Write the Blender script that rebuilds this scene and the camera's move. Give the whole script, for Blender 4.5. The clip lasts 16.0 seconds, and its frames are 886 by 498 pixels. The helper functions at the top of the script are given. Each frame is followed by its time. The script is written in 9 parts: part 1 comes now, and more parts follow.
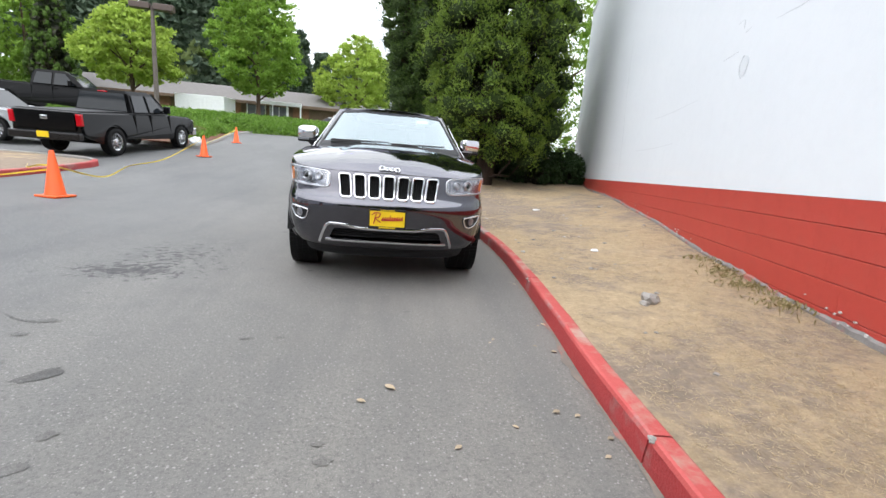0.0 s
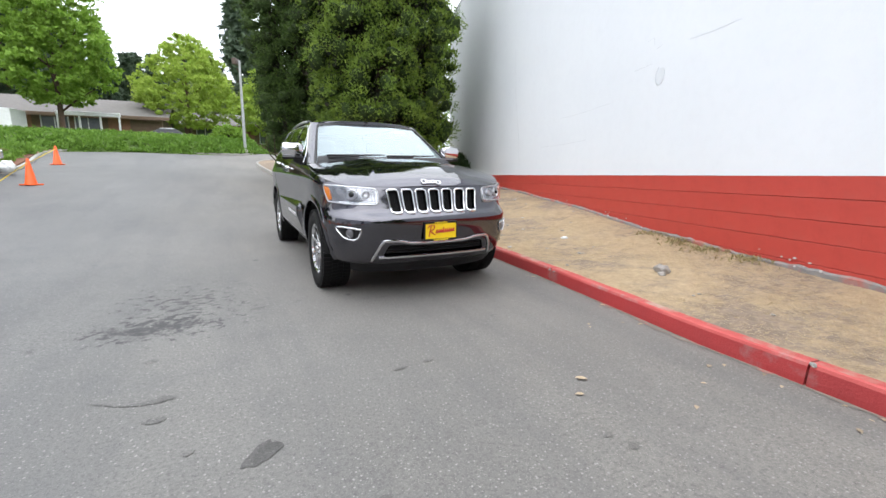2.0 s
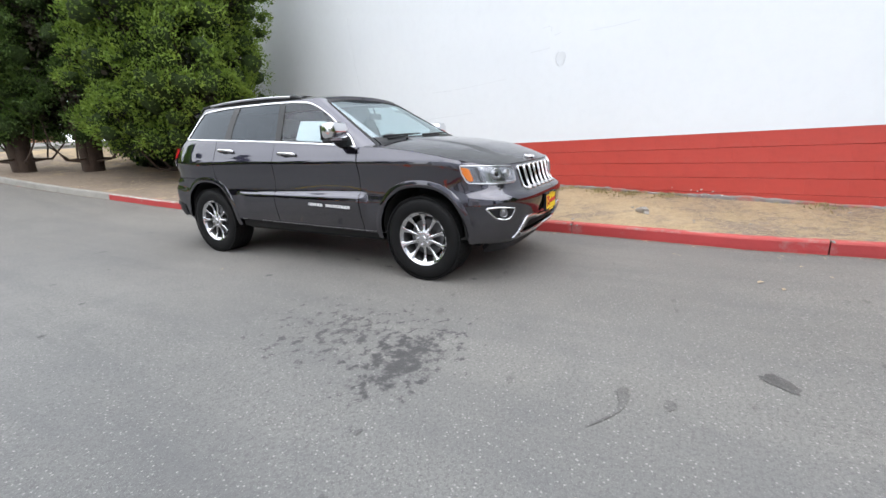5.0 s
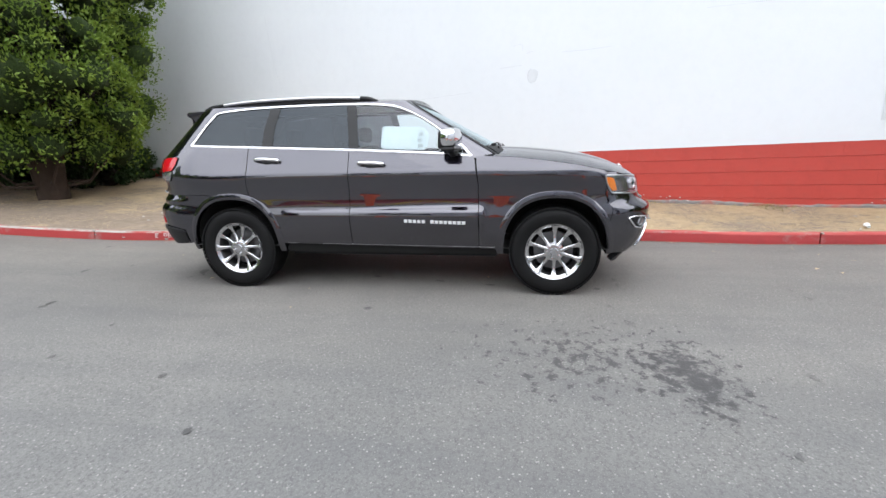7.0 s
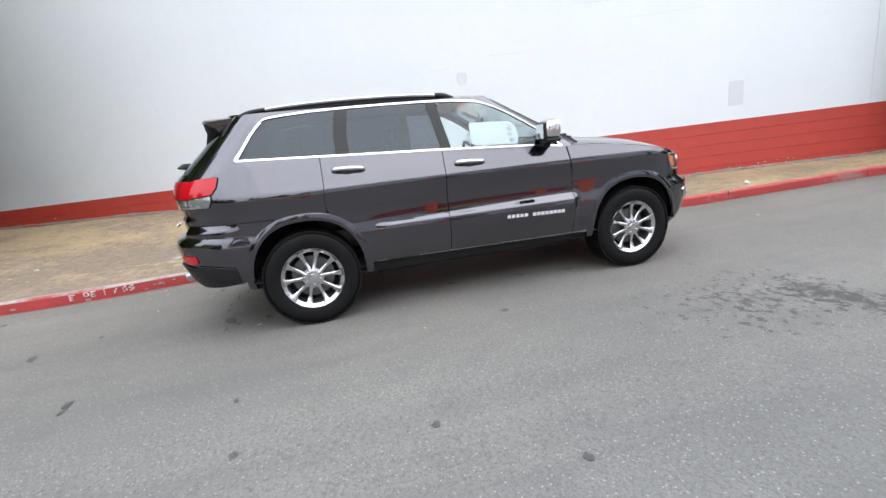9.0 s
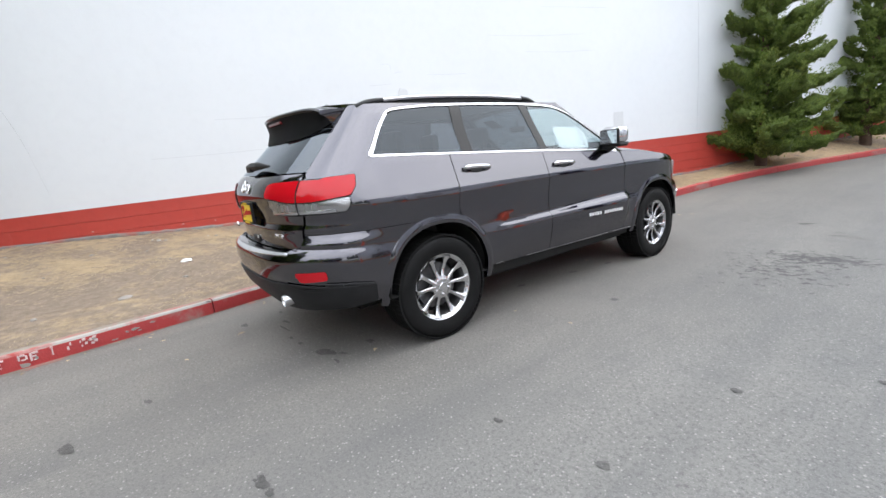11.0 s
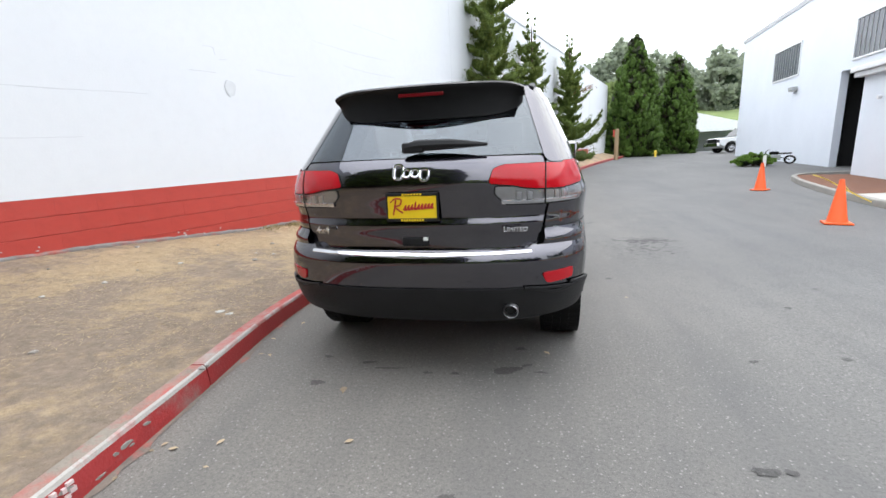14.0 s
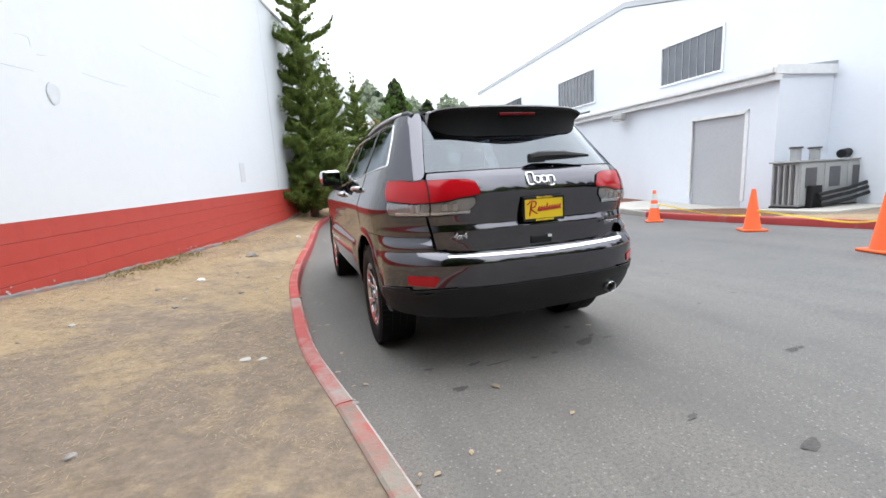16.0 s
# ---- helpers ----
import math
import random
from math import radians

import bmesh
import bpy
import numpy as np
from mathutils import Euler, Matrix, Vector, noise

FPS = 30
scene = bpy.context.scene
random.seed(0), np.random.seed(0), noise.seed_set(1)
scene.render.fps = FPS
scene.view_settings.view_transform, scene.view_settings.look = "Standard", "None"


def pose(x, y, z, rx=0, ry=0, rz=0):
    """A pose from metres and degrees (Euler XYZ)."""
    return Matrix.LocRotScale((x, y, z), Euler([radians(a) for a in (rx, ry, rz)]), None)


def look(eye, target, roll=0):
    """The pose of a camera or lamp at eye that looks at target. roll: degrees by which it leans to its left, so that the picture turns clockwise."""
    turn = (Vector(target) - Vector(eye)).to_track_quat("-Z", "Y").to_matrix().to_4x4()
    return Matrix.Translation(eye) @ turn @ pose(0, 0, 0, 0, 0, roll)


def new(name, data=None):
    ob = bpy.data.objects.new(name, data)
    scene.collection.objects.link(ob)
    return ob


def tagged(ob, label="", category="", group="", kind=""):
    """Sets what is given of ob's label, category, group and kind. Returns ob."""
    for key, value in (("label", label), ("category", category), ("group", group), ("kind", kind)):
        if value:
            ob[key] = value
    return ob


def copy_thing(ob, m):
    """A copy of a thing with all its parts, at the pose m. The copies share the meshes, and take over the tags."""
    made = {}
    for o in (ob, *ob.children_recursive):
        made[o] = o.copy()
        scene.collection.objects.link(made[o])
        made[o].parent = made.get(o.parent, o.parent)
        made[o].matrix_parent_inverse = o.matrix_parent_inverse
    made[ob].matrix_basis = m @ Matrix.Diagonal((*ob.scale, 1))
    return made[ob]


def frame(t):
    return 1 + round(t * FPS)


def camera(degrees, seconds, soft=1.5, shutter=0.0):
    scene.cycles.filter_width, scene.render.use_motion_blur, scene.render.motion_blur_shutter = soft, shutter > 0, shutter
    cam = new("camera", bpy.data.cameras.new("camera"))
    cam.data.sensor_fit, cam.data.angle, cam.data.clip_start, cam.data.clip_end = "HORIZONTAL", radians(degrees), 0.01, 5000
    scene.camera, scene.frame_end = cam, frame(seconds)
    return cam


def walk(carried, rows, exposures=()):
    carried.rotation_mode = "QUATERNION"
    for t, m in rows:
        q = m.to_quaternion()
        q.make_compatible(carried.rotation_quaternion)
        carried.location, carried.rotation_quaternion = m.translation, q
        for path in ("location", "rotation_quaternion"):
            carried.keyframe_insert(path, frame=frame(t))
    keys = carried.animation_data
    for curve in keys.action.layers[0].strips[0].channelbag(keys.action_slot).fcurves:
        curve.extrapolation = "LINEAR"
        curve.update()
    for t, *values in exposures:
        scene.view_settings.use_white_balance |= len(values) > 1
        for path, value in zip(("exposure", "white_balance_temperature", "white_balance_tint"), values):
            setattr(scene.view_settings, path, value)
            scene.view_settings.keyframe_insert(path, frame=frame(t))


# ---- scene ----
cam = camera(90.2, 16.0)
PATH = [
    (0, (-0.02, -6.138, 1.196), (0.247, -4.199, 0.784), 4.7),
    (0.5, (-0.357, -6.184, 1.206), (0.138, -4.304, 0.739), 2.6),
    (1, (-0.769, -6.084, 1.172), (-0.194, -4.203, 0.811), 1.0),
    (1.5, (-1.204, -5.919, 1.191), (-0.483, -4.084, 0.856), 1.2),
    (2, (-1.715, -5.773, 1.198), (-0.828, -4.02, 0.821), 0.7),
    (2.5, (-2.167, -5.521, 1.213), (-1.168, -3.829, 0.838), -0.5),
    (3, (-2.637, -5.252, 1.196), (-1.425, -3.7, 0.841), -1.9),
    (3.5, (-3.058, -4.858, 1.209), (-1.719, -3.431, 0.796), -2.3),
    (4, (-3.469, -4.438, 1.238), (-1.997, -3.143, 0.843), -3.2),
    (4.2, (-3.636, -4.276, 1.254), (-2.108, -3.062, 0.813), -3.5),
    (6.3, (-4.564, -1.948, 1.271), (-2.691, -1.383, 0.856), -0.6),
    (6.5, (-4.61, -1.712, 1.275), (-2.716, -1.239, 0.84), -0.7),
    (7, (-4.631, -1.128, 1.29), (-2.712, -0.808, 0.828), -1.5),
    (7.5, (-4.688, -0.53, 1.32), (-2.752, -0.464, 0.822), -4.0),
    (8, (-4.636, 0.061, 1.31), (-2.702, -0.012, 0.809), -4.2),
    (8.5, (-4.576, 0.655, 1.328), (-2.649, 0.388, 0.866), -4.8),
    (9, (-4.423, 1.216, 1.313), (-2.53, 0.769, 0.848), -5.8),
    (9.5, (-4.208, 1.752, 1.306), (-2.352, 1.124, 0.903), -4.6),
    (10, (-3.99, 2.269, 1.313), (-2.218, 1.442, 0.896), -5.2),
    (10.2, (-3.867, 2.467, 1.313), (-2.123, 1.587, 0.887), -5.3),
    (12.3, (-2.338, 4.125, 1.22), (-1.154, 2.564, 0.82), -3.6),
    (12.5, (-2.134, 4.206, 1.203), (-1.006, 2.605, 0.797), -3.2),
    (13, (-1.648, 4.448, 1.2), (-0.775, 2.689, 0.819), -2.9),
    (13.5, (-1.138, 4.602, 1.247), (-0.488, 2.755, 0.838), -4.3),
    (14, (-0.63, 4.688, 1.242), (-0.221, 2.769, 0.854), -2.2),
    (14.5, (-0.121, 4.794, 1.239), (-0.023, 2.83, 0.869), -3.7),
    (15, (0.402, 4.805, 1.227), (0.316, 2.833, 0.904), -2.6),
    (15.5, (0.933, 4.867, 1.229), (0.481, 2.954, 0.86), -3.7),
    (16, (1.45, 4.801, 1.208), (0.816, 2.929, 0.907), -3.4),
]
walk(cam, [(t, look(eye, target, roll)) for t, eye, target, roll in PATH])

# ---- light: an overcast sky and a weak, wide sun behind cloud ----
SUN_ELEVATION, SUN_AZIMUTH = 52.0, 215.0
world = bpy.data.worlds.new("overcast_sky")
scene.world = world
world.use_nodes = True
wn, wl = world.node_tree.nodes, world.node_tree.links
sky = wn.new("ShaderNodeTexSky")
sky.sky_type, sky.sun_disc = "NISHITA", False
sky.sun_elevation, sky.sun_rotation = radians(SUN_ELEVATION), radians(SUN_AZIMUTH)
sky.air_density, sky.dust_density, sky.ozone_density = 1.0, 4.0, 1.0
w_coord = wn.new("ShaderNodeTexCoord")
w_cloud = wn.new("ShaderNodeTexNoise")
w_cloud.inputs["Scale"].default_value, w_cloud.inputs["Detail"].default_value = 2.2, 5.0
w_ramp = wn.new("ShaderNodeValToRGB")
w_ramp.color_ramp.elements[0].position, w_ramp.color_ramp.elements[0].color = 0.30, (8.9, 9.5, 10.5, 1)
w_ramp.color_ramp.elements[1].position, w_ramp.color_ramp.elements[1].color = 0.66, (12.6, 13.1, 13.8, 1)
w_mix = wn.new("ShaderNodeMix")
w_mix.data_type = "RGBA"
w_mix.inputs["Factor"].default_value = 0.94
w_bg = wn["Background"]
w_bg.inputs["Strength"].default_value = 0.125
wl.new(w_coord.outputs["Generated"], w_cloud.inputs["Vector"])
wl.new(w_cloud.outputs["Fac"], w_ramp.inputs["Fac"])
wl.new(sky.outputs["Color"], w_mix.inputs["A"])
# an overcast sky is brighter overhead than at the horizon
w_sep = wn.new("ShaderNodeSeparateXYZ")
w_rise = wn.new("ShaderNodeMapRange")
w_rise.inputs["From Min"].default_value, w_rise.inputs["From Max"].default_value = 0.0, 0.9
w_rise.inputs["To Min"].default_value, w_rise.inputs["To Max"].default_value = 0.80, 1.65
w_gain = wn.new("ShaderNodeVectorMath")
w_gain.operation = "SCALE"
wl.new(w_coord.outputs["Generated"], w_sep.inputs["Vector"])
wl.new(w_sep.outputs["Z"], w_rise.inputs["Value"])
wl.new(w_rise.outputs["Result"], w_gain.inputs["Scale"])
wl.new(w_ramp.outputs["Color"], w_gain.inputs[0])
wl.new(w_gain.outputs["Vector"], w_mix.inputs["B"])
wl.new(w_mix.outputs["Result"], w_bg.inputs["Color"])
sun_data = bpy.data.lights.new("sun", "SUN")
sun_data.energy, sun_data.angle, sun_data.color = 0.7, radians(100), (1.0, 0.97, 0.92)
sun = new("sun", sun_data)
sun_dir = Vector((math.sin(radians(SUN_AZIMUTH)) * math.cos(radians(SUN_ELEVATION)), math.cos(radians(SUN_AZIMUTH)) * math.cos(radians(SUN_ELEVATION)), math.sin(radians(SUN_ELEVATION))))
sun.matrix_world = look(sun_dir * 60, (0, 0, 0))
scene.view_settings.exposure = 0.63


# ---- materials ----
def material(name):
    m = bpy.data.materials.new(name)
    m.use_nodes = True
    return m, m.node_tree.nodes, m.node_tree.links, m.node_tree.nodes["Principled BSDF"]


def mix_rgb(n, l, fac, a, b, kind="MIX"):
    x = n.new("ShaderNodeMix")
    x.data_type, x.blend_type = "RGBA", kind
    for sock, v in (("Factor", fac), ("A", a), ("B", b)):
        if hasattr(v, "links"):
            l.new(v, x.inputs[sock])
        elif sock == "Factor":
            x.inputs[sock].default_value = v
        else:
            x.inputs[sock].default_value = (*v, 1)
    return x.outputs["Result"]


def noise_node(n, l, vec, scale, detail=4.0, rough=0.6, kind="noise"):
    x = n.new("ShaderNodeTexVoronoi" if kind == "voronoi" else "ShaderNodeTexNoise")
    x.inputs["Scale"].default_value = scale
    if kind == "noise":
        x.inputs["Detail"].default_value, x.inputs["Roughness"].default_value = detail, rough
    l.new(vec, x.inputs["Vector"])
    return x.outputs["Distance" if kind == "voronoi" else "Fac"]


def ramp(n, l, fac, lo, hi, a=(0, 0, 0), b=(1, 1, 1)):
    x = n.new("ShaderNodeValToRGB")
    e = x.color_ramp.elements
    e[0].position, e[0].color, e[1].position, e[1].color = lo, (*a, 1), hi, (*b, 1)
    l.new(fac, x.inputs["Fac"])
    return x.outputs["Color"]


def surface(name, c1, c2, scale=3.0, rough=0.6, bump=0.2, bump_scale=60.0, metal=0.0, coat=0.0, fine=0.35, c3=None, stain=0.5, spec=0.5, bump_dist=0.01, per_piece=0.0, translucent=0.0):
    """Two colours mixed by a broad and a fine noise, a third as patches, and a fine relief."""
    m, n, l, p = material(name)
    v = n.new("ShaderNodeTexCoord").outputs["Object"]
    broad = noise_node(n, l, v, scale, 5.0)
    grain = noise_node(n, l, v, scale * 14.0, 4.0)
    col = mix_rgb(n, l, ramp(n, l, broad, 0.3, 0.7), c1, c2)
    dark = [x * 0.7 for x in c1]
    col = mix_rgb(n, l, ramp(n, l, grain, 0.45, 0.8, b=(fine,) * 3), col, dark)
    if c3:
        col = mix_rgb(n, l, ramp(n, l, noise_node(n, l, v, scale * 0.37, 6.0, 0.7), 1.0 - stain - 0.06, 1.0 - stain + 0.1), col, c3)
    if per_piece:
        info = n.new("ShaderNodeObjectInfo").outputs["Random"]
        col = mix_rgb(n, l, 1.0, col, ramp(n, l, info, 0.0, 1.0, a=(1 - per_piece,) * 3), "MULTIPLY")
    l.new(col, p.inputs["Base Color"])
    p.inputs["Roughness"].default_value, p.inputs["Metallic"].default_value, p.inputs["Coat Weight"].default_value = rough, metal, coat
    p.inputs["Specular IOR Level"].default_value = spec
    if bump:
        b = n.new("ShaderNodeBump")
        b.inputs["Strength"].default_value, b.inputs["Distance"].default_value = bump, bump_dist
        l.new(noise_node(n, l, v, bump_scale, 3.0), b.inputs["Height"])
        l.new(b.outputs["Normal"], p.inputs["Normal"])
    return m


def plain(name, c, rough=0.5, metal=0.0, coat=0.0, spec=0.5):
    return surface(name, c, [x * 0.86 for x in c], 6.0, rough, 0.0, 50, metal, coat, 0.1, spec=spec)


def leaf_material(name, c1, c2, c3, trans=0.25, patch=0.9):
    """Foliage: every leaf its own tone, patches of growth and a little light through it."""
    m, n, l, p = material(name)
    v = n.new("ShaderNodeTexCoord").outputs["Object"]
    rnd = n.new("ShaderNodeNewGeometry").outputs["Random Per Island"]
    col = mix_rgb(n, l, rnd, c1, c2)
    col = mix_rgb(n, l, ramp(n, l, noise_node(n, l, v, patch, 3.0), 0.42, 0.66), col, c3)
    l.new(col, p.inputs["Base Color"])
    p.inputs["Roughness"].default_value, p.inputs["Specular IOR Level"].default_value = 0.6, 0.3
    t = n.new("ShaderNodeBsdfTranslucent")
    l.new(col, t.inputs["Color"])
    s = n.new("ShaderNodeMixShader")
    s.inputs["Fac"].default_value = trans
    l.new(p.outputs["BSDF"], s.inputs[1])
    l.new(t.outputs["BSDF"], s.inputs[2])
    l.new(s.outputs["Shader"], n["Material Output"].inputs["Surface"])
    return m


def asphalt_material(name="worn_asphalt", gain=1.0, rough=0.78):
    m, n, l, p = material(name)
    v = n.new("ShaderNodeTexCoord").outputs["Object"]
    col = mix_rgb(n, l, ramp(n, l, noise_node(n, l, v, 0.35, 5.0), 0.3, 0.72), (0.130, 0.126, 0.121), (0.186, 0.180, 0.171))
    col = mix_rgb(n, l, ramp(n, l, noise_node(n, l, v, 2.2, 6.0, 0.7), 0.5, 0.8, b=(0.5,) * 3), col, (0.10, 0.10, 0.103))
    col = mix_rgb(n, l, ramp(n, l, noise_node(n, l, v, 55.0, 4.0, 0.85), 0.45, 0.70, b=(0.95,) * 3), col, (0.076, 0.074, 0.072))
    col = mix_rgb(n, l, ramp(n, l, noise_node(n, l, v, 150.0, 2.0, 0.5), 0.60, 0.70, b=(0.5,) * 3), col, (0.31, 0.30, 0.285))
    # wheel-worn lanes and old rain streaks
    lane = n.new("ShaderNodeMapping")
    lane.inputs["Scale"].default_value, lane.inputs["Rotation"].default_value = (1.3, 0.16, 1.0), (0, 0, 0.12)
    l.new(v, lane.inputs["Vector"])
    col = mix_rgb(n, l, ramp(n, l, noise_node(n, l, lane.outputs["Vector"], 1.1, 5.0, 0.65), 0.46, 0.70, b=(0.55,) * 3), col, (0.095, 0.094, 0.096))
    # tan dust blown off the verge; bluer, more worn crown of the drive, with vignetting painted into it
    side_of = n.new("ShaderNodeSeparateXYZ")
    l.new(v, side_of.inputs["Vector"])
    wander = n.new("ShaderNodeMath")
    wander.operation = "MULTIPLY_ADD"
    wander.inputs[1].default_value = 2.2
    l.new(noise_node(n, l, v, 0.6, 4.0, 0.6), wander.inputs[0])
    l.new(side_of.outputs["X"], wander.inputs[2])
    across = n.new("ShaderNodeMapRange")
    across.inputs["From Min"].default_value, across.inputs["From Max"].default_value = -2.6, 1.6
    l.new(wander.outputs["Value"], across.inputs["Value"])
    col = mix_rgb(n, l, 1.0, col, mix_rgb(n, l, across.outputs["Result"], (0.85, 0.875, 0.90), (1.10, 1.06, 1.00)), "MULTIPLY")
    # pale chips of stone
    col = mix_rgb(n, l, ramp(n, l, noise_node(n, l, v, 34.0, kind="voronoi"), 0.10, 0.20, a=(0.5,) * 3, b=(0, 0, 0)), col, (0.36, 0.35, 0.33))
    # old drips of oil
    col = mix_rgb(n, l, ramp(n, l, noise_node(n, l, v, 1.3, kind="voronoi"), 0.035, 0.06, a=(0.75,) * 3, b=(0, 0, 0)), col, (0.05, 0.05, 0.052))
    # a dried spill: a dense core and a ragged splatter beside it
    fleck = noise_node(n, l, v, 11.0, 6.0, 0.72)
    for cx, cy_, ax, ay, fall, lo, hi, depth in ((-2.20, -2.10, 0.40, 0.22, 0.15, 0.35, 0.44, 0.90), (-2.06, -1.58, 0.62, 0.85, 0.13, 0.46, 0.53, 0.85)):
        place = n.new("ShaderNodeMapping")
        place.inputs["Location"].default_value, place.inputs["Scale"].default_value = (-cx / ax, -cy_ / ay, 0), (1 / ax, 1 / ay, 0)
        l.new(v, place.inputs["Vector"])
        far = n.new("ShaderNodeVectorMath")
        far.operation = "LENGTH"
        l.new(place.outputs["Vector"], far.inputs[0])
        lose = n.new("ShaderNodeMath")
        lose.operation = "MULTIPLY_ADD"
        l.new(far.outputs["Value"], lose.inputs[0])
        lose.inputs[1].default_value = -fall
        l.new(fleck, lose.inputs[2])
        col = mix_rgb(n, l, ramp(n, l, lose.outputs["Value"], lo, hi, b=(depth,) * 3), col, (0.042, 0.041, 0.042))
    if gain != 1.0:
        tone = noise_node(n, l, v, 9.0, 4.0)
        col = mix_rgb(n, l, 1.0, col, ramp(n, l, tone, 0.3, 0.7, a=(gain * 0.85,) * 3, b=(min(1.0, gain * 1.25),) * 3), "MULTIPLY")
    l.new(col, p.inputs["Base Color"])
    p.inputs["Roughness"].default_value, p.inputs["Specular IOR Level"].default_value = rough, 0.35
    b = n.new("ShaderNodeBump")
    b.inputs["Strength"].default_value, b.inputs["Distance"].default_value = 0.5, 0.006
    l.new(noise_node(n, l, v, 110.0, 3.0, 0.7), b.inputs["Height"])
    l.new(b.outputs["Normal"], p.inputs["Normal"])
    return m


def dry_grass_material():
    m, n, l, p = material("dry_grass_ground")
    v = n.new("ShaderNodeTexCoord").outputs["Object"]
    sep = n.new("ShaderNodeSeparateXYZ")
    l.new(v, sep.inputs["Vector"])
    bare = n.new("ShaderNodeMapRange")
    bare.inputs["From Min"].default_value, bare.inputs["From Max"].default_value, bare.inputs["To Max"].default_value = -0.5, 3.5, 0.17
    l.new(sep.outputs["Y"], bare.inputs["Value"])
    near = n.new("ShaderNodeMapRange")
    near.inputs["From Min"].default_value, near.inputs["From Max"].default_value = 3.5, 2.1
    l.new(sep.outputs["X"], near.inputs["Value"])
    both = n.new("ShaderNodeMath")
    both.operation = "MULTIPLY"
    l.new(bare.outputs["Result"], both.inputs[0])
    l.new(near.outputs["Result"], both.inputs[1])
    less = n.new("ShaderNodeMath")
    less.operation = "SUBTRACT"
    l.new(noise_node(n, l, v, 0.9, 6.0, 0.65), less.inputs[0])
    l.new(both.outputs["Value"], less.inputs[1])
    # ragged straw over bare soil
    ragged = n.new("ShaderNodeMath")
    ragged.operation = "MULTIPLY_ADD"
    ragged.inputs[1].default_value = 0.60
    l.new(noise_node(n, l, v, 7.0, 7.0, 0.75), ragged.inputs[0])
    l.new(less.outputs["Value"], ragged.inputs[2])
    patch = ramp(n, l, ragged.outputs["Value"], 0.68, 0.86)
    straw = mix_rgb(n, l, noise_node(n, l, v, 45.0, 5.0, 0.8), (0.25, 0.182, 0.112), (0.53, 0.41, 0.265))
    dirt = mix_rgb(n, l, noise_node(n, l, v, 30.0, 5.0, 0.8), (0.180, 0.140, 0.107), (0.312, 0.250, 0.196))
    col = mix_rgb(n, l, patch, dirt, straw)
    col = mix_rgb(n, l, ramp(n, l, noise_node(n, l, v, 3.1, 5.0, 0.7), 0.56, 0.75, b=(0.45,) * 3), col, (0.17, 0.125, 0.085))
    col = mix_rgb(n, l, 1.0, col, ramp(n, l, noise_node(n, l, v, 11.0, 6.0, 0.8), 0.32, 0.68, a=(0.76,) * 3, b=(1.16,) * 3), "MULTIPLY")
    l.new(col, p.inputs["Base Color"])
    p.inputs["Roughness"].default_value, p.inputs["Specular IOR Level"].default_value = 0.95, 0.1
    b = n.new("ShaderNodeBump")
    b.inputs["Strength"].default_value, b.inputs["Distance"].default_value = 0.7, 0.03
    l.new(noise_node(n, l, v, 24.0, 7.0, 0.8), b.inputs["Height"])
    l.new(b.outputs["Normal"], p.inputs["Normal"])
    return m


def glass_material(name, tint, rough=0.0, gloss=0.08, sheen=(0.95, 0.97, 1.0)):
    m, n, l, p = material(name)
    p.inputs["Base Color"].default_value = (*tint, 1)
    p.inputs["Roughness"].default_value, p.inputs["IOR"].default_value = rough, 1.45
    p.inputs["Transmission Weight"].default_value = 1.0
    # thin pane: light passes straight through, with the sheen of glass on it
    t = n.new("ShaderNodeBsdfTransparent")
    t.inputs["Color"].default_value = (*tint, 1)
    g = n.new("ShaderNodeBsdfGlossy")
    g.inputs["Roughness"].default_value = 0.02
    g.inputs["Color"].default_value = (*sheen, 1)
    # sheen grows towards grazing view, the same from both sides of the pane
    w = n.new("ShaderNodeLayerWeight")
    w.inputs["Blend"].default_value = 0.5
    five = n.new("ShaderNodeMath")
    five.operation = "POWER"
    five.inputs[1].default_value = 5.0
    l.new(w.outputs["Facing"], five.inputs[0])
    f = n.new("ShaderNodeMath")
    f.operation = "MULTIPLY_ADD"
    f.inputs[1].default_value, f.inputs[2].default_value = 1.0 - gloss, gloss
    l.new(five.outputs["Value"], f.inputs[0])
    s = n.new("ShaderNodeMixShader")
    l.new(f.outputs["Value"], s.inputs["Fac"])
    l.new(t.outputs["BSDF"], s.inputs[1])
    l.new(g.outputs["BSDF"], s.inputs[2])
    l.new(s.outputs["Shader"], n["Material Output"].inputs["Surface"])
    return m


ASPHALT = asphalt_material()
DRY_GRASS = dry_grass_material()
RED_PAINT = surface("red_wall_paint", (0.42, 0.044, 0.032), (0.48, 0.058, 0.042), 0.8, 0.5, 0.25, 90, c3=(0.47, 0.085, 0.064), stain=0.42, per_piece=0.03)
WHITE_PAINT = surface("white_wall_paint", (0.70, 0.725, 0.755), (0.665, 0.69, 0.725), 0.5, 0.6, 0.12, 40, fine=0.10, c3=(0.63, 0.655, 0.69), stain=0.36)
KERB_RED = surface("red_kerb_paint", (0.38, 0.034, 0.034), (0.31, 0.030, 0.031), 3.0, 0.55, 0.4, 70, c3=(0.26, 0.22, 0.20), stain=0.36, per_piece=0.12)
KERB_GREY = surface("bare_kerb_concrete", (0.26, 0.25, 0.23), (0.33, 0.31, 0.28), 3.0, 0.85, 0.4, 70, c3=(0.19, 0.18, 0.165), stain=0.4, per_piece=0.12)
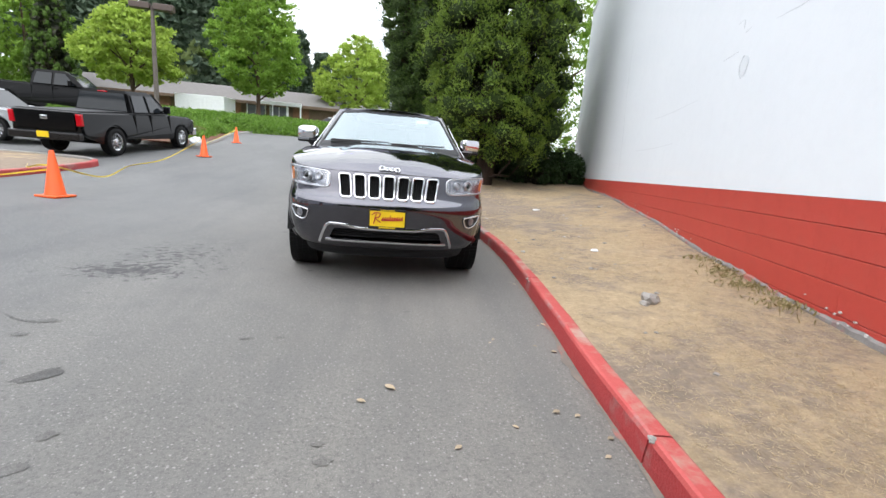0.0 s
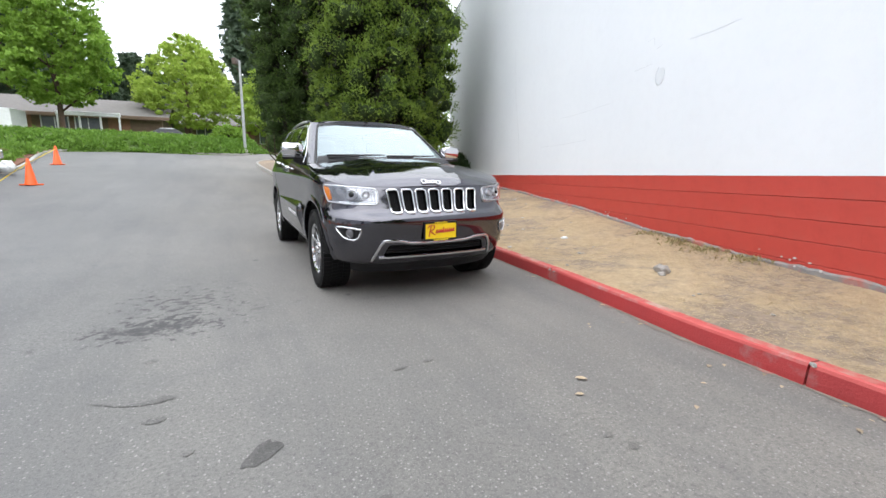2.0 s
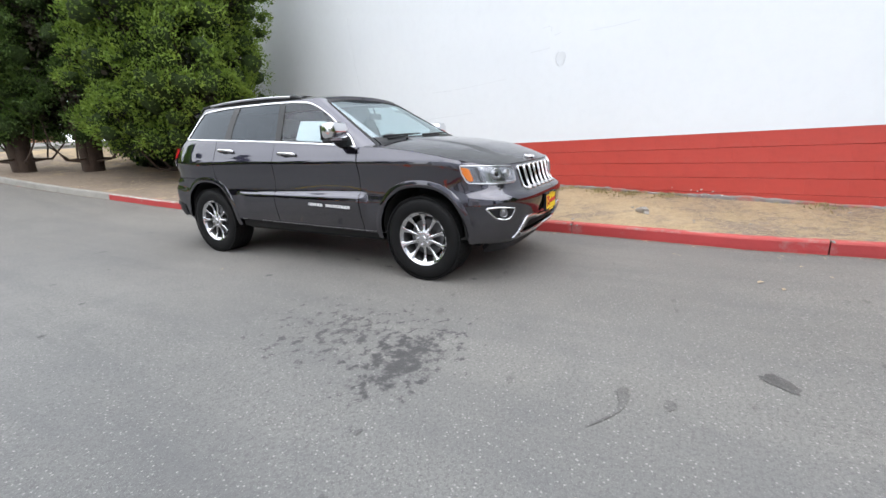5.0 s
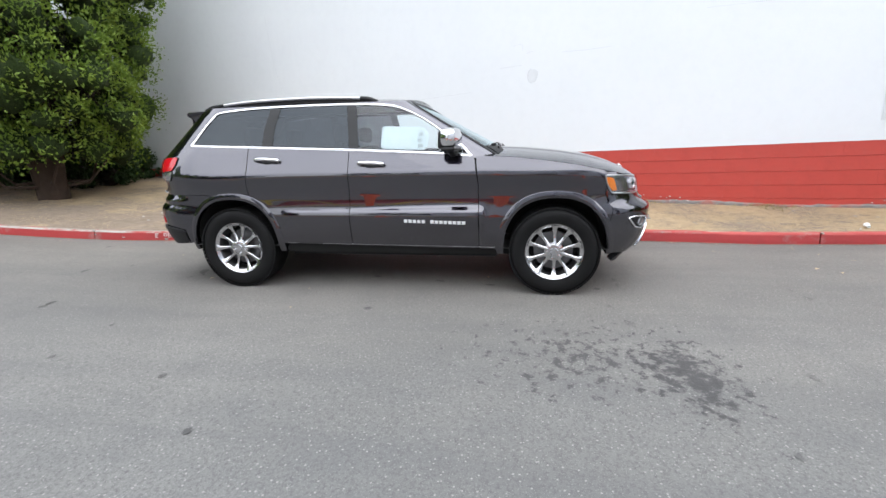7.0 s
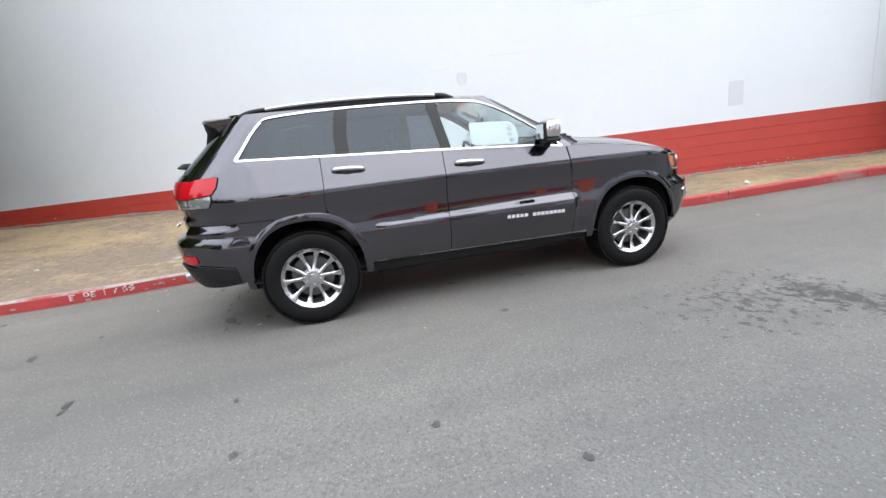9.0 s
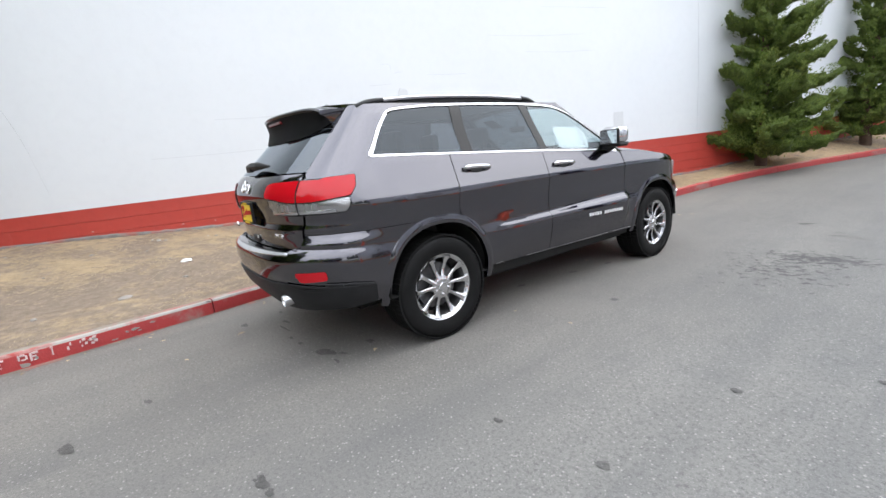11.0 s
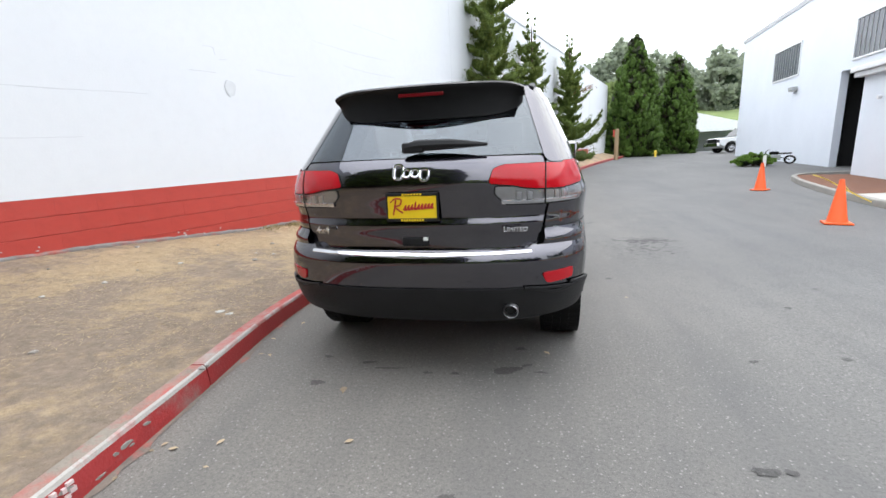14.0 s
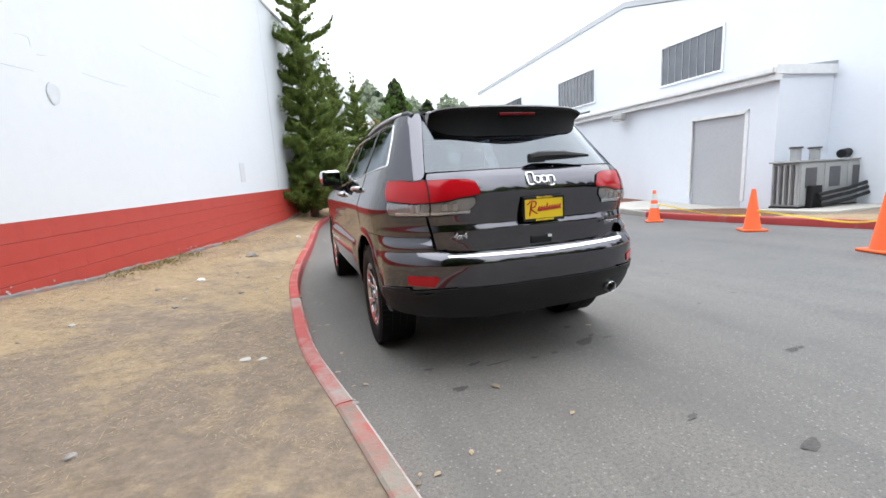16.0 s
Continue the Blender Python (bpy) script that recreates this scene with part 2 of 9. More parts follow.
CONCRETE = surface("pale_concrete", (0.46, 0.44, 0.40), (0.38, 0.365, 0.34), 2.0, 0.85, 0.3, 60)
CONCRETE_BASE = surface("chipped_footing_concrete", (0.27, 0.25, 0.235), (0.17, 0.155, 0.15), 7.0, 0.9, 0.6, 40, c3=(0.36, 0.11, 0.085), stain=0.45)
SOIL = surface("bark_mulch", (0.17, 0.072, 0.038), (0.115, 0.05, 0.03), 6.0, 0.95, 0.8, 45)
GRASS = surface("rough_grass", (0.065, 0.115, 0.024), (0.11, 0.165, 0.038), 1.5, 0.95, 0.8, 50)
BARK = surface("brown_bark", (0.115, 0.07, 0.048), (0.06, 0.038, 0.028), 6.0, 0.95, 0.9, 30, bump_dist=0.03)
ROOF_SHINGLE = surface("grey_brown_shingles", (0.125, 0.116, 0.110), (0.16, 0.148, 0.138), 3.0, 0.9, 0.4, 30)


# ---- building blocks ----
def mesh_object(name, bm, mat, parent=None, label="", smooth=False):
    me = bpy.data.meshes.new(name)
    bm.to_mesh(me)
    bm.free()
    if smooth:
        me.shade_smooth()
        me.set_sharp_from_angle(angle=radians(38))
    for x in mat if isinstance(mat, (list, tuple)) else (mat,):
        me.materials.append(x)
    ob = new(name, me)
    ob.parent = parent
    if label:
        ob["label"] = label
    return ob


def part(name, bm, mat, parent, label="", smooth=False):
    return mesh_object(name, bm, mat, parent, label, smooth)


def from_arrays(name, verts, faces, mat, parent=None, label="", smooth=False):
    me = bpy.data.meshes.new(name)
    me.from_pydata(verts, [], faces)
    if smooth:
        me.shade_smooth()
    me.materials.append(mat)
    ob = new(name, me)
    ob.parent = parent
    if label:
        ob["label"] = label
    return ob


def thing(name, label, category, at=None, group="", kind=""):
    ob = new(name)
    ob.empty_display_size = 0.2
    if at is not None:
        ob.matrix_basis = at
    return tagged(ob, label, category, group, kind)


def box(bm, x0, x1, y0, y1, z0, z1, bevel=0.0, m=None):
    r = bmesh.ops.create_cube(bm, size=1.0, matrix=Matrix.LocRotScale(((x0 + x1) / 2, (y0 + y1) / 2, (z0 + z1) / 2), None, (abs(x1 - x0), abs(y1 - y0), abs(z1 - z0))))
    vs = r["verts"]
    if bevel:
        es = list({e for v in vs for e in v.link_edges})
        vs = list({v for f in bmesh.ops.bevel(bm, geom=es, offset=bevel, segments=2, affect="EDGES", profile=0.5)["faces"] for v in f.verts} | {v for v in vs if v.is_valid})
    if m:
        bmesh.ops.transform(bm, matrix=m, verts=vs)
    return vs


def boxed(*a, **k):
    bm = bmesh.new()
    box(bm, *a, **k)
    return bm


def tube(bm, points, radii, sides=10, caps=True):
    """A round bar through the points."""
    pts = [Vector(p) for p in points]
    if not hasattr(radii, "__len__"):
        radii = [radii] * len(pts)
    rings, ref = [], None
    for i, p in enumerate(pts):
        d = (pts[min(i + 1, len(pts) - 1)] - pts[max(i - 1, 0)]).normalized()
        if ref is None:
            ref = d.orthogonal().normalized()
        ref = (ref - d * ref.dot(d)).normalized()
        q = d.cross(ref)
        rings.append([bm.verts.new(p + (ref * math.cos(2 * math.pi * k / sides) + q * math.sin(2 * math.pi * k / sides)) * radii[i]) for k in range(sides)])
    for a, b in zip(rings, rings[1:]):
        for k in range(sides):
            bm.faces.new((a[k], a[(k + 1) % sides], b[(k + 1) % sides], b[k]))
    if caps:
        bm.faces.new(rings[0][::-1])
        bm.faces.new(rings[-1])


def tubed(points, radii, sides=10):
    bm = bmesh.new()
    tube(bm, points, radii, sides)
    return bm


def lathe(bm, profile, axis=(0, 0, 1), at=(0, 0, 0), sides=32, arc=None):
    """Turn (radius, height) pairs about an axis."""
    rot = Vector((0, 0, 1)).rotation_difference(Vector(axis)).to_matrix()
    rings = []
    for r, h in profile:
        rings.append([bm.verts.new(Vector(at) + rot @ Vector((r * math.cos(2 * math.pi * k / sides), r * math.sin(2 * math.pi * k / sides), h))) for k in range(sides)] if r > 1e-6 else [bm.verts.new(Vector(at) + rot @ Vector((0, 0, h)))])
    for a, b in zip(rings, rings[1:]):
        for k in range(sides):
            j = (k + 1) % sides
            if len(a) == 1 and len(b) > 1:
                bm.faces.new((a[0], b[j], b[k]))
            elif len(b) == 1 and len(a) > 1:
                bm.faces.new((a[k], a[j], b[0]))
            elif len(a) > 1:
                bm.faces.new((a[k], a[j], b[j], b[k]))


def prism(bm, outline, z0, z1, m=None):
    """A flat outline drawn up from z0 to z1."""
    lo, hi = [bm.verts.new((x, y, z0)) for x, y in outline], [bm.verts.new((x, y, z1)) for x, y in outline]
    n = len(lo)
    fs = [bm.faces.new(lo[::-1]), bm.faces.new(hi)] + [bm.faces.new((lo[i], lo[(i + 1) % n], hi[(i + 1) % n], hi[i])) for i in range(n)]
    if m:
        bmesh.ops.transform(bm, matrix=m, verts=lo + hi)
    return fs


def spline(points, n):
    """n points along a smooth curve through the points."""
    p = np.array(points, float)
    q = np.vstack([2 * p[0] - p[1], p, 2 * p[-1] - p[-2]])
    out = []
    for s in np.linspace(0, len(p) - 1 - 1e-9, n):
        i, u = int(s), s - int(s)
        a, b, c, d = q[i], q[i + 1], q[i + 2], q[i + 3]
        out.append(0.5 * ((2 * b) + (c - a) * u + (2 * a - 5 * b + 4 * c - d) * u * u + (3 * b - a - 3 * c + d) * u ** 3))
    return np.array(out)


def even(points, step):
    """The polyline again, with points at even steps along it."""
    p = np.array(points, float)
    s = np.concatenate([[0], np.cumsum(np.linalg.norm(np.diff(p, axis=0), axis=1))])
    t = np.linspace(0, s[-1], max(2, int(round(s[-1] / step)) + 1))
    return np.stack([np.interp(t, s, p[:, k]) for k in range(p.shape[1])], 1)


# ---- the ground: level by the car, rising towards both ends of the drive ----
def ground_z(x, y):
    z = 0.0
    if y > 4:
        z += 0.085 * (min(y, 26) - 4) ** 2 / (min(y, 26) - 2) + 0.012 * max(0.0, y - 26)
    if y < -4:
        z += 0.035 * (-4 - max(y, -40))
    z += 0.022 * min(max(-2.2 - x, 0.0), 3.6) * min(max((y + 3.0) / 4.0, 0.0), 1.0)
    return z


WALL_AT, WALL_ALONG = Vector((3.769, -1.468, 0)), Vector((1.414, 4.648, 0)).normalized()
WALL_OUT = Vector((-WALL_ALONG.y, WALL_ALONG.x, 0))
WALL_TURN = math.degrees(math.atan2(WALL_ALONG.y, WALL_ALONG.x))
WALL_DIP = 0.0245


KERB = spline([(-9.2, -38), (-7.4, -33), (-5.2, -27), (-2.75, -19), (-1.15, -13.7), (0.2, -10), (0.72, -7.7), (0.92, -6), (1.09, -4.5), (1.30, -2.6), (1.43, -0.9), (1.42, 0.5), (1.37, 1.7), (1.20, 2.8), (1.03, 4.0), (0.88, 5.4), (0.72, 7.2), (0.5, 9.0), (0.32, 11.0), (0.18, 14.0), (0.0, 16.6), (0.05, 18.4), (0.7, 19.9), (2.2, 21.0), (6.0, 22.2), (14.0, 23.5)], 420)


def height_grid(name, xs, ys, lift, mat):
    verts = [(x, y, ground_z(x, y) + lift(x, y)) for y in ys for x in xs]
    nx = len(xs)
    faces = [(j * nx + i, j * nx + i + 1, (j + 1) * nx + i + 1, (j + 1) * nx + i) for j in range(len(ys) - 1) for i in range(nx - 1)]
    return from_arrays(name, verts, faces, mat, smooth=True)


far = np.array([-900, -400, -200, -120])
xs = np.concatenate([far, np.linspace(-90, 60, 76), [120, 200, 400, 900]])
ys = np.concatenate([far, np.linspace(-90, 90, 121), [120, 200, 400, 900]])
tagged(height_grid("ground", xs, ys, lambda x, y: -0.03, GRASS), "rough green ground beyond the paved lot", "ground", kind="structure")
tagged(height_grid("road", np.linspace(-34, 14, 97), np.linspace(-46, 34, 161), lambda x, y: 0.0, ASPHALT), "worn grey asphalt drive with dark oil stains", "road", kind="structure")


# ---- kerbs and the raised strips behind them ----
def kerb_pieces(name, line, owner, length, mats, width=0.15, height=0.14, step=0.35, joint=None):
    """Kerb stones along a line at the road's edge; the stone lies to the right of the line's way."""
    pts = even(line, step)
    per = max(1, int(round(length / step)))
    begin = int(np.abs(pts[:, 1] - joint).argmin()) % per if joint is not None else 0
    cuts = sorted({0, len(pts) - 1, *range(begin, len(pts), per)})
    for a, e in zip(cuts, cuts[1:]):
        seg = pts[a:e + 1]
        if len(seg) < 2:
            continue
        bm = bmesh.new()
        rows = []
        for i, p in enumerate(seg):
            d = seg[min(i + 1, len(seg) - 1)] - seg[max(i - 1, 0)]
            d /= np.linalg.norm(d)
            r = np.array((d[1], -d[0]))
            q = p + d * (0.006 if i == 0 else (-0.006 if i == len(seg) - 1 else 0))
            z = ground_z(*p)
            wob = 0.006 * noise.noise((p[0] * 1.7, p[1] * 1.7, 0))
            rows.append([bm.verts.new((q[0] + r[0] * (u * width + wob), q[1] + r[1] * (u * width + wob), z + h * height + wob * 0.6)) for u, h in ((0.0, -0.4), (0.03, 0.30), (0.10, 0.82), (0.16, 0.95), (0.26, 1.0), (0.85, 1.0), (0.97, 0.94), (1.0, 0.80), (1.0, -0.4))])
        for b, c in zip(rows, rows[1:]):
            for k in range(8):
                bm.faces.new((b[k], b[k + 1], c[k + 1], c[k])).material_index = 0 if k < 2 else 1 if k < 4 else 2
        bm.faces.new(rows[0][::-1])
        bm.faces.new(rows[-1])
        bmesh.ops.recalc_face_normals(bm, faces=bm.faces)
        mid = seg[len(seg) // 2]
        stuff = mats(mid)
        part(name, bm, list(stuff) if isinstance(stuff, tuple) else [stuff] * 3, owner, smooth=False)


KERB_WORN = surface("worn_kerb_arris", (0.40, 0.075, 0.068), (0.35, 0.055, 0.05), 5.0, 0.75, 0.5, 60, c3=(0.38, 0.36, 0.33), stain=0.60, per_piece=0.08)
# scuffed arris whose paler red also paints in an edge highlight
KERB_SCUFFED_LIT = surface("scuffed_highlit_kerb_arris", (0.47, 0.085, 0.075), (0.40, 0.050, 0.046), 5.0, 0.65, 0.4, 60, c3=(0.30, 0.20, 0.18), stain=0.40, per_piece=0.08)
KERB_BARE = surface("bare_kerb_top", (0.27, 0.235, 0.195), (0.20, 0.172, 0.140), 5.0, 0.85, 0.5, 60, c3=(0.37, 0.10, 0.085), stain=0.46, per_piece=0.08)
KERB_PATCHY = surface("patchy_kerb_top", (0.40, 0.085, 0.075), (0.34, 0.06, 0.054), 2.6, 0.8, 0.5, 60, c3=(0.31, 0.28, 0.25), stain=0.50, per_piece=0.08)
KERB_TOP = surface("faded_dusty_kerb_top", (0.43, 0.070, 0.060), (0.36, 0.048, 0.044), 4.0, 0.8, 0.4, 60, c3=(0.36, 0.27, 0.21), stain=0.44, per_piece=0.08)
kerb = thing("kerb_main", "worn red painted concrete kerb along the drive", "kerb", kind="structure")
JOINT = -4.68
kerb_pieces("kerb_stone", KERB, kerb, 2.45, lambda p: KERB_GREY if p[1] > 7.3 else (KERB_RED, KERB_WORN if p[1] > 0.3 else KERB_SCUFFED_LIT, KERB_BARE if p[1] > 2.75 else KERB_PATCHY if p[1] > 0.2 else KERB_TOP), width=0.118, joint=JOINT)
# dirt and flaked paint gathered along the kerb's foot
GUTTER = surface("gutter_dirt", (0.19, 0.155, 0.125), (0.135, 0.12, 0.105), 9.0, 0.95, 0.6, 60, c3=(0.34, 0.10, 0.085), stain=0.40)
line = even(KERB[40:330], 0.06)
bm = bmesh.new()
rows = []
for i, p in enumerate(line):
    d = line[min(i + 1, len(line) - 1)] - line[max(i - 1, 0)]
    d /= np.linalg.norm(d)
    w = 0.012 + 0.055 * abs(noise.noise((i * 0.31, 0.0, 3.0))) + 0.03 * max(0.0, noise.noise((i * 0.07, 5.0, 3.0)))
    q = p + np.array((-d[1], d[0])) * w
    rows.append([bm.verts.new((p[0] + d[1] * 0.02, p[1] - d[0] * 0.02, ground_z(*p) + 0.010)), bm.verts.new((q[0], q[1], ground_z(*q) + 0.0035))])
for a, b in zip(rows, rows[1:]):
    bm.faces.new((a[0], b[0], b[1], a[1]))
tagged(mesh_object("gutter_dirt", bm, GUTTER, smooth=True), "dirt and flaked red paint along the kerb's foot", "dirt", kind="stuff")

KY, KX = [p[1] for p in KERB], [p[0] for p in KERB]
BASE_Z = [(-34, 1.45), (-20, 1.12), (-13, 0.78), (-9, 0.45), (-7, 0.33), (-3.8, 0.25), (-2, 0.26), (0, 0.28), (2.2, 0.41), (4, 0.45), (6.2, 0.51), (10, 0.46), (15.6, 0.80)]


def wall_x(y):
    s = (y - WALL_AT.y) / WALL_ALONG.y
    return (WALL_AT + WALL_ALONG * s).x, s


def strip_z(x, y):
    """Height of the dry strip between the kerb and the wall."""
    x0 = float(np.interp(y, KY[:360], KX[:360])) + 0.10
    x1, s = wall_x(y)
    zk = ground_z(x0, y) + 0.125
    zw = float(np.interp(s, [b[0] for b in BASE_Z], [b[1] for b in BASE_Z])) if s < 15.6 else ground_z(x, y) + 0.30
    u = min(max((x - x0) / max(x1 - x0, 0.3), 0), 1)
    z = zk + (zw - zk) * u ** 1.3
    fade = min(1, 6 * u) * min(1, 8 * (1 - u) + 0.25)
    return z + fade * (0.045 * noise.noise((x * 0.9, y * 0.9, 3)) + 0.018 * noise.noise((x * 3.1, y * 3.1, 7)) + 0.008 * noise.noise((x * 9, y * 9, 1)))


ys = np.concatenate([np.linspace(-38, -12, 90), np.linspace(-11.9, 8, 300), np.linspace(8.1, 19.6, 90)])
verts, faces, nx = [], [], 46
for y in ys:
    x0 = float(np.interp(y, KY[:360], KX[:360])) + 0.09
    x1 = wall_x(min(y, 13.4))[0] + 0.10 + max(0.0, y - 13.4) * 1.5
    for u in np.linspace(0, 1, nx):
        x = x0 + (x1 - x0) * u
        verts.append((x, y, strip_z(x, y)))
for j in range(len(ys) - 1):
    for i in range(nx - 1):
        faces.append((j * nx + i, j * nx + i + 1, (j + 1) * nx + i + 1, (j + 1) * nx + i))
tagged(from_arrays("verge", verts, faces, DRY_GRASS, smooth=True), "bare brown verge with dry straw-coloured grass", "verge", kind="structure")

# islands across the drive: kerb, mulch, path and dry lawn
LEFT = spline([(-12.6, -12.4), (-10.4, -12.6), (-8.95, -12.0), (-8.25, -10.6), (-7.65, -8.4), (-7.28, -6.4), (-7.12, -4.7), (-7.1, -2.6), (-7.16, 0.3), (-7.45, 2.6), (-7.62, 4.4), (-7.55, 5.8), (-7.55, 6.7), (-8.2, 7.3), (-9.6, 7.5), (-16.0, 7.6)], 220)[::-1]
kerb_left = thing("kerb_left", "low concrete kerb, partly painted red, around the island", "kerb", kind="structure")
kerb_pieces("kerb_stone", LEFT, kerb_left, 2.8, lambda p: KERB_RED if -5.2 < p[1] < 7.45 else KERB_GREY)


def island(name, outline, mat, lift, label, category):
    bm = bmesh.new()
    o = dense_outline(outline, 0.35)
    vs = [bm.verts.new((x, y, ground_z(x, y) + lift)) for x, y in o]
    bmesh.ops.triangle_fill(bm, use_beauty=True, edges=[bm.edges.new((vs[i], vs[(i + 1) % len(vs)])) for i in range(len(vs))])
    for f in bm.faces:
        if f.normal.z < 0:
            f.normal_flip()
    lo = [bm.verts.new((x, y, ground_z(x, y) - 0.1)) for x, y in o]
    for i in range(len(vs)):
        j = (i + 1) % len(vs)
        bm.faces.new((vs[i], lo[i], lo[j], vs[j]))
    return tagged(mesh_object(name, bm, mat), label, category, kind="structure")


def dense_outline(o, step):
    p = np.array(list(o) + [o[0]], float)
    return even(p, step)[:-1]


def left_x(y):
    q = [p for p in LEFT if -12.2 < p[1] < 6.9]
    return float(np.interp(y, [p[1] for p in q[::-1]], [p[0] for p in q[::-1]])) - 0.12


def edge_run(y0, y1, n=14):
    return [(left_x(y), y) for y in np.linspace(y0, y1, n)]


island("mulch_bed", edge_run(-11.9, -6.55) + [(-9.9, -6.75), (-10.4, -11.6)], SOIL, 0.115, "red-brown bark mulch bed beside the white building", "mulch bed")
island("concrete_path", edge_run(-6.55, -4.95, 6) + [(-9.35, -3.1), (-9.55, -4.9), (-9.9, -6.75)], CONCRETE, 0.130, "pale concrete path up to the grey door", "path")
island("mulch_bed", edge_run(-4.95, -1.2, 8) + [(-9.1, -1.2), (-9.35, -3.1)], SOIL, 0.112, "red-brown bark mulch strip behind the red kerb", "mulch bed")
island("dry_lawn", edge_run(-1.2, 6.7, 16) + [(-9.6, 7.35), (-16, 7.45), (-16, 1.6), (-11.6, 0.4), (-9.1, -1.2)], DRY_GRASS, 0.125, "dry yellow lawn behind the red kerb", "lawn")
island("equipment_pad", [(-8.3, -2.3), (-8.25, -0.75), (-11.9, -0.45), (-11.9, -2.2)], CONCRETE, 0.165, "pale concrete pad under the air conditioner", "pad")


# ---- the long white block wall with its red base band ----
S0, S1, STEP, BAND, TOP, HIGH = -27.2, 15.6, -7.2, 1.08, 6.0, 8.05
RISE, MIDDLE = 8.0, 6.9
wall_pose = Matrix.Translation(WALL_AT) @ pose(0, 0, 0, 0, 0, WALL_TURN) @ pose(0, 0, 0, 0, math.degrees(math.atan(WALL_DIP)), 0)
# in the wall's own frame x runs along it, y away from the drive is negative
wall = thing("wall_north", "long white painted block wall with a red base band", "wall", wall_pose, kind="structure")
part("upper_wall", boxed(STEP, S1, -0.30, 0.0, BAND, MIDDLE), WHITE_PAINT, wall, "smooth white painted masonry")
part("raised_parapet", boxed(RISE, S1, -0.30, 0.0, MIDDLE, HIGH), WHITE_PAINT, wall, "smooth white painted masonry")
part("lower_upper_wall", boxed(S0, STEP - 0.004, -0.30, -0.004, BAND, TOP), WHITE_PAINT, wall, "smooth white painted masonry")
part("band_backing", boxed(S0, S1, -0.30, -0.012, -0.6, BAND), RED_PAINT, wall)
part("coping", boxed(STEP, RISE - 0.01, -0.34, 0.03, MIDDLE, MIDDLE + 0.09, bevel=0.015), WHITE_PAINT, wall)
part("coping", boxed(RISE, S1 + 0.05, -0.34, 0.03, HIGH, HIGH + 0.09, bevel=0.015), WHITE_PAINT, wall)
part("coping", boxed(S0 - 0.05, STEP - 0.01, -0.34, 0.03, TOP, TOP + 0.09, bevel=0.015), WHITE_PAINT, wall)
part("end_wall", boxed(S1 - 0.30, S1, -14.0, -0.3, -0.6, HIGH), WHITE_PAINT, wall)
part("far_wall", boxed(S0 - 7.6, S0 - 0.01, -0.30, 0.0, -0.6, TOP - 0.15), WHITE_PAINT, wall, "white wall with no band beyond the block wall")
part("far_end_wall", boxed(S0 - 7.6, S0 - 7.3, -12.0, -0.3, -0.6, TOP - 0.15), WHITE_PAINT, wall)


# ---- the parked car: origin between its axles on the road, front towards -y ----
def paint_material():
    m, n, l, p = material("dark_grey_metallic_paint")
    v = n.new("ShaderNodeTexCoord").outputs["Object"]
    flake = noise_node(n, l, v, 900.0, 2.0)
    l.new(mix_rgb(n, l, flake, (0.020, 0.0185, 0.027), (0.050, 0.046, 0.066)), p.inputs["Base Color"])
    dust = noise_node(n, l, v, 5.0, 4.0)
    l.new(ramp(n, l, dust, 0.3, 0.8, a=(0.20,) * 3, b=(0.27,) * 3), p.inputs["Roughness"])
    p.inputs["Metallic"].default_value = 1.0
    p.inputs["Specular Tint"].default_value = (0.26, 0.25, 0.30, 1)
    p.inputs["Coat Weight"].default_value, p.inputs["Coat Roughness"].default_value, p.inputs["Coat IOR"].default_value = 1.0, 0.025, 1.90
    return m


PAINT = paint_material()
CHROME = plain("bright_chrome", (0.78, 0.78, 0.80), 0.10, 1.0)
ALLOY = plain("polished_alloy", (0.66, 0.66, 0.68), 0.17, 1.0)
SATIN = plain("satin_silver", (0.58, 0.58, 0.60), 0.30, 1.0)
UNDERSIDE = surface("matte_black_underside", (0.006, 0.006, 0.0065), (0.009, 0.009, 0.0095), 8.0, 0.6, 0.1, 300, spec=0.10)
DARK_LENS = plain("dark_red_lens", (0.13, 0.006, 0.010), 0.12, 0.0, 0.0, 0.3)
SHEET_PAPER = plain("pale_blue_white_sheet", (0.50, 0.56, 0.58), 0.8)
BADGE_SILVER = plain("bright_badge_silver", (0.86, 0.86, 0.88), 0.35, 0.3)
BLACK_GLOSS = plain("gloss_black_plastic", (0.010, 0.010, 0.011), 0.22, 0.0, 0.0, 0.3)
BLACK = surface("black_plastic", (0.009, 0.009, 0.010), (0.014, 0.014, 0.0155), 8.0, 0.5, 0.15, 300, spec=0.28)
DARK_GAP = plain("dark_cavity", (0.006, 0.006, 0.006), 0.9)
METAL_DARK = plain("dull_steel", (0.16, 0.16, 0.165), 0.45, 0.8)
TYRE = surface("tyre_rubber", (0.006, 0.006, 0.0062), (0.009, 0.009, 0.0095), 8.0, 0.6, 0.2, 120, spec=0.14)
PRIVACY_GLASS = glass_material("privacy_glass", (0.085, 0.096, 0.112), gloss=0.055, sheen=(0.84, 0.92, 1.0))
REAR_GLASS = glass_material("rear_window_glass", (0.09, 0.10, 0.115), gloss=0.11, sheen=(0.86, 0.93, 1.0))
SCREEN_GLASS = glass_material("windscreen_glass", (0.55, 0.70, 0.72), gloss=0.24, sheen=(0.86, 0.97, 1.0))
CLEAR_GLASS = glass_material("clear_car_glass", (0.84, 0.90, 0.91), gloss=0.06)
LENS_CLEAR = glass_material("clear_lamp_lens", (0.90, 0.91, 0.92), gloss=0.03)
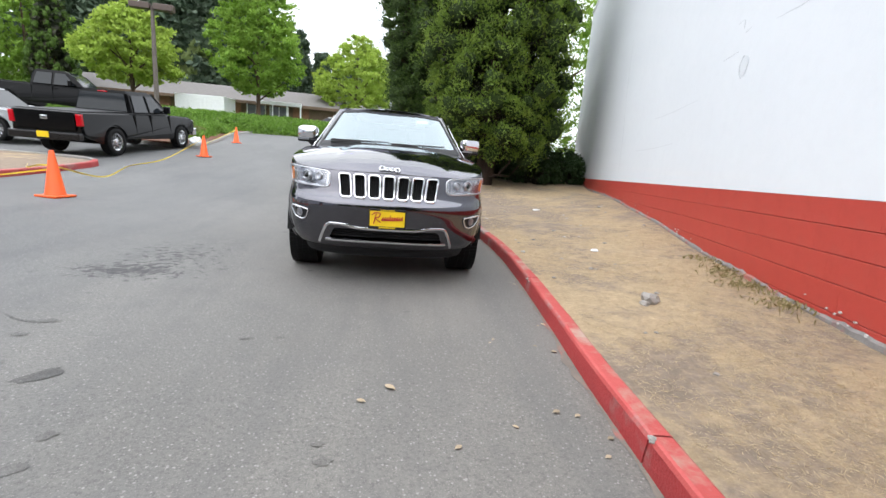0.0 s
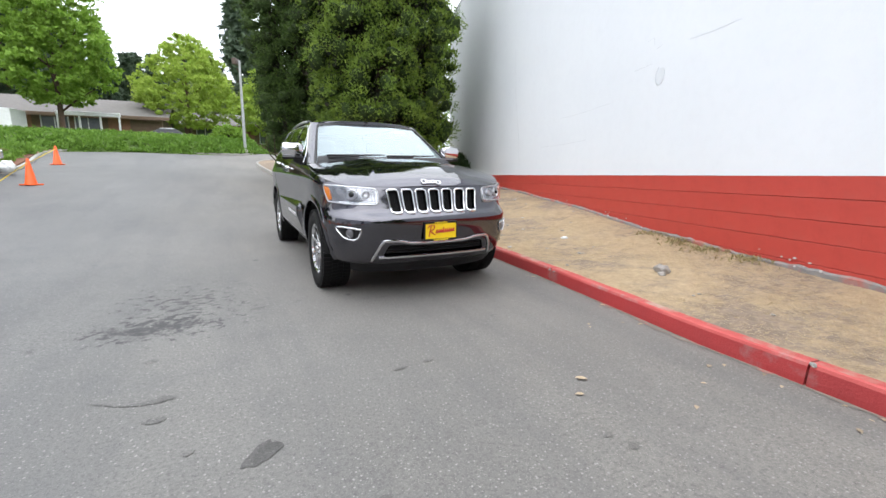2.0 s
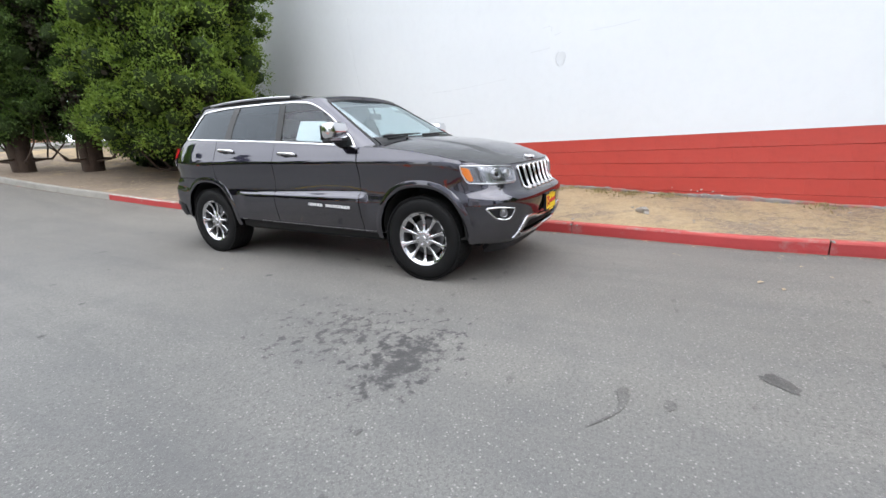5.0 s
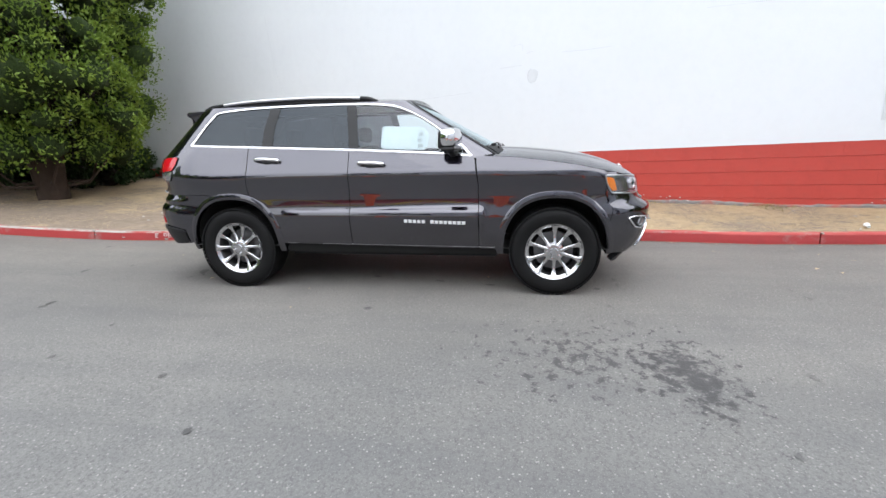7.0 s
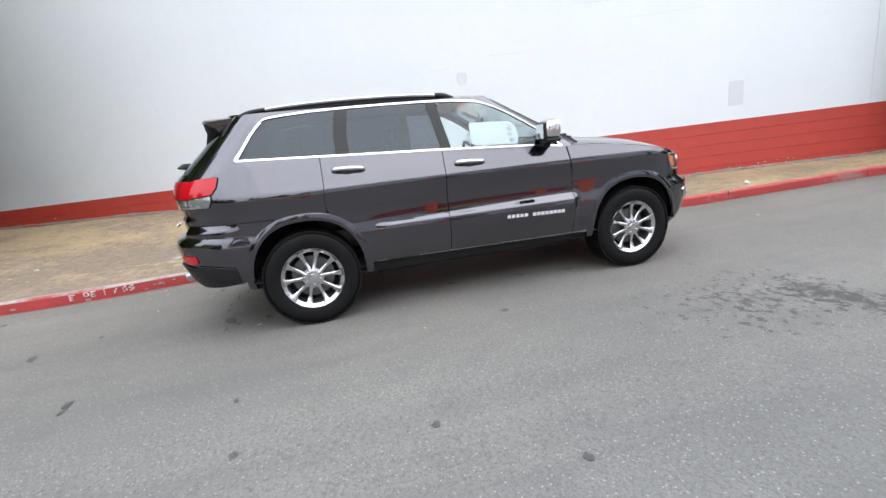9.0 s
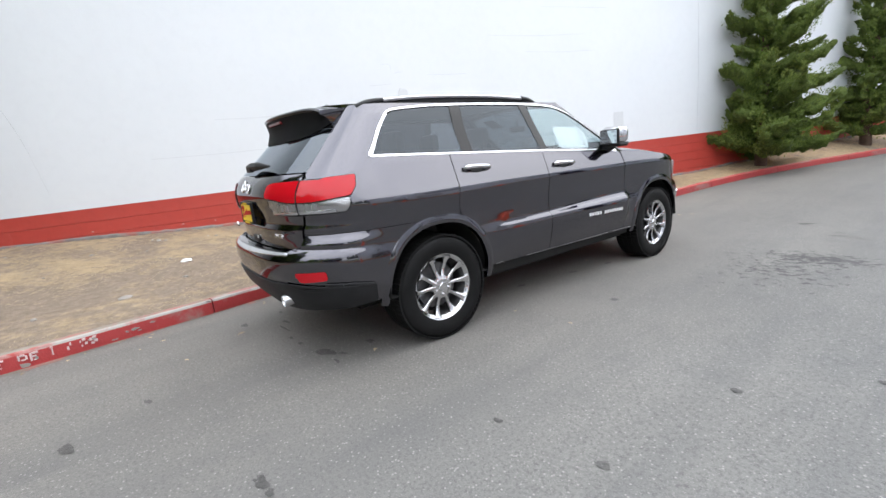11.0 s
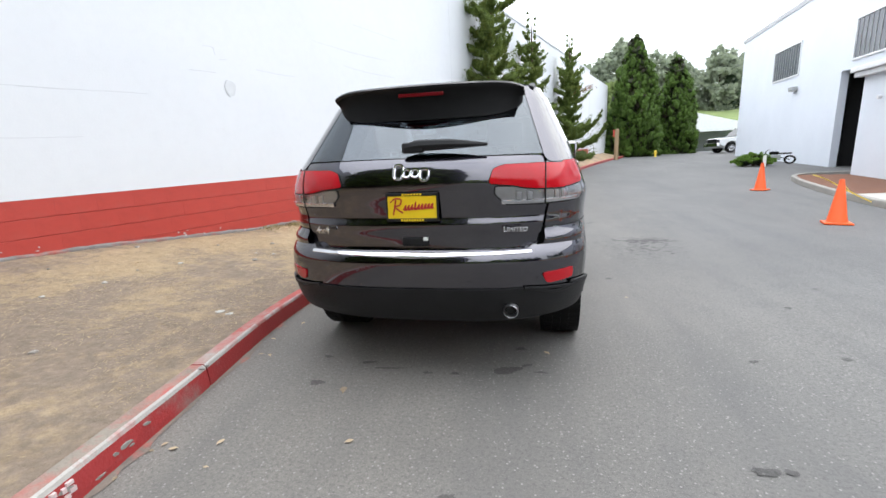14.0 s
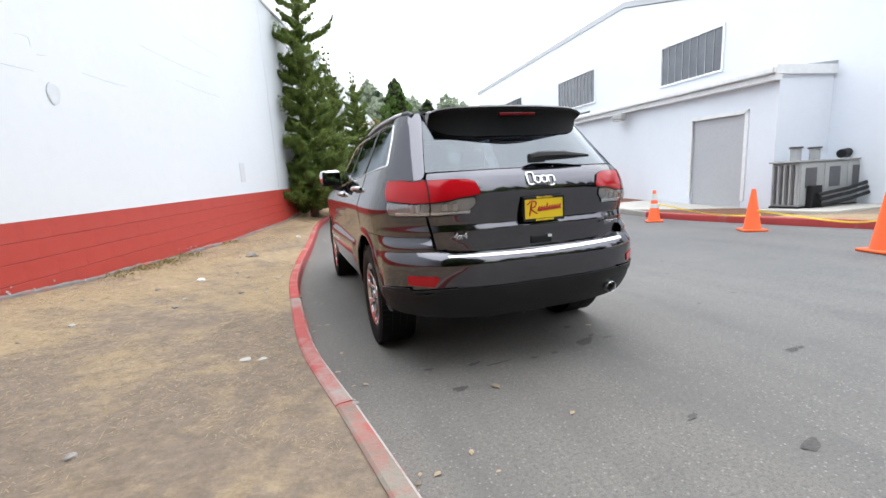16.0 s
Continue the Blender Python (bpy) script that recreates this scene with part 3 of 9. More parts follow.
RED_LENS = plain("red_lamp_lens", (0.46, 0.005, 0.012), 0.08, 0.0, 0.0, 0.45)
AMBER = plain("amber_marker", (0.75, 0.20, 0.02), 0.15, 0.0, 0.6)
LAMP_SILVER = plain("lamp_reflector", (0.31, 0.31, 0.33), 0.28, 0.9)
LAMP_BOWL = surface("headlamp_bowl", (0.16, 0.16, 0.17), (0.55, 0.55, 0.58), 14.0, 0.2, 0.0, 50, 0.9)
LAMP_CLEAR = plain("clear_lamp_plastic", (0.40, 0.39, 0.39), 0.22, 0.7, 0.3)
PLATE_YELLOW = plain("yellow_plate", (0.86, 0.60, 0.012), 0.40)
PLATE_RED = plain("red_script", (0.42, 0.02, 0.02), 0.45)
SEAT_LEATHER = surface("dark_seat_leather", (0.030, 0.028, 0.027), (0.045, 0.042, 0.040), 8.0, 0.5, 0.2, 150)
PAPER = plain("white_paper", (0.80, 0.82, 0.80), 0.6)
PAPER_GREEN = plain("printed_green", (0.66, 0.71, 0.69), 0.6)
PRINT_GREY = plain("grey_print", (0.25, 0.27, 0.28), 0.6)
INK = plain("dark_print", (0.04, 0.04, 0.045), 0.6)


def table(z, rows):
    return float(np.interp(z, [r[0] for r in rows], [r[1] for r in rows]))


def flowing(rows, n=1600):
    """A smooth curve through the (z, value) rows that never overshoots them."""
    x, y = np.array([r[0] for r in rows], float), np.array([r[1] for r in rows], float)
    h, d = np.diff(x), np.diff(y) / np.diff(x)
    m = np.concatenate([[d[0]], np.where(d[1:] * d[:-1] > 0, 2 * d[1:] * d[:-1] / (d[1:] + d[:-1] + 1e-12), 0.0), [d[-1]]])
    zs = np.linspace(x[0], x[-1], n)
    i = np.clip(np.searchsorted(x, zs, "right") - 1, 0, len(h) - 1)
    u = (zs - x[i]) / h[i]
    vs = y[i] * (1 + 2 * u) * (1 - u) ** 2 + m[i] * h[i] * u * (1 - u) ** 2 + y[i + 1] * u * u * (3 - 2 * u) + m[i + 1] * h[i] * u * u * (u - 1)
    return lambda z: float(np.interp(z, zs, vs))


def smooth_step(a, b, v):
    u = min(max((v - a) / (b - a), 0.0), 1.0)
    return u * u * (3 - 2 * u)


HALF_WIDTH = [(0.25, 0.86), (0.34, 0.890), (0.42, 0.918), (0.55, 0.938), (0.68, 0.941), (0.78, 0.930), (0.84, 0.929), (0.92, 0.932), (1.00, 0.9420), (1.040, 0.9475), (1.055, 0.9470), (1.10, 0.9330), (1.16, 0.911), (1.22, 0.887), (1.28, 0.863), (1.33, 0.838), (1.40, 0.804)]
FRONT_Y = [(0.25, -2.10), (0.33, -2.18), (0.40, -2.245), (0.50, -2.290), (0.60, -2.312), (0.69, -2.324), (0.735, -2.322), (0.765, -2.290), (0.80, -2.228), (0.98, -2.168), (1.02, -2.14), (1.06, -2.08)]
REAR_Y = [(0.30, 2.27), (0.40, 2.36), (0.50, 2.432), (0.60, 2.466), (0.70, 2.484), (0.735, 2.486), (0.757, 2.462), (0.785, 2.424), (0.84, 2.426), (0.91, 2.438), (0.925, 2.437), (0.945, 2.424), (1.00, 2.432), (1.08, 2.449), (1.13, 2.454), (1.17, 2.447), (1.22, 2.426), (1.28, 2.371), (1.4, 2.245)]
YC_F, YC_R, N_F, N_R = -1.3, 1.5, 3.7, 3.2


def arc_table(w, depth, n):
    th = np.linspace(0, math.pi / 2, 2000)
    x, y = w * np.cos(th) ** (2 / n), depth * np.sin(th) ** (2 / n)
    s = np.concatenate([[0], np.cumsum(np.hypot(np.diff(x), np.diff(y)))])
    return th, s


class Shell:
    """A rounded hull: at each height a plan outline of half width, front and rear, met by the way round from the front's middle."""

    def __init__(self, width, front, rear, yc_f, yc_r, n_f, n_r, ref_z, swell=None):
        self.width, self.front, self.rear = width, front, rear
        self.yc_f, self.yc_r, self.n_f, self.n_r, self.swell = yc_f, yc_r, n_f, n_r, swell
        self.th_f, self.s_f = arc_table(width(ref_z), yc_f - front(ref_z), n_f)
        self.th_r, self.s_r = arc_table(width(ref_z), rear(ref_z) - yc_r, n_r)
        self.a, self.b = self.s_f[-1], self.s_f[-1] + yc_r - yc_f
        self.end = self.b + self.s_r[-1]

    def at(self, s, z, off=0.0):
        p = self._at(s, z)
        if off:
            e = 0.004
            n = (self._at(s + e, z) - self._at(s - e, z)).cross(self._at(s, z + e) - self._at(s, z - e))
            p = p + n.normalized() * off
        return p

    def _at(self, s, z):
        sign, s = (1.0 if s >= 0 else -1.0), abs(s)
        if s > self.end:
            sign, s = -sign, 2 * self.end - s
        w = self.width(z)
        if s < self.a:
            th = float(np.interp(self.a - s, self.s_f, self.th_f))
            x, y = w * math.cos(th) ** (2 / self.n_f), self.yc_f + (self.front(z) - self.yc_f) * math.sin(th) ** (2 / self.n_f)
        elif s <= self.b:
            x, y = w, self.yc_f + s - self.a
        else:
            th = float(np.interp(s - self.b, self.s_r, self.th_r))
            x, y = w * math.cos(th) ** (2 / self.n_r), self.yc_r + (self.rear(z) - self.yc_r) * math.sin(th) ** (2 / self.n_r)
        if self.swell:
            x += self.swell(y, z)
        return Vector((sign * x, y, z))

    def s_y(self, y, z):
        """The way round to the side's point at y."""
        if y < self.yc_f:
            q = min(1.0, (y - self.yc_f) / (self.front(z) - self.yc_f))
            return self.a - float(np.interp(math.asin(q ** (self.n_f / 2)), self.th_f, self.s_f))
        if y <= self.yc_r:
            return self.a + y - self.yc_f
        q = min(1.0, (y - self.yc_r) / (self.rear(z) - self.yc_r))
        return self.b + float(np.interp(math.asin(q ** (self.n_r / 2)), self.th_r, self.s_r))

    def s_front(self, x, z):
        th = math.acos(min(1.0, abs(x) / self.width(z)) ** (self.n_f / 2))
        return math.copysign(self.a - float(np.interp(th, self.th_f, self.s_f)), x)

    def s_rear(self, x, z):
        th = math.acos(min(1.0, abs(x) / self.width(z)) ** (self.n_r / 2))
        s = self.b + float(np.interp(th, self.th_r, self.s_r))
        return s if x >= 0 else 2 * self.end - s


def body_swell(y, z):
    """The ledge along the doors and the fuller haunches over the wheels."""
    wedge = 1 - smooth_step(-0.8, 1.0, y)
    ledge = (0.016 + 0.030 * wedge) * (1 - smooth_step(0.728, 0.742 + 0.048 * wedge, z)) * smooth_step(0.44, 0.70, z) * smooth_step(-0.90, -0.80, y) * (1 - smooth_step(0.78, 0.98, y))
    haunch = 0.010 * (math.exp(-((y + 1.46) / 0.42) ** 2) + math.exp(-((y - 1.46) / 0.42) ** 2)) * smooth_step(0.6, 0.85, z) * (1 - smooth_step(0.95, 1.15, z))
    return ledge + haunch


BODY = Shell(flowing(HALF_WIDTH), flowing(FRONT_Y), flowing(REAR_Y), YC_F, YC_R, N_F, N_R, 0.8, body_swell)
CABIN = Shell(lambda z: 0.890 - 0.200 * (max(z, 1.0) - 1.22) / 0.42 - 0.10 * max(0.0, z - 1.60), lambda z: -1.10 + (z - 1.18) / 0.46 * 0.84, lambda z: 2.392 - (z - 1.26) * 1.05, -0.05, 1.5, 6.0, 3.2, 1.4)


def inside(p, poly):
    x, y, c = p[0], p[1], False
    j = len(poly) - 1
    for i in range(len(poly)):
        xi, yi, xj, yj = poly[i][0], poly[i][1], poly[j][0], poly[j][1]
        if (yi > y) != (yj > y) and x < (xj - xi) * (y - yi) / (yj - yi) + xi:
            c = not c
        j = i
    return c


def nearest(p, polys):
    best, at = 1e9, p
    for poly in polys:
        a = np.asarray(poly)
        b = np.roll(a, -1, axis=0)
        d = b - a
        u = np.clip(((p - a) * d).sum(1) / np.maximum((d * d).sum(1), 1e-12), 0, 1)
        q = a + d * u[:, None]
        r = ((q - p) ** 2).sum(1)
        k = int(r.argmin())
        if r[k] < best:
            best, at = r[k], q[k]
    return at


def dense(poly, step=0.02):
    return even(np.vstack([poly, poly[:1]]), step)[:-1]


def rounded(poly, r, n=4):
    """The polygon with its corners rounded."""
    p, out = [np.array(q, float) for q in poly], []
    for i in range(len(p)):
        a, b, c = p[i - 1], p[i], p[(i + 1) % len(p)]
        k = min(r, 0.45 * np.linalg.norm(a - b), 0.45 * np.linalg.norm(c - b))
        s, e = b + (a - b) / np.linalg.norm(a - b) * k, b + (c - b) / np.linalg.norm(c - b) * k
        out += [(1 - u) ** 2 * s + 2 * u * (1 - u) * b + u * u * e for u in np.linspace(0, 1, n)]
    return np.array(out)


def sheet(outline, to3d, step=0.025, holes=(), bm=None):
    """A grid cut to the outline and round the holes, its rim drawn onto their edges, and laid on a surface."""
    o = np.asarray(outline)
    bm = bm or bmesh.new()
    lo, hi = o.min(0), o.max(0)
    nx, ny = max(2, int(math.ceil((hi[0] - lo[0]) / step))), max(2, int(math.ceil((hi[1] - lo[1]) / step)))
    gx, gy = np.linspace(lo[0], hi[0], nx + 1), np.linspace(lo[1], hi[1], ny + 1)
    used, count, cells = {}, {}, []
    for i in range(nx):
        for j in range(ny):
            c = ((gx[i] + gx[i + 1]) / 2, (gy[j] + gy[j + 1]) / 2)
            if inside(c, o) and not any(inside(c, h) for h in holes):
                q = ((i, j), (i + 1, j), (i + 1, j + 1), (i, j + 1))
                cells.append(q)
                for k in q:
                    count[k] = count.get(k, 0) + 1
    rims = [o, *holes]
    for (i, j), k in count.items():
        p = np.array((gx[i], gy[j]))
        if k < 4:
            p = nearest(p, rims)
        used[(i, j)] = bm.verts.new(to3d(*p))
    for q in cells:
        try:
            bm.faces.new([used[k] for k in q])
        except ValueError:
            pass
    bm.normal_update()
    away = sum(f.normal.dot(f.calc_center_median() - Vector((0, min(max(f.calc_center_median().y, -1.3), 1.5), 0.85))) for f in bm.faces)
    if away < 0:
        bmesh.ops.reverse_faces(bm, faces=bm.faces)
    return bm


def lip(bm, depth, direction=None):
    """Fold the open edges of the sheet inwards, so that it has thickness."""
    bm.normal_update()
    edges = [e for e in bm.edges if e.is_boundary]
    normals = {v: v.normal.copy() for e in edges for v in e.verts}
    r = bmesh.ops.extrude_edge_only(bm, edges=edges)
    fresh = [v for v in r["geom"] if isinstance(v, bmesh.types.BMVert)]
    for v in fresh:
        src = [e.other_vert(v) for e in v.link_edges if e.other_vert(v) in normals]
        n = normals[src[0]] if src else Vector((0, 0, 0))
        v.co -= (direction(v.co, n) if callable(direction) else direction if direction else n) * depth
    return bm


def strip(bm, line, width, height, to3d, closed=False):
    """A moulding of the given width along a line on a surface, raised by height, with sloped sides."""
    p = np.asarray(line, float)
    n = len(p)
    d = np.array([p[(i + 1) % n if closed else min(i + 1, n - 1)] - p[i - 1 if closed else max(i - 1, 0)] for i in range(n)])
    d /= np.maximum(np.linalg.norm(d, axis=1), 1e-9)[:, None]
    q = np.stack([-d[:, 1], d[:, 0]], 1)
    rows = []
    for i in range(n):
        rows.append([bm.verts.new(to3d(*(p[i] + q[i] * width * u), h)) for u, h in ((-0.5, -0.002), (-0.42, height * 0.75), (-0.2, height), (0.2, height), (0.42, height * 0.75), (0.5, -0.002))])
    for i in range(n if closed else n - 1):
        a, b = rows[i], rows[(i + 1) % n]
        for k in range(5):
            bm.faces.new((a[k], b[k], b[k + 1], a[k + 1]))
    if not closed:
        bm.faces.new(rows[0])
        bm.faces.new(rows[-1][::-1])
    bmesh.ops.recalc_face_normals(bm, faces=bm.faces)
    return bm


BELT = [(-0.86, 1.175), (-0.5, 1.212), (0.3, 1.256), (0.94, 1.284), (1.86, 1.325)]
SHOULDER = [(-2.2, 1.0), (-2.1, 1.005), (-2.0, 1.02), (-1.85, 1.055), (-1.65, 1.10), (-1.4, 1.14), (-1.1, 1.178), (-0.86, 1.19)]
ARCH_Y, ARCH_Z = 0.432, 0.462


def arch(yc, grow=0.0, n=40, a0=-20, a1=200):
    return [(yc + (ARCH_Y + grow) * math.copysign(abs(math.cos(radians(a))) ** 0.86, math.cos(radians(a))), 0.385 + (ARCH_Z + grow) * math.copysign(abs(math.sin(radians(a))) ** 0.86, math.sin(radians(a)))) for a in np.linspace(a0, a1, n)]


car = thing("suv_car", "dark grey metallic SUV with chrome trim beside a red kerb", "car")


def outward(shell, s, z, h):
    p = shell.at(s, z)
    if not h:
        return p
    e = 0.004
    n = (shell._at(s + e, z) - shell._at(s - e, z)).cross(shell._at(s, z + e) - shell._at(s, z - e)).normalized()
    if n.x * p.x + n.y * (p.y - 0.2) < 0:
        n = -n
    return p + n * h


def laid(shell, sign=1, off=0.0):
    """Lay (way round, height) on the shell, on the side of the sign, lifted off it."""
    return lambda s, z, h=0.0: outward(shell, sign * s, z, off + h)


def sy(poly):
    """(y, z) of the body's side as (way round, height)."""
    return [(BODY.s_y(y, z), z) for y, z in poly]


def sx(poly):
    return [(BODY.s_front(x, z), z) for x, z in poly]


def rx(poly):
    return [(BODY.s_rear(x, z), z) for x, z in poly]


def line_pts(rows, y0, y1, n=14, dz=0.0):
    return [(y, table(y, rows) + dz) for y in np.linspace(y0, y1, n)]


GAP = 0.003
panels = {
    "front_door": line_pts(BELT, 0.305 - GAP, -0.79, 16, -0.004) + [(-0.80, 1.08), (-0.825 + GAP, 0.94), (-0.825 + GAP, 0.405), (0.315 - GAP, 0.425)],
    "rear_door": line_pts(BELT, 1.265 - GAP, 0.305 + GAP, 16, -0.004) + [(0.315 + GAP, 0.425), (0.80, 0.435)] + [p for p in arch(1.4575, 0.045, 30, 176, 95) if p[0] < 1.26] + [(1.275 - GAP, 0.93)],
    "front_fender": [(-0.80 - GAP, 1.185)] + [(-0.825 - GAP, 0.94), (-0.825 - GAP, 0.405), (-1.02, 0.40)] + arch(-1.4575, 0.0, 40, -2, 182) + [(-1.90, 0.42), (-1.885, 0.62), (-1.865, 0.84), (-1.84, 0.865), (-1.845, 1.04)] + line_pts(SHOULDER, -1.845, -0.82, 16, -GAP),
    "quarter_panel": line_pts(BELT, 1.90, 1.265 + GAP, 10, -0.004)[::1] + [(1.275 + GAP, 0.93)] + [p for p in arch(1.4575, 0.045, 20, 120, 112) if p[0] > 1.279] + arch(1.4575, 0.0, 24, 115, 12)[0:] + [(1.905, 0.50), (1.905, 0.900)],
}
for side in (-1, 1):
    for name in ("front_door", "rear_door"):
        ob = part(name, lip(sheet(dense(sy(panels[name]), 0.03), laid(BODY, side), 0.011), 0.02), PAINT, car, smooth=True)
    part("front_fender", lip(sheet(dense(sy(panels["front_fender"]), 0.03), laid(BODY, side), 0.022), 0.02), PAINT, car, smooth=True)
    # quarter panel, round the corner to the tailgate
    q = sy([(1.262, 0.97)] + line_pts(BELT, 1.265 + GAP, 1.86, 14, -0.004) + [(1.95, 1.268), (2.08, 1.228)]) + [(BODY.s_rear(0.73, 1.228), 1.228), (BODY.s_rear(0.679, 1.228), 1.228), (BODY.s_rear(0.679, 0.91), 0.8835)] + sy([(1.665, 0.8835)]) + sy(arch(1.4575, 0.0, 16, 70, 110))
    part("quarter_panel", lip(sheet(dense(q, 0.03), laid(BODY, side), 0.022), 0.02), PAINT, car, smooth=True)

# front bumper and nose in one, both sides
nose_half = sx([(0.0, 0.998), (0.3, 0.998), (0.6, 1.0)]) + sy([(-2.02, 1.012), (-1.90, 1.04), (-1.85, 1.035), (-1.846, 0.87), (-1.87, 0.84), (-1.89, 0.62), (-1.905, 0.40), (-1.93, 0.36)]) + sx([(0.60, 0.335), (0.3, 0.33), (0.0, 0.33)])
intake = sx(rounded([(-0.50, 0.415), (0.50, 0.415), (0.455, 0.515), (0.30, 0.515), (0.24, 0.505), (-0.24, 0.505), (-0.30, 0.515), (-0.455, 0.515)], 0.02))
nose = nose_half + [(-a, b) for a, b in nose_half[::-1]]
grille_slots = []
for k in range(7):
    xc = (k - 3) * 0.1255
    tilt = -0.004 * (k - 3)
    grille_slots.append([(xc - 0.049 - tilt, 0.975), (xc + 0.049 - tilt, 0.975), (xc + 0.047 + tilt, 0.783), (xc - 0.047 + tilt, 0.783)])
bumper = part("front_bumper", lip(sheet(dense(nose, 0.025), laid(BODY), 0.02, [intake] + [sx(rounded(s, 0.022)) for s in grille_slots]), 0.03), PAINT, car, smooth=True)
part("lower_grille", sheet(dense(sx([(-0.56, 0.39), (0.56, 0.39), (0.50, 0.54), (-0.50, 0.54)]), 0.04), laid(BODY, 1, -0.035), 0.04), BLACK, bumper, "black plastic lower grille", True)
for z in (0.435, 0.46, 0.485):
    part("grille_bar", strip(bmesh.new(), sx([(x, z) for x in np.linspace(-0.5, 0.5, 24)]), 0.008, 0.014, laid(BODY, 1, -0.03)), BLACK, bumper)
for s in grille_slots:
    g = part("grille_slot", strip(bmesh.new(), dense(sx(rounded(s, 0.024)), 0.012), 0.017, 0.014, laid(BODY), True), CHROME, bumper, "chrome surround of a grille slot", True)
    part("mesh_insert", sheet(dense(sx(s), 0.03), laid(BODY, 1, -0.045), 0.03), DARK_GAP, g, "black grille insert")
    bm = bmesh.new()
    for u in (0.2, 0.4, 0.6, 0.8):
        a, b = s[0][0] + (s[1][0] - s[0][0]) * u, s[3][0] + (s[2][0] - s[3][0]) * u
        strip(bm, sx([(a + (b - a) * v, 0.972 - 0.186 * v) for v in np.linspace(0, 1, 6)]), 0.005, 0.006, laid(BODY, 1, -0.034))
    part("grille_vane", bm, BLACK, g)
# chrome loop round the lower intake
loop = [(-0.585, 0.375), (-0.55, 0.47), (-0.51, 0.545), (-0.46, 0.556), (-0.36, 0.550), (-0.28, 0.532), (-0.15, 0.526), (0, 0.524), (0.15, 0.526), (0.28, 0.532), (0.36, 0.550), (0.46, 0.556), (0.51, 0.545), (0.55, 0.47), (0.585, 0.375)]
bm = strip(bmesh.new(), even(sx(spline(loop, 90)), 0.015), 0.026, 0.016, laid(BODY))
part("chrome_loop", bm, CHROME, bumper, "chrome bumper trim", True)
part("chrome_lower_bar", strip(bmesh.new(), sx([(x, 0.402 + 0.004 * abs(x)) for x in np.linspace(-0.53, 0.53, 40)]), 0.022, 0.016, laid(BODY)), CHROME, bumper, "chrome bumper trim", True)
part("lower_valance", lip(sheet(dense(sx([(-0.72, 0.25), (-0.3, 0.235), (0.3, 0.235), (0.72, 0.25), (0.74, 0.345), (0.3, 0.338), (-0.3, 0.338), (-0.74, 0.345)]), 0.04), laid(BODY, 1, -0.012), 0.03), 0.05), BLACK, bumper, "black lower valance", True)
# licence plate in front, with its frame and illegible script
def plate(y, zc, face, parent, k=1.0):
    """A dealer plate in its frame; the script on it is set as plain slanting strokes."""
    p = part("licence_plate", boxed(-0.152 * k, 0.152 * k, y - 0.006, y + 0.006, zc - 0.078 * k, zc + 0.078 * k, bevel=0.005), PLATE_YELLOW, parent, "yellow dealer plate with red script strokes")
    bm = bmesh.new()
    for x0, x1, z0, z1 in ((-0.160, 0.160, 0.066, 0.084), (-0.160, 0.160, -0.086, -0.066), (-0.160, -0.150, -0.07, 0.07), (0.150, 0.160, -0.07, 0.07)):
        box(bm, x0 * k, x1 * k, y - 0.010, y + 0.010, zc + z0 * k, zc + z1 * k, bevel=0.003)
    part("plate_frame", bm, BLACK, p, "black plate frame")
    f = y + face * 0.0075

    def stroke(bm, pts, r):
        tube(bm, [(-face * a * k, f, zc + b * k) for a, b in spline(pts, 8 * len(pts))], r * k, 6)

    bm = bmesh.new()
    stroke(bm, [(-0.116, -0.046), (-0.104, 0.010), (-0.096, 0.044)], 0.0048)
    stroke(bm, [(-0.132, 0.030), (-0.100, 0.052), (-0.064, 0.044), (-0.074, 0.014), (-0.104, 0.004), (-0.080, -0.018), (-0.056, -0.034)], 0.0045)
    x = -0.052
    for tall in (0, 0, 1, 2, 0, 0, 0, 0, 0):
        h = (0.020, 0.020, 0.036)[tall]
        stroke(bm, [(x, -0.014 + 0.06 * (x + 0.05)), (x + 0.012, 0.010 + 0.06 * x), (x + 0.006, -0.016 + 0.06 * x), (x + 0.016, h + 0.06 * x - 0.004), (x + 0.014, -0.012 + 0.06 * x), (x + 0.021, -0.010 + 0.06 * x)], 0.0040)
        x += 0.0205
    part("script_bars", bm, PLATE_RED, p, "red script strokes", True)
    bm = bmesh.new()
    for j in range(9):
        box(bm, (-0.070 + j * 0.016) * k, (-0.059 + j * 0.016) * k, y - 0.0115, y + 0.0115, zc - 0.083 * k, zc - 0.069 * k)
    for j in range(7):
        box(bm, (-0.062 + j * 0.018) * k, (-0.050 + j * 0.018) * k, y - 0.0115, y + 0.0115, zc + 0.070 * k, zc + 0.081 * k)
    tagged(part("frame_bars", bm, PLATE_YELLOW, p), kind="stuff")
    return p


plate(-2.335, 0.625, -1, bumper)
part("plate_bracket", boxed(-0.14, 0.14, -2.33, -2.28, 0.56, 0.69, bevel=0.01), BLACK, bumper)

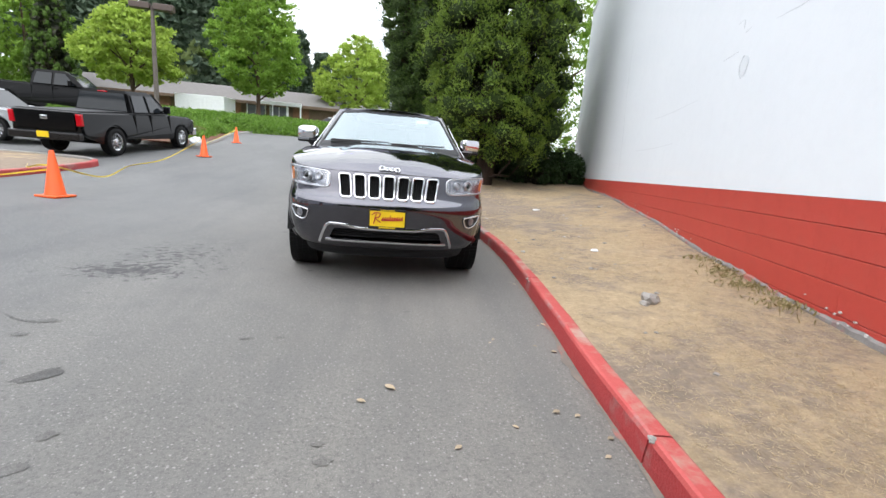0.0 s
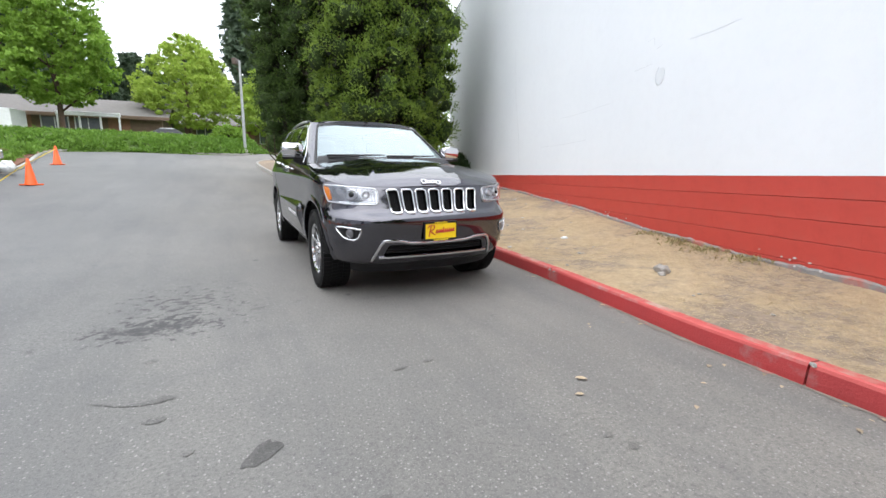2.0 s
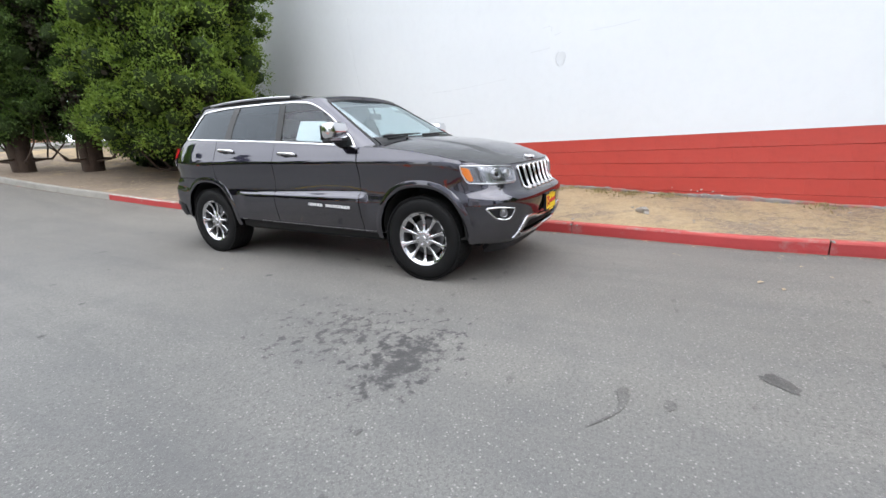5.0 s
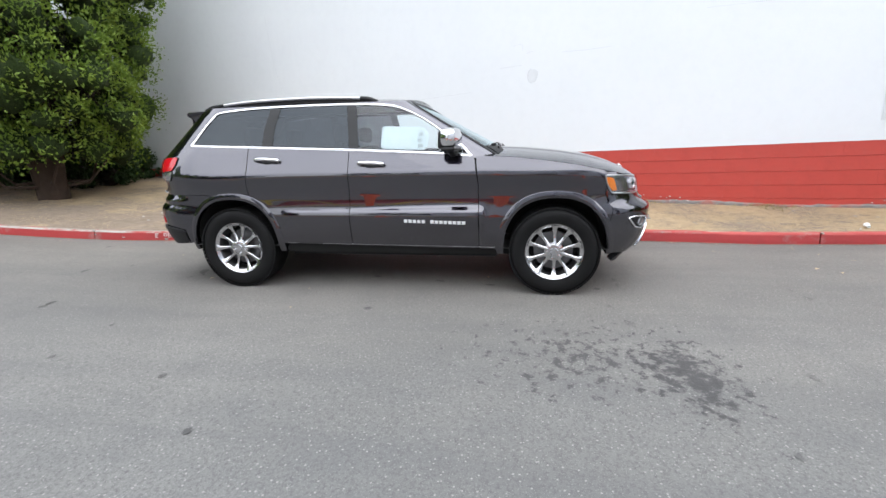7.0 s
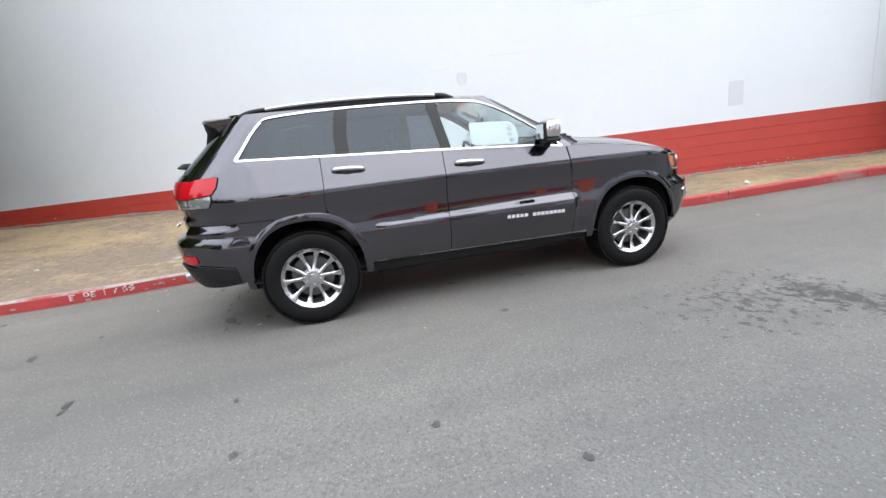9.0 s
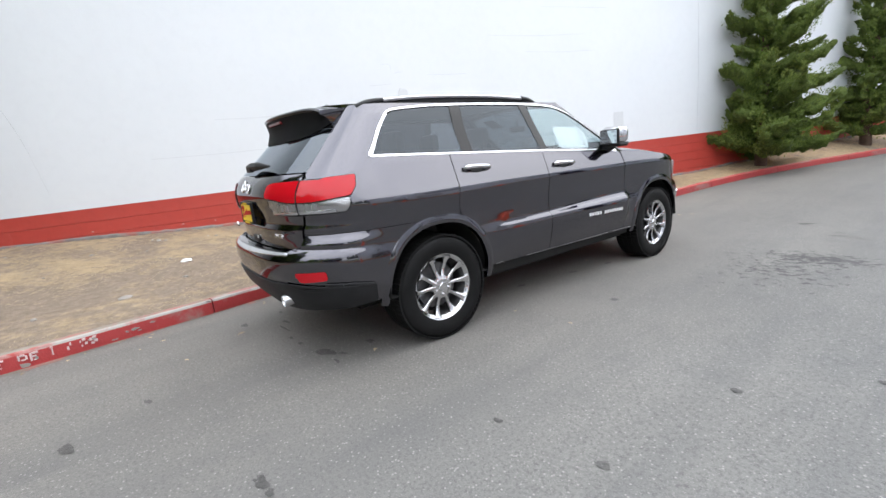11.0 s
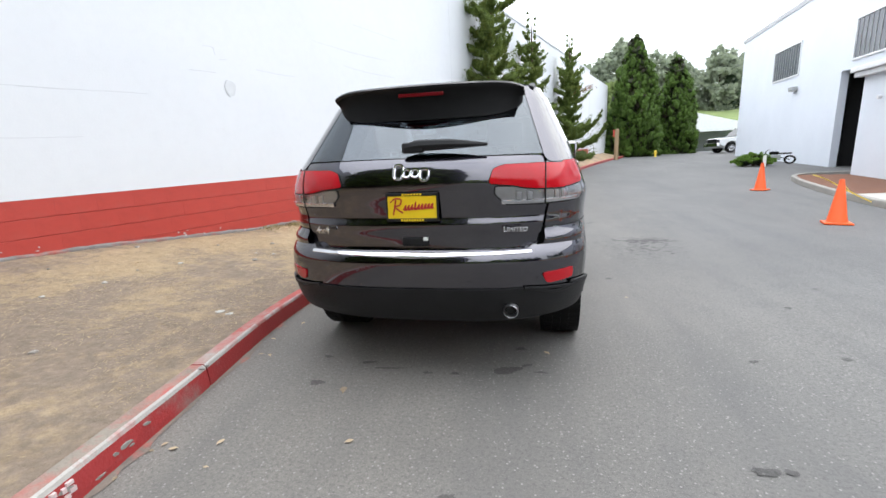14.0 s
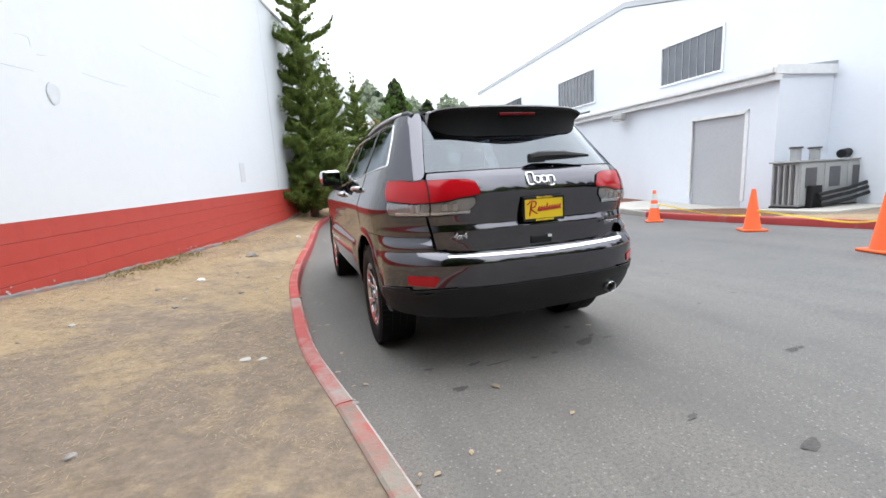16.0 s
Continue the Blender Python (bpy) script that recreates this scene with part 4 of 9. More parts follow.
for side in (-1, 1):
    # headlamp: bowl, projector, marker, lens and chrome rim
    rim = [(-1.835, 1.012), (-1.87, 0.93), (-1.93, 0.868)]
    hl = sy([(-1.835, 1.015), (-1.85, 0.955), (-1.895, 0.872)]) + sx([(0.76, 0.858), (0.55, 0.852), (0.515, 0.864), (0.512, 0.962), (0.535, 0.985), (0.66, 0.996)])
    hl = [(abs(a), b) for a, b in hl]
    hl_s = dense(rounded(hl, 0.02), 0.015)
    lamp = part("headlamp", sheet(hl_s, laid(BODY, side, 0.002), 0.02), LAMP_BOWL, car, "clear headlamp with an amber marker", True)
    part("headlamp_rim", strip(bmesh.new(), hl_s, 0.012, 0.008, laid(BODY, side, 0.002), True), SATIN, lamp, "satin silver lamp rim", True)
    part("chrome_rim", strip(bmesh.new(), [(abs(a), b) for a, b in sx([(0.80, 0.872), (0.70, 0.867), (0.56, 0.866), (0.532, 0.872), (0.527, 0.90), (0.525, 0.955)])], 0.013, 0.010, laid(BODY, side, 0.002)), CHROME, lamp, "chrome running light bar", True)
    for x, r in ((0.715, 0.040), (0.61, 0.030)):
        c, o = outward(BODY, side * BODY.s_front(x, 0.935), 0.935, 0.004), None
        n = (outward(BODY, side * BODY.s_front(x, 0.935), 0.935, 0.05) - c).normalized()
        bm = bmesh.new()
        lathe(bm, [(0, 0.006), (r * 0.55, 0.010), (r * 0.72, 0.006), (r * 0.80, 0.000), (r, 0.014), (r * 1.12, 0.012), (r * 1.15, -0.004)], n, c, 24)
        part("projector", bm, SATIN, lamp, "silver headlamp projector", True)
    part("projector_lens", (lambda bm: (lathe(bm, [(0, 0.019), (0.014, 0.016), (0.023, 0.006), (0.025, 0.0)], (outward(BODY, side * BODY.s_front(0.715, 0.935), 0.935, 0.05) - outward(BODY, side * BODY.s_front(0.715, 0.935), 0.935, 0)).normalized(), outward(BODY, side * BODY.s_front(0.715, 0.935), 0.935, 0.008), 20), bm)[1])(bmesh.new()), BLACK_GLOSS, lamp, "dark projector lens", True)
    am = dense(sy([(-1.842, 1.003), (-1.862, 0.945), (-1.905, 0.885), (-1.94, 0.89), (-1.905, 0.99)]), 0.015)
    part("amber_marker", lip(sheet(am, laid(BODY, side, 0.007), 0.015), 0.006), AMBER, lamp, "amber side marker", True)
    part("lamp_lens", sheet(hl_s, laid(BODY, side, 0.020), 0.025), LENS_CLEAR, lamp, "clear lens", True)
    # fog lamp
    fg = dense(rounded([(abs(a), b) for a, b in sx([(0.675, 0.655), (0.70, 0.578), (0.735, 0.562), (0.80, 0.580), (0.852, 0.665), (0.80, 0.672)])], 0.02), 0.012)
    fog = part("fog_lamp", sheet(fg, laid(BODY, side, 0.003), 0.02), BLACK, car, "fog lamp in a chrome ring", True)
    part("chrome_ring", strip(bmesh.new(), fg, 0.016, 0.012, laid(BODY, side, 0.002), True), CHROME, fog, "chrome ring", True)
    c = outward(BODY, side * BODY.s_front(0.76, 0.622), 0.622, 0.004)
    n = (outward(BODY, side * BODY.s_front(0.76, 0.622), 0.622, 0.05) - c).normalized()
    bm = bmesh.new()
    lathe(bm, [(0, 0.012), (0.018, 0.010), (0.030, 0.004), (0.034, 0.008), (0.036, -0.002)], n, c, 20)
    part("fog_lens", bm, LAMP_SILVER, fog, "clear lens", True)

# hood
def hood_bm(off=0.0):
    bm = bmesh.new()
    ss = [s for s in np.linspace(0.02, BODY.s_y(-0.87, 1.19), 70)]
    rows = []
    mid = [(-2.16, 1.004), (-2.12, 1.035), (-2.05, 1.075), (-1.95, 1.112), (-1.75, 1.168), (-1.5, 1.210), (-1.2, 1.240), (-0.87, 1.256)]
    for s in ss:
        y = BODY._at(s, 1.0).y
        p = BODY._at(s, table(y, SHOULDER))
        p.x -= 0.004
        p.z = table(p.y, SHOULDER)
        zc = table(p.y, mid)
        row = []
        for u in np.linspace(-1, 1, 81):
            x = p.x * u
            z = p.z + (zc - p.z) * (1 - abs(u) ** 2.6)
            z += 0.010 * (1 - smooth_step(0.33, 0.42, abs(x) + 0.10 * (p.y + 0.9))) * smooth_step(-2.1, -1.8, p.y)
            row.append(bm.verts.new((x, p.y, z + off)))
        rows.append(row)
    for a, b in zip(rows, rows[1:]):
        for k in range(80):
            bm.faces.new((a[k], a[k + 1], b[k + 1], b[k]))
    return bm


hood = part("hood", lip(hood_bm(), 0.018), PAINT, car, smooth=True)
bm = bmesh.new()
for x, w, d0, d1 in ((-0.068, 0.044, -0.004, 0.034), (-0.022, 0.036, -0.002, 0.020), (0.022, 0.036, -0.002, 0.020), (0.068, 0.042, -0.012, 0.020)):
    o = rounded([(x - w / 2, d0), (x + w / 2, d0), (x + w / 2, d1), (x - w / 2, d1)], 0.016, 6)
    tube(bm, [(a, -2.137 + b * 0.9, 1.034 + b * 0.75) for a, b in [*o, o[0]]], 0.006, 8)
part("hood_badge", bm, CHROME, hood, "chrome emblem of rounded shapes", True)
# cowl and front wipers
part("cowl", strip(bmesh.new(), [(CABIN.s_front(x, 1.232), 1.232) for x in np.linspace(-0.76, 0.76, 40)], 0.075, 0.010, laid(CABIN)), BLACK, car, "black cowl panel", True)
for x0, x1 in ((-0.66, -0.02), (0.0, 0.62)):
    pts = [outward(CABIN, CABIN.s_front(x0 + (x1 - x0) * u, 1.262), 1.262 + 0.016 * u, 0.016) for u in np.linspace(0, 1, 9)]
    wiper = part("windscreen_wiper", tubed(pts, [0.013, 0.012, 0.011, 0.010, 0.010, 0.009, 0.008, 0.007, 0.006], 8), BLACK, car, "black wiper")
    arm = [outward(CABIN, CABIN.s_front(x0 + (x1 - x0) * u, 1.235), 1.235 + 0.03 * u, 0.022 + 0.01 * u) for u in (0.0, 0.25, 0.5)]
    part("wiper_arm", tubed(arm, 0.009, 8), BLACK, wiper)

# cabin shell with its openings
def cy(poly):
    return [(CABIN.s_y(y, z), z) for y, z in poly]


def cfx(poly):
    return [(CABIN.s_front(x, z), z) for x, z in poly]


DLO_TOP = [(1.66, 1.610), (1.60, 1.628), (1.3, 1.652), (1.0, 1.660), (0.68, 1.662), (0.39, 1.659), (0.13, 1.650), (-0.014, 1.636), (-0.133, 1.610), (-0.225, 1.572), (-0.338, 1.512), (-0.427, 1.455), (-0.54, 1.378), (-0.685, 1.278), (-0.745, 1.205)]
dlo = cy([(y, table(y, BELT) + 0.006) for y in np.linspace(-0.765, 1.882, 30)] + [(1.835, 1.385), (1.745, 1.515)] + DLO_TOP)
dlo = [tuple(q) for q in rounded(dlo, 0.035, 5)]
screen = cfx([(-0.80, 1.185), (-0.4, 1.185), (0, 1.185), (0.4, 1.185), (0.80, 1.185), (0.61, 1.640), (0.45, 1.661), (0.3, 1.675), (0.15, 1.684), (0, 1.687), (-0.15, 1.684), (-0.3, 1.675), (-0.45, 1.661), (-0.61, 1.640)])
roof_line = 1.672
for side in (-1, 1):
    o = [(CABIN.s_front(0.80, 1.175), 1.175), (CABIN.s_front(0.61, 1.640), 1.640), (CABIN.s_front(0.58, roof_line), roof_line)] + cy([(0.2, roof_line), (1.0, roof_line), (1.7, roof_line)]) + [(CABIN.s_rear(0.560, roof_line), roof_line), (CABIN.s_rear(0.572, 1.60), 1.60), (CABIN.s_rear(0.668, 1.272), 1.25), (CABIN.s_rear(0.70, 1.24), 1.224)] + cy([(2.09, 1.224), (1.96, 1.262)] + [(y, table(y, BELT) - 0.01) for y in np.linspace(1.86, -0.80, 24)])
    part("pillar_frame", lip(sheet(dense(o, 0.025), laid(CABIN, side), 0.018, [dense(dlo, 0.02)]), 0.02), PAINT, car, smooth=True)
    frame_trim = part("window_trim", strip(bmesh.new(), dense(np.array(dlo), 0.015), 0.0165, 0.004, laid(CABIN, side), True), CHROME, car, "chrome window surround", True)
    part("trim_corner", strip(bmesh.new(), cy([(1.862, 1.335), (1.828, 1.383), (1.785, 1.445), (1.737, 1.512), (1.690, 1.567), (1.655, 1.600)]), 0.022, 0.003, laid(CABIN, side)), CHROME, frame_trim, "wider chrome rear leg", True)
    panes = (("front_side_window", CLEAR_GLASS, [(-0.70, 1.215), (0.228, 1.262), (0.285, 1.648), (0.13, 1.642), (-0.014, 1.628), (-0.133, 1.602), (-0.225, 1.564), (-0.338, 1.504), (-0.427, 1.447), (-0.54, 1.370), (-0.675, 1.275)]),
             ("rear_side_window", PRIVACY_GLASS, [(0.300, 1.264), (1.045, 1.294), (1.045, 1.46), (1.01, 1.652), (0.358, 1.650)]),
             ("quarter_window", PRIVACY_GLASS, [(1.135, 1.302), (1.860, 1.332), (1.825, 1.385), (1.735, 1.510), (1.655, 1.600), (1.59, 1.620), (1.09, 1.650), (1.13, 1.45)]))
    for name, glass, poly in panes:
        pane = part(name, sheet(dense(cy(poly), 0.03), laid(CABIN, side, -0.006), 0.04), glass, car, "dark privacy glass" if glass is PRIVACY_GLASS else "clear side glass", True)
        pane.visible_shadow = False
    for name, poly in (("b_pillar", [(0.220, 1.258), (0.308, 1.264), (0.366, 1.655), (0.277, 1.648)]), ("c_pillar", [(1.037, 1.292), (1.143, 1.300), (1.138, 1.47), (1.10, 1.655), (1.00, 1.655), (1.037, 1.46)])):
        part(name, sheet(dense(cy(poly), 0.02), laid(CABIN, side, -0.002), 0.03), BLACK_GLOSS, car, "gloss black pillar", True)
def pane_grid(place, nu=49, nv=21):
    """A smooth pane over even rows and columns."""
    bm = bmesh.new()
    rows = [[bm.verts.new(place(u, v)) for u in np.linspace(-1, 1, nu)] for v in np.linspace(0, 1, nv)]
    for a, b in zip(rows, rows[1:]):
        for k in range(nu - 1):
            bm.faces.new((a[k], a[k + 1], b[k + 1], b[k]))
    return bm


def screen_at(u, v):
    x = u * (0.80 - 0.19 * v)
    z = 1.185 + v * (1.687 - 0.047 * (x / 0.61) ** 2 - 1.185)
    return outward(CABIN, CABIN.s_front(x, z) if x else 0.0, z, -0.004)


def backlight_at(u, v):
    x, z = u * (0.668 - 0.098 * v), 1.268 + 0.339 * v
    return outward(CABIN, CABIN.s_rear(x, z), z, -0.002)


glass = part("windscreen", pane_grid(screen_at), SCREEN_GLASS, car, "clear raked windscreen", True)
glass.visible_shadow = False
bm = bmesh.new()
for a, b in ((screen[0], screen[-1]), (screen[4], screen[5])):
    strip(bm, [(a[0] + (b[0] - a[0]) * u, a[1] + (b[1] - a[1]) * u) for u in np.linspace(0, 1, 14)], 0.03, 0.006, laid(CABIN))
strip(bm, cfx([(x, 1.687 - 0.047 * (x / 0.61) ** 2) for x in np.linspace(-0.60, 0.60, 24)]), 0.035, 0.003, laid(CABIN))
part("windscreen_seal", bm, BLACK, glass)
back = part("rear_window", pane_grid(backlight_at), REAR_GLASS, car, "dark rear window", True)
back.visible_shadow = False
# roof
bm = bmesh.new()
rows = []
for s in np.linspace(0.0, CABIN.end, 60):
    p = CABIN._at(s, roof_line)
    edge = 1.672 + 0.022 * math.exp(-((p.y - 0.75) / 0.7) ** 2)
    rows.append([bm.verts.new((p.x * u, p.y, roof_line + (edge - roof_line) * (1 - abs(u) ** 8) + 0.060 * (1 - (p.x * u / 0.64) ** 2) * smooth_step(-0.50, 0.05, p.y) * (1 - 0.5 * smooth_step(1.5, 2.0, p.y)))) for u in np.linspace(-1, 1, 25)])
for a, b in zip(rows, rows[1:]):
    for k in range(24):
        if (a[k].co - b[k].co).length + (a[k + 1].co - b[k + 1].co).length > 1e-6:
            bm.faces.new((a[k], a[k + 1], b[k + 1], b[k]))
bmesh.ops.remove_doubles(bm, verts=bm.verts, dist=0.0008)
roof = part("roof", lip(bm, 0.03, Vector((0, 0, 1))), PAINT, car, smooth=True)
part("sunroof", boxed(-0.42, 0.42, 0.28, 1.25, 1.690, 1.7385, bevel=0.01), BLACK_GLOSS, roof, "dark glass roof panel")
for side in (-1, 1):
    pts = spline([(side * 0.618, 0.10, 1.678), (side * 0.622, 0.28, 1.712), (side * 0.626, 0.75, 1.728), (side * 0.622, 1.3, 1.720), (side * 0.612, 1.66, 1.694), (side * 0.600, 1.82, 1.655)], 44)
    rail = part("roof_rail", tubed([tuple(p) for p in pts[7:35]], 0.014, 10), SATIN, car, "silver roof rail with black ends", True)
    for seg in (pts[:9], pts[33:]):
        q = [tuple(p) for p in seg]
        part("rail_end", tubed(q, np.interp(np.arange(len(q)), [0, len(q) / 2, len(q) - 1], [0.016, 0.024, 0.019] if seg is not pts[33:] else [0.019, 0.024, 0.016]), 10), BLACK, rail, "black rail foot", True)
    bm = bmesh.new()
    for p, q in zip(pts[4:38], pts[5:39]):
        vs = [bm.verts.new(v) for v in ((p[0] - side * 0.006, p[1], p[2] - 0.010), (q[0] - side * 0.006, q[1], q[2] - 0.010), (q[0] - side * 0.006, q[1], 1.655), (p[0] - side * 0.006, p[1], 1.655))]
        bm.faces.new(vs)
    part("rail_web", bm, BLACK, rail, "black strip under the rail")
bm = bmesh.new()
tube(bm, [(-0.10, 1.75, 1.685), (-0.10, 1.80, 1.725), (-0.10, 1.86, 1.715)], [0.022, 0.017, 0.004], 8)
part("roof_antenna", bm, PAINT, car, "shark-fin antenna")

# tailgate and spoiler
gate = rx(rounded([(0.672, 1.258), (0.3, 1.262), (0, 1.262), (-0.3, 1.262), (-0.672, 1.258), (-0.672, 0.92), (-0.645, 0.80), (-0.58, 0.765), (0, 0.765), (0.58, 0.765), (0.645, 0.80), (0.672, 0.92)], 0.02))
tailgate = part("tailgate", lip(sheet(dense(gate, 0.02), laid(BODY), 0.015), 0.02), PAINT, car, smooth=True)
# a chrome emblem of four rounded shapes
bm = bmesh.new()
for x, w, z0, z1 in ((0.072, 0.046, 1.160, 1.232), (0.026, 0.038, 1.168, 1.208), (-0.020, 0.038, 1.168, 1.208), (-0.068, 0.042, 1.150, 1.208)):
    o = rounded([(x - w / 2, z0), (x + w / 2, z0), (x + w / 2, z1), (x - w / 2, z1)], 0.019, 6)
    tube(bm, [(a, 2.452 - 0.45 * (b - 1.17) if b > 1.17 else 2.452, b) for a, b in [*o, o[0]]], 0.0075, 8)
part("tailgate_badge", bm, CHROME, tailgate, "chrome emblem of rounded shapes", True)


def rear_word(name, text, size, at):
    """Raised chrome letters on the tailgate."""
    c = bpy.data.curves.new(name, "FONT")
    c.body, c.size, c.extrude, c.bevel_depth = text, size, 0.003, 0.0006
    c.materials.append(CHROME)
    ob = new(name, c)
    ob.matrix_basis = at
    ob.parent = tailgate


rear_word("drive_badge", "4x4", 0.056, pose(0.575, 2.424, 0.872, 90, 0, 174))
rear_word("trim_badge", "LIMITED", 0.034, pose(-0.470, 2.431, 0.877, 90, 0, 187))
plate(2.464, 1.015, 1, tailgate, 0.88)
part("latch_recess", boxed(-0.075, 0.075, 2.41, 2.434, 0.800, 0.850, bevel=0.008), BLACK, tailgate, "dark latch recess")
part("tow_sticker", boxed(-0.072, -0.045, 2.433, 2.437, 0.832, 0.850), PAPER, tailgate, "small white sticker")
bm = bmesh.new()
tube(bm, [(0.05, 2.392, 1.318), (-0.02, 2.385, 1.328), (-0.20, 2.386, 1.330), (-0.39, 2.375, 1.322)], [0.020, 0.030, 0.026, 0.008], 8)
part("rear_wiper", bm, BLACK, tailgate, "black rear wiper")
part("wiper_pivot", boxed(-0.06, 0.06, 2.38, 2.41, 1.29, 1.345, bevel=0.012), BLACK, tailgate)
# spoiler: a wing with its dark underside
bm = bmesh.new()
rows = []
for x in np.linspace(-0.565, 0.565, 45):
    e = abs(x / 0.565)
    yt, zt = 2.190 - 0.125 * e * e, 1.664 + 0.004 * e * e - 0.030 * e ** 10
    zb = 1.478 + 0.010 * e * e + 0.075 * e ** 8
    foot = outward(CABIN, CABIN.s_rear(x * 0.985 if abs(x) > 1e-6 else 1e-6, zb), zb, 0.006)
    rows.append([bm.verts.new(v) for v in ((x * 0.985, 1.84, 1.690 - 0.03 * e ** 2), (x, 1.98, 1.690 - 0.020 * e ** 2 - 0.018 * e ** 10), (x, yt - 0.012, zt + 0.005), (x, yt, zt - 0.006), (x, yt - 0.010, zt - 0.020), (x * 0.99, foot.y + 0.6 * (yt - 0.04 - foot.y), (zt + zb) / 2 - 0.004), (x * 0.985, foot.y, zb))])
for a, b in zip(rows, rows[1:]):
    for k in range(6):
        f = bm.faces.new((a[k], a[k + 1], b[k + 1], b[k]))
        f.material_index = 0 if k < 2 else 1 if k < 4 else 2
for r, flip in ((rows[0], False), (rows[-1], True)):
    f = bm.faces.new(r if flip else r[::-1])
    f.material_index = 0
bmesh.ops.recalc_face_normals(bm, faces=bm.faces)
spoiler = part("roof_spoiler", bm, [PAINT, BLACK_GLOSS, UNDERSIDE], car, "roof spoiler with a black underside", True)
part("brake_light", boxed(-0.13, 0.13, 2.135, 2.179, 1.604, 1.624, bevel=0.004), DARK_LENS, spoiler, "dark red brake light")

# rear bumper
rb_half = [(BODY.s_rear(0.0, 0.757), 0.757), (BODY.s_rear(0.3, 0.757), 0.757), (BODY.s_rear(0.585, 0.757), 0.757), (BODY.s_rear(0.652, 0.80), 0.80), (BODY.s_rear(0.677, 0.88), 0.88)] + sy([(1.67, 0.88)] + arch(1.4575, 0.002, 18, 67, 6) + [(1.96, 0.42)]) + [(BODY.s_rear(0.6, 0.44), 0.44), (BODY.s_rear(0.3, 0.44), 0.44), (BODY.s_rear(0.0, 0.44), 0.44)]
rb = rb_half + [(2 * BODY.end - a, b) for a, b in rb_half[::-1]]


def bulged(side=1, off=0.0):
    """Laid on the body, but stepping out below the shelf of the rear bumper."""
    def place(q, z, h=0.0):
        y = BODY.at(side * q, z).y
        return outward(BODY, side * q, z, off + h + 0.036 * (1 - smooth_step(0.825, 0.885, z)) * smooth_step(1.85, 2.15, y))
    return place


rear_bumper = part("rear_bumper", lip(sheet(dense(rb, 0.02), bulged(1, 0.0015), 0.014), 0.045, lambda p, q: Vector((0, 1, 0)) if p.y > 2.15 else q * 0.45), PAINT, car, smooth=True)
part("bumper_step_trim", strip(bmesh.new(), rx([(x, 0.744 + 0.008 * abs(x)) for x in np.linspace(0.60, -0.60, 40)]), 0.013, 0.004, bulged(1, 0.001)), CHROME, rear_bumper, "chrome step trim", True)
low_half = [(BODY.s_rear(x, z), z) for x, z in ((0.0, 0.592), (0.3, 0.592), (0.56, 0.592), (0.62, 0.579), (0.69, 0.557), (0.75, 0.553), (0.84, 0.574))] + sy([(2.25, 0.588), (2.10, 0.572), (1.98, 0.545), (1.965, 0.43)]) + [(BODY.s_rear(x, z), z) for x, z in ((0.70, 0.42), (0.3, 0.40), (0.0, 0.40))]
lower = low_half + [(2 * BODY.end - a, b) for a, b in low_half[::-1]]
part("rear_valance", lip(sheet(dense(lower, 0.02), bulged(1, 0.012), 0.02), 0.04), BLACK, rear_bumper, "black lower bumper", True)
part("valance_edge", strip(bmesh.new(), dense(np.array(low_half[2:10]), 0.02), 0.016, 0.008, bulged(1, 0.010)), BLACK, rear_bumper, "", True)
part("valance_edge", strip(bmesh.new(), dense(np.array([(2 * BODY.end - a, b) for a, b in low_half[2:10]]), 0.02), 0.016, 0.008, bulged(1, 0.010)), BLACK, rear_bumper, "", True)
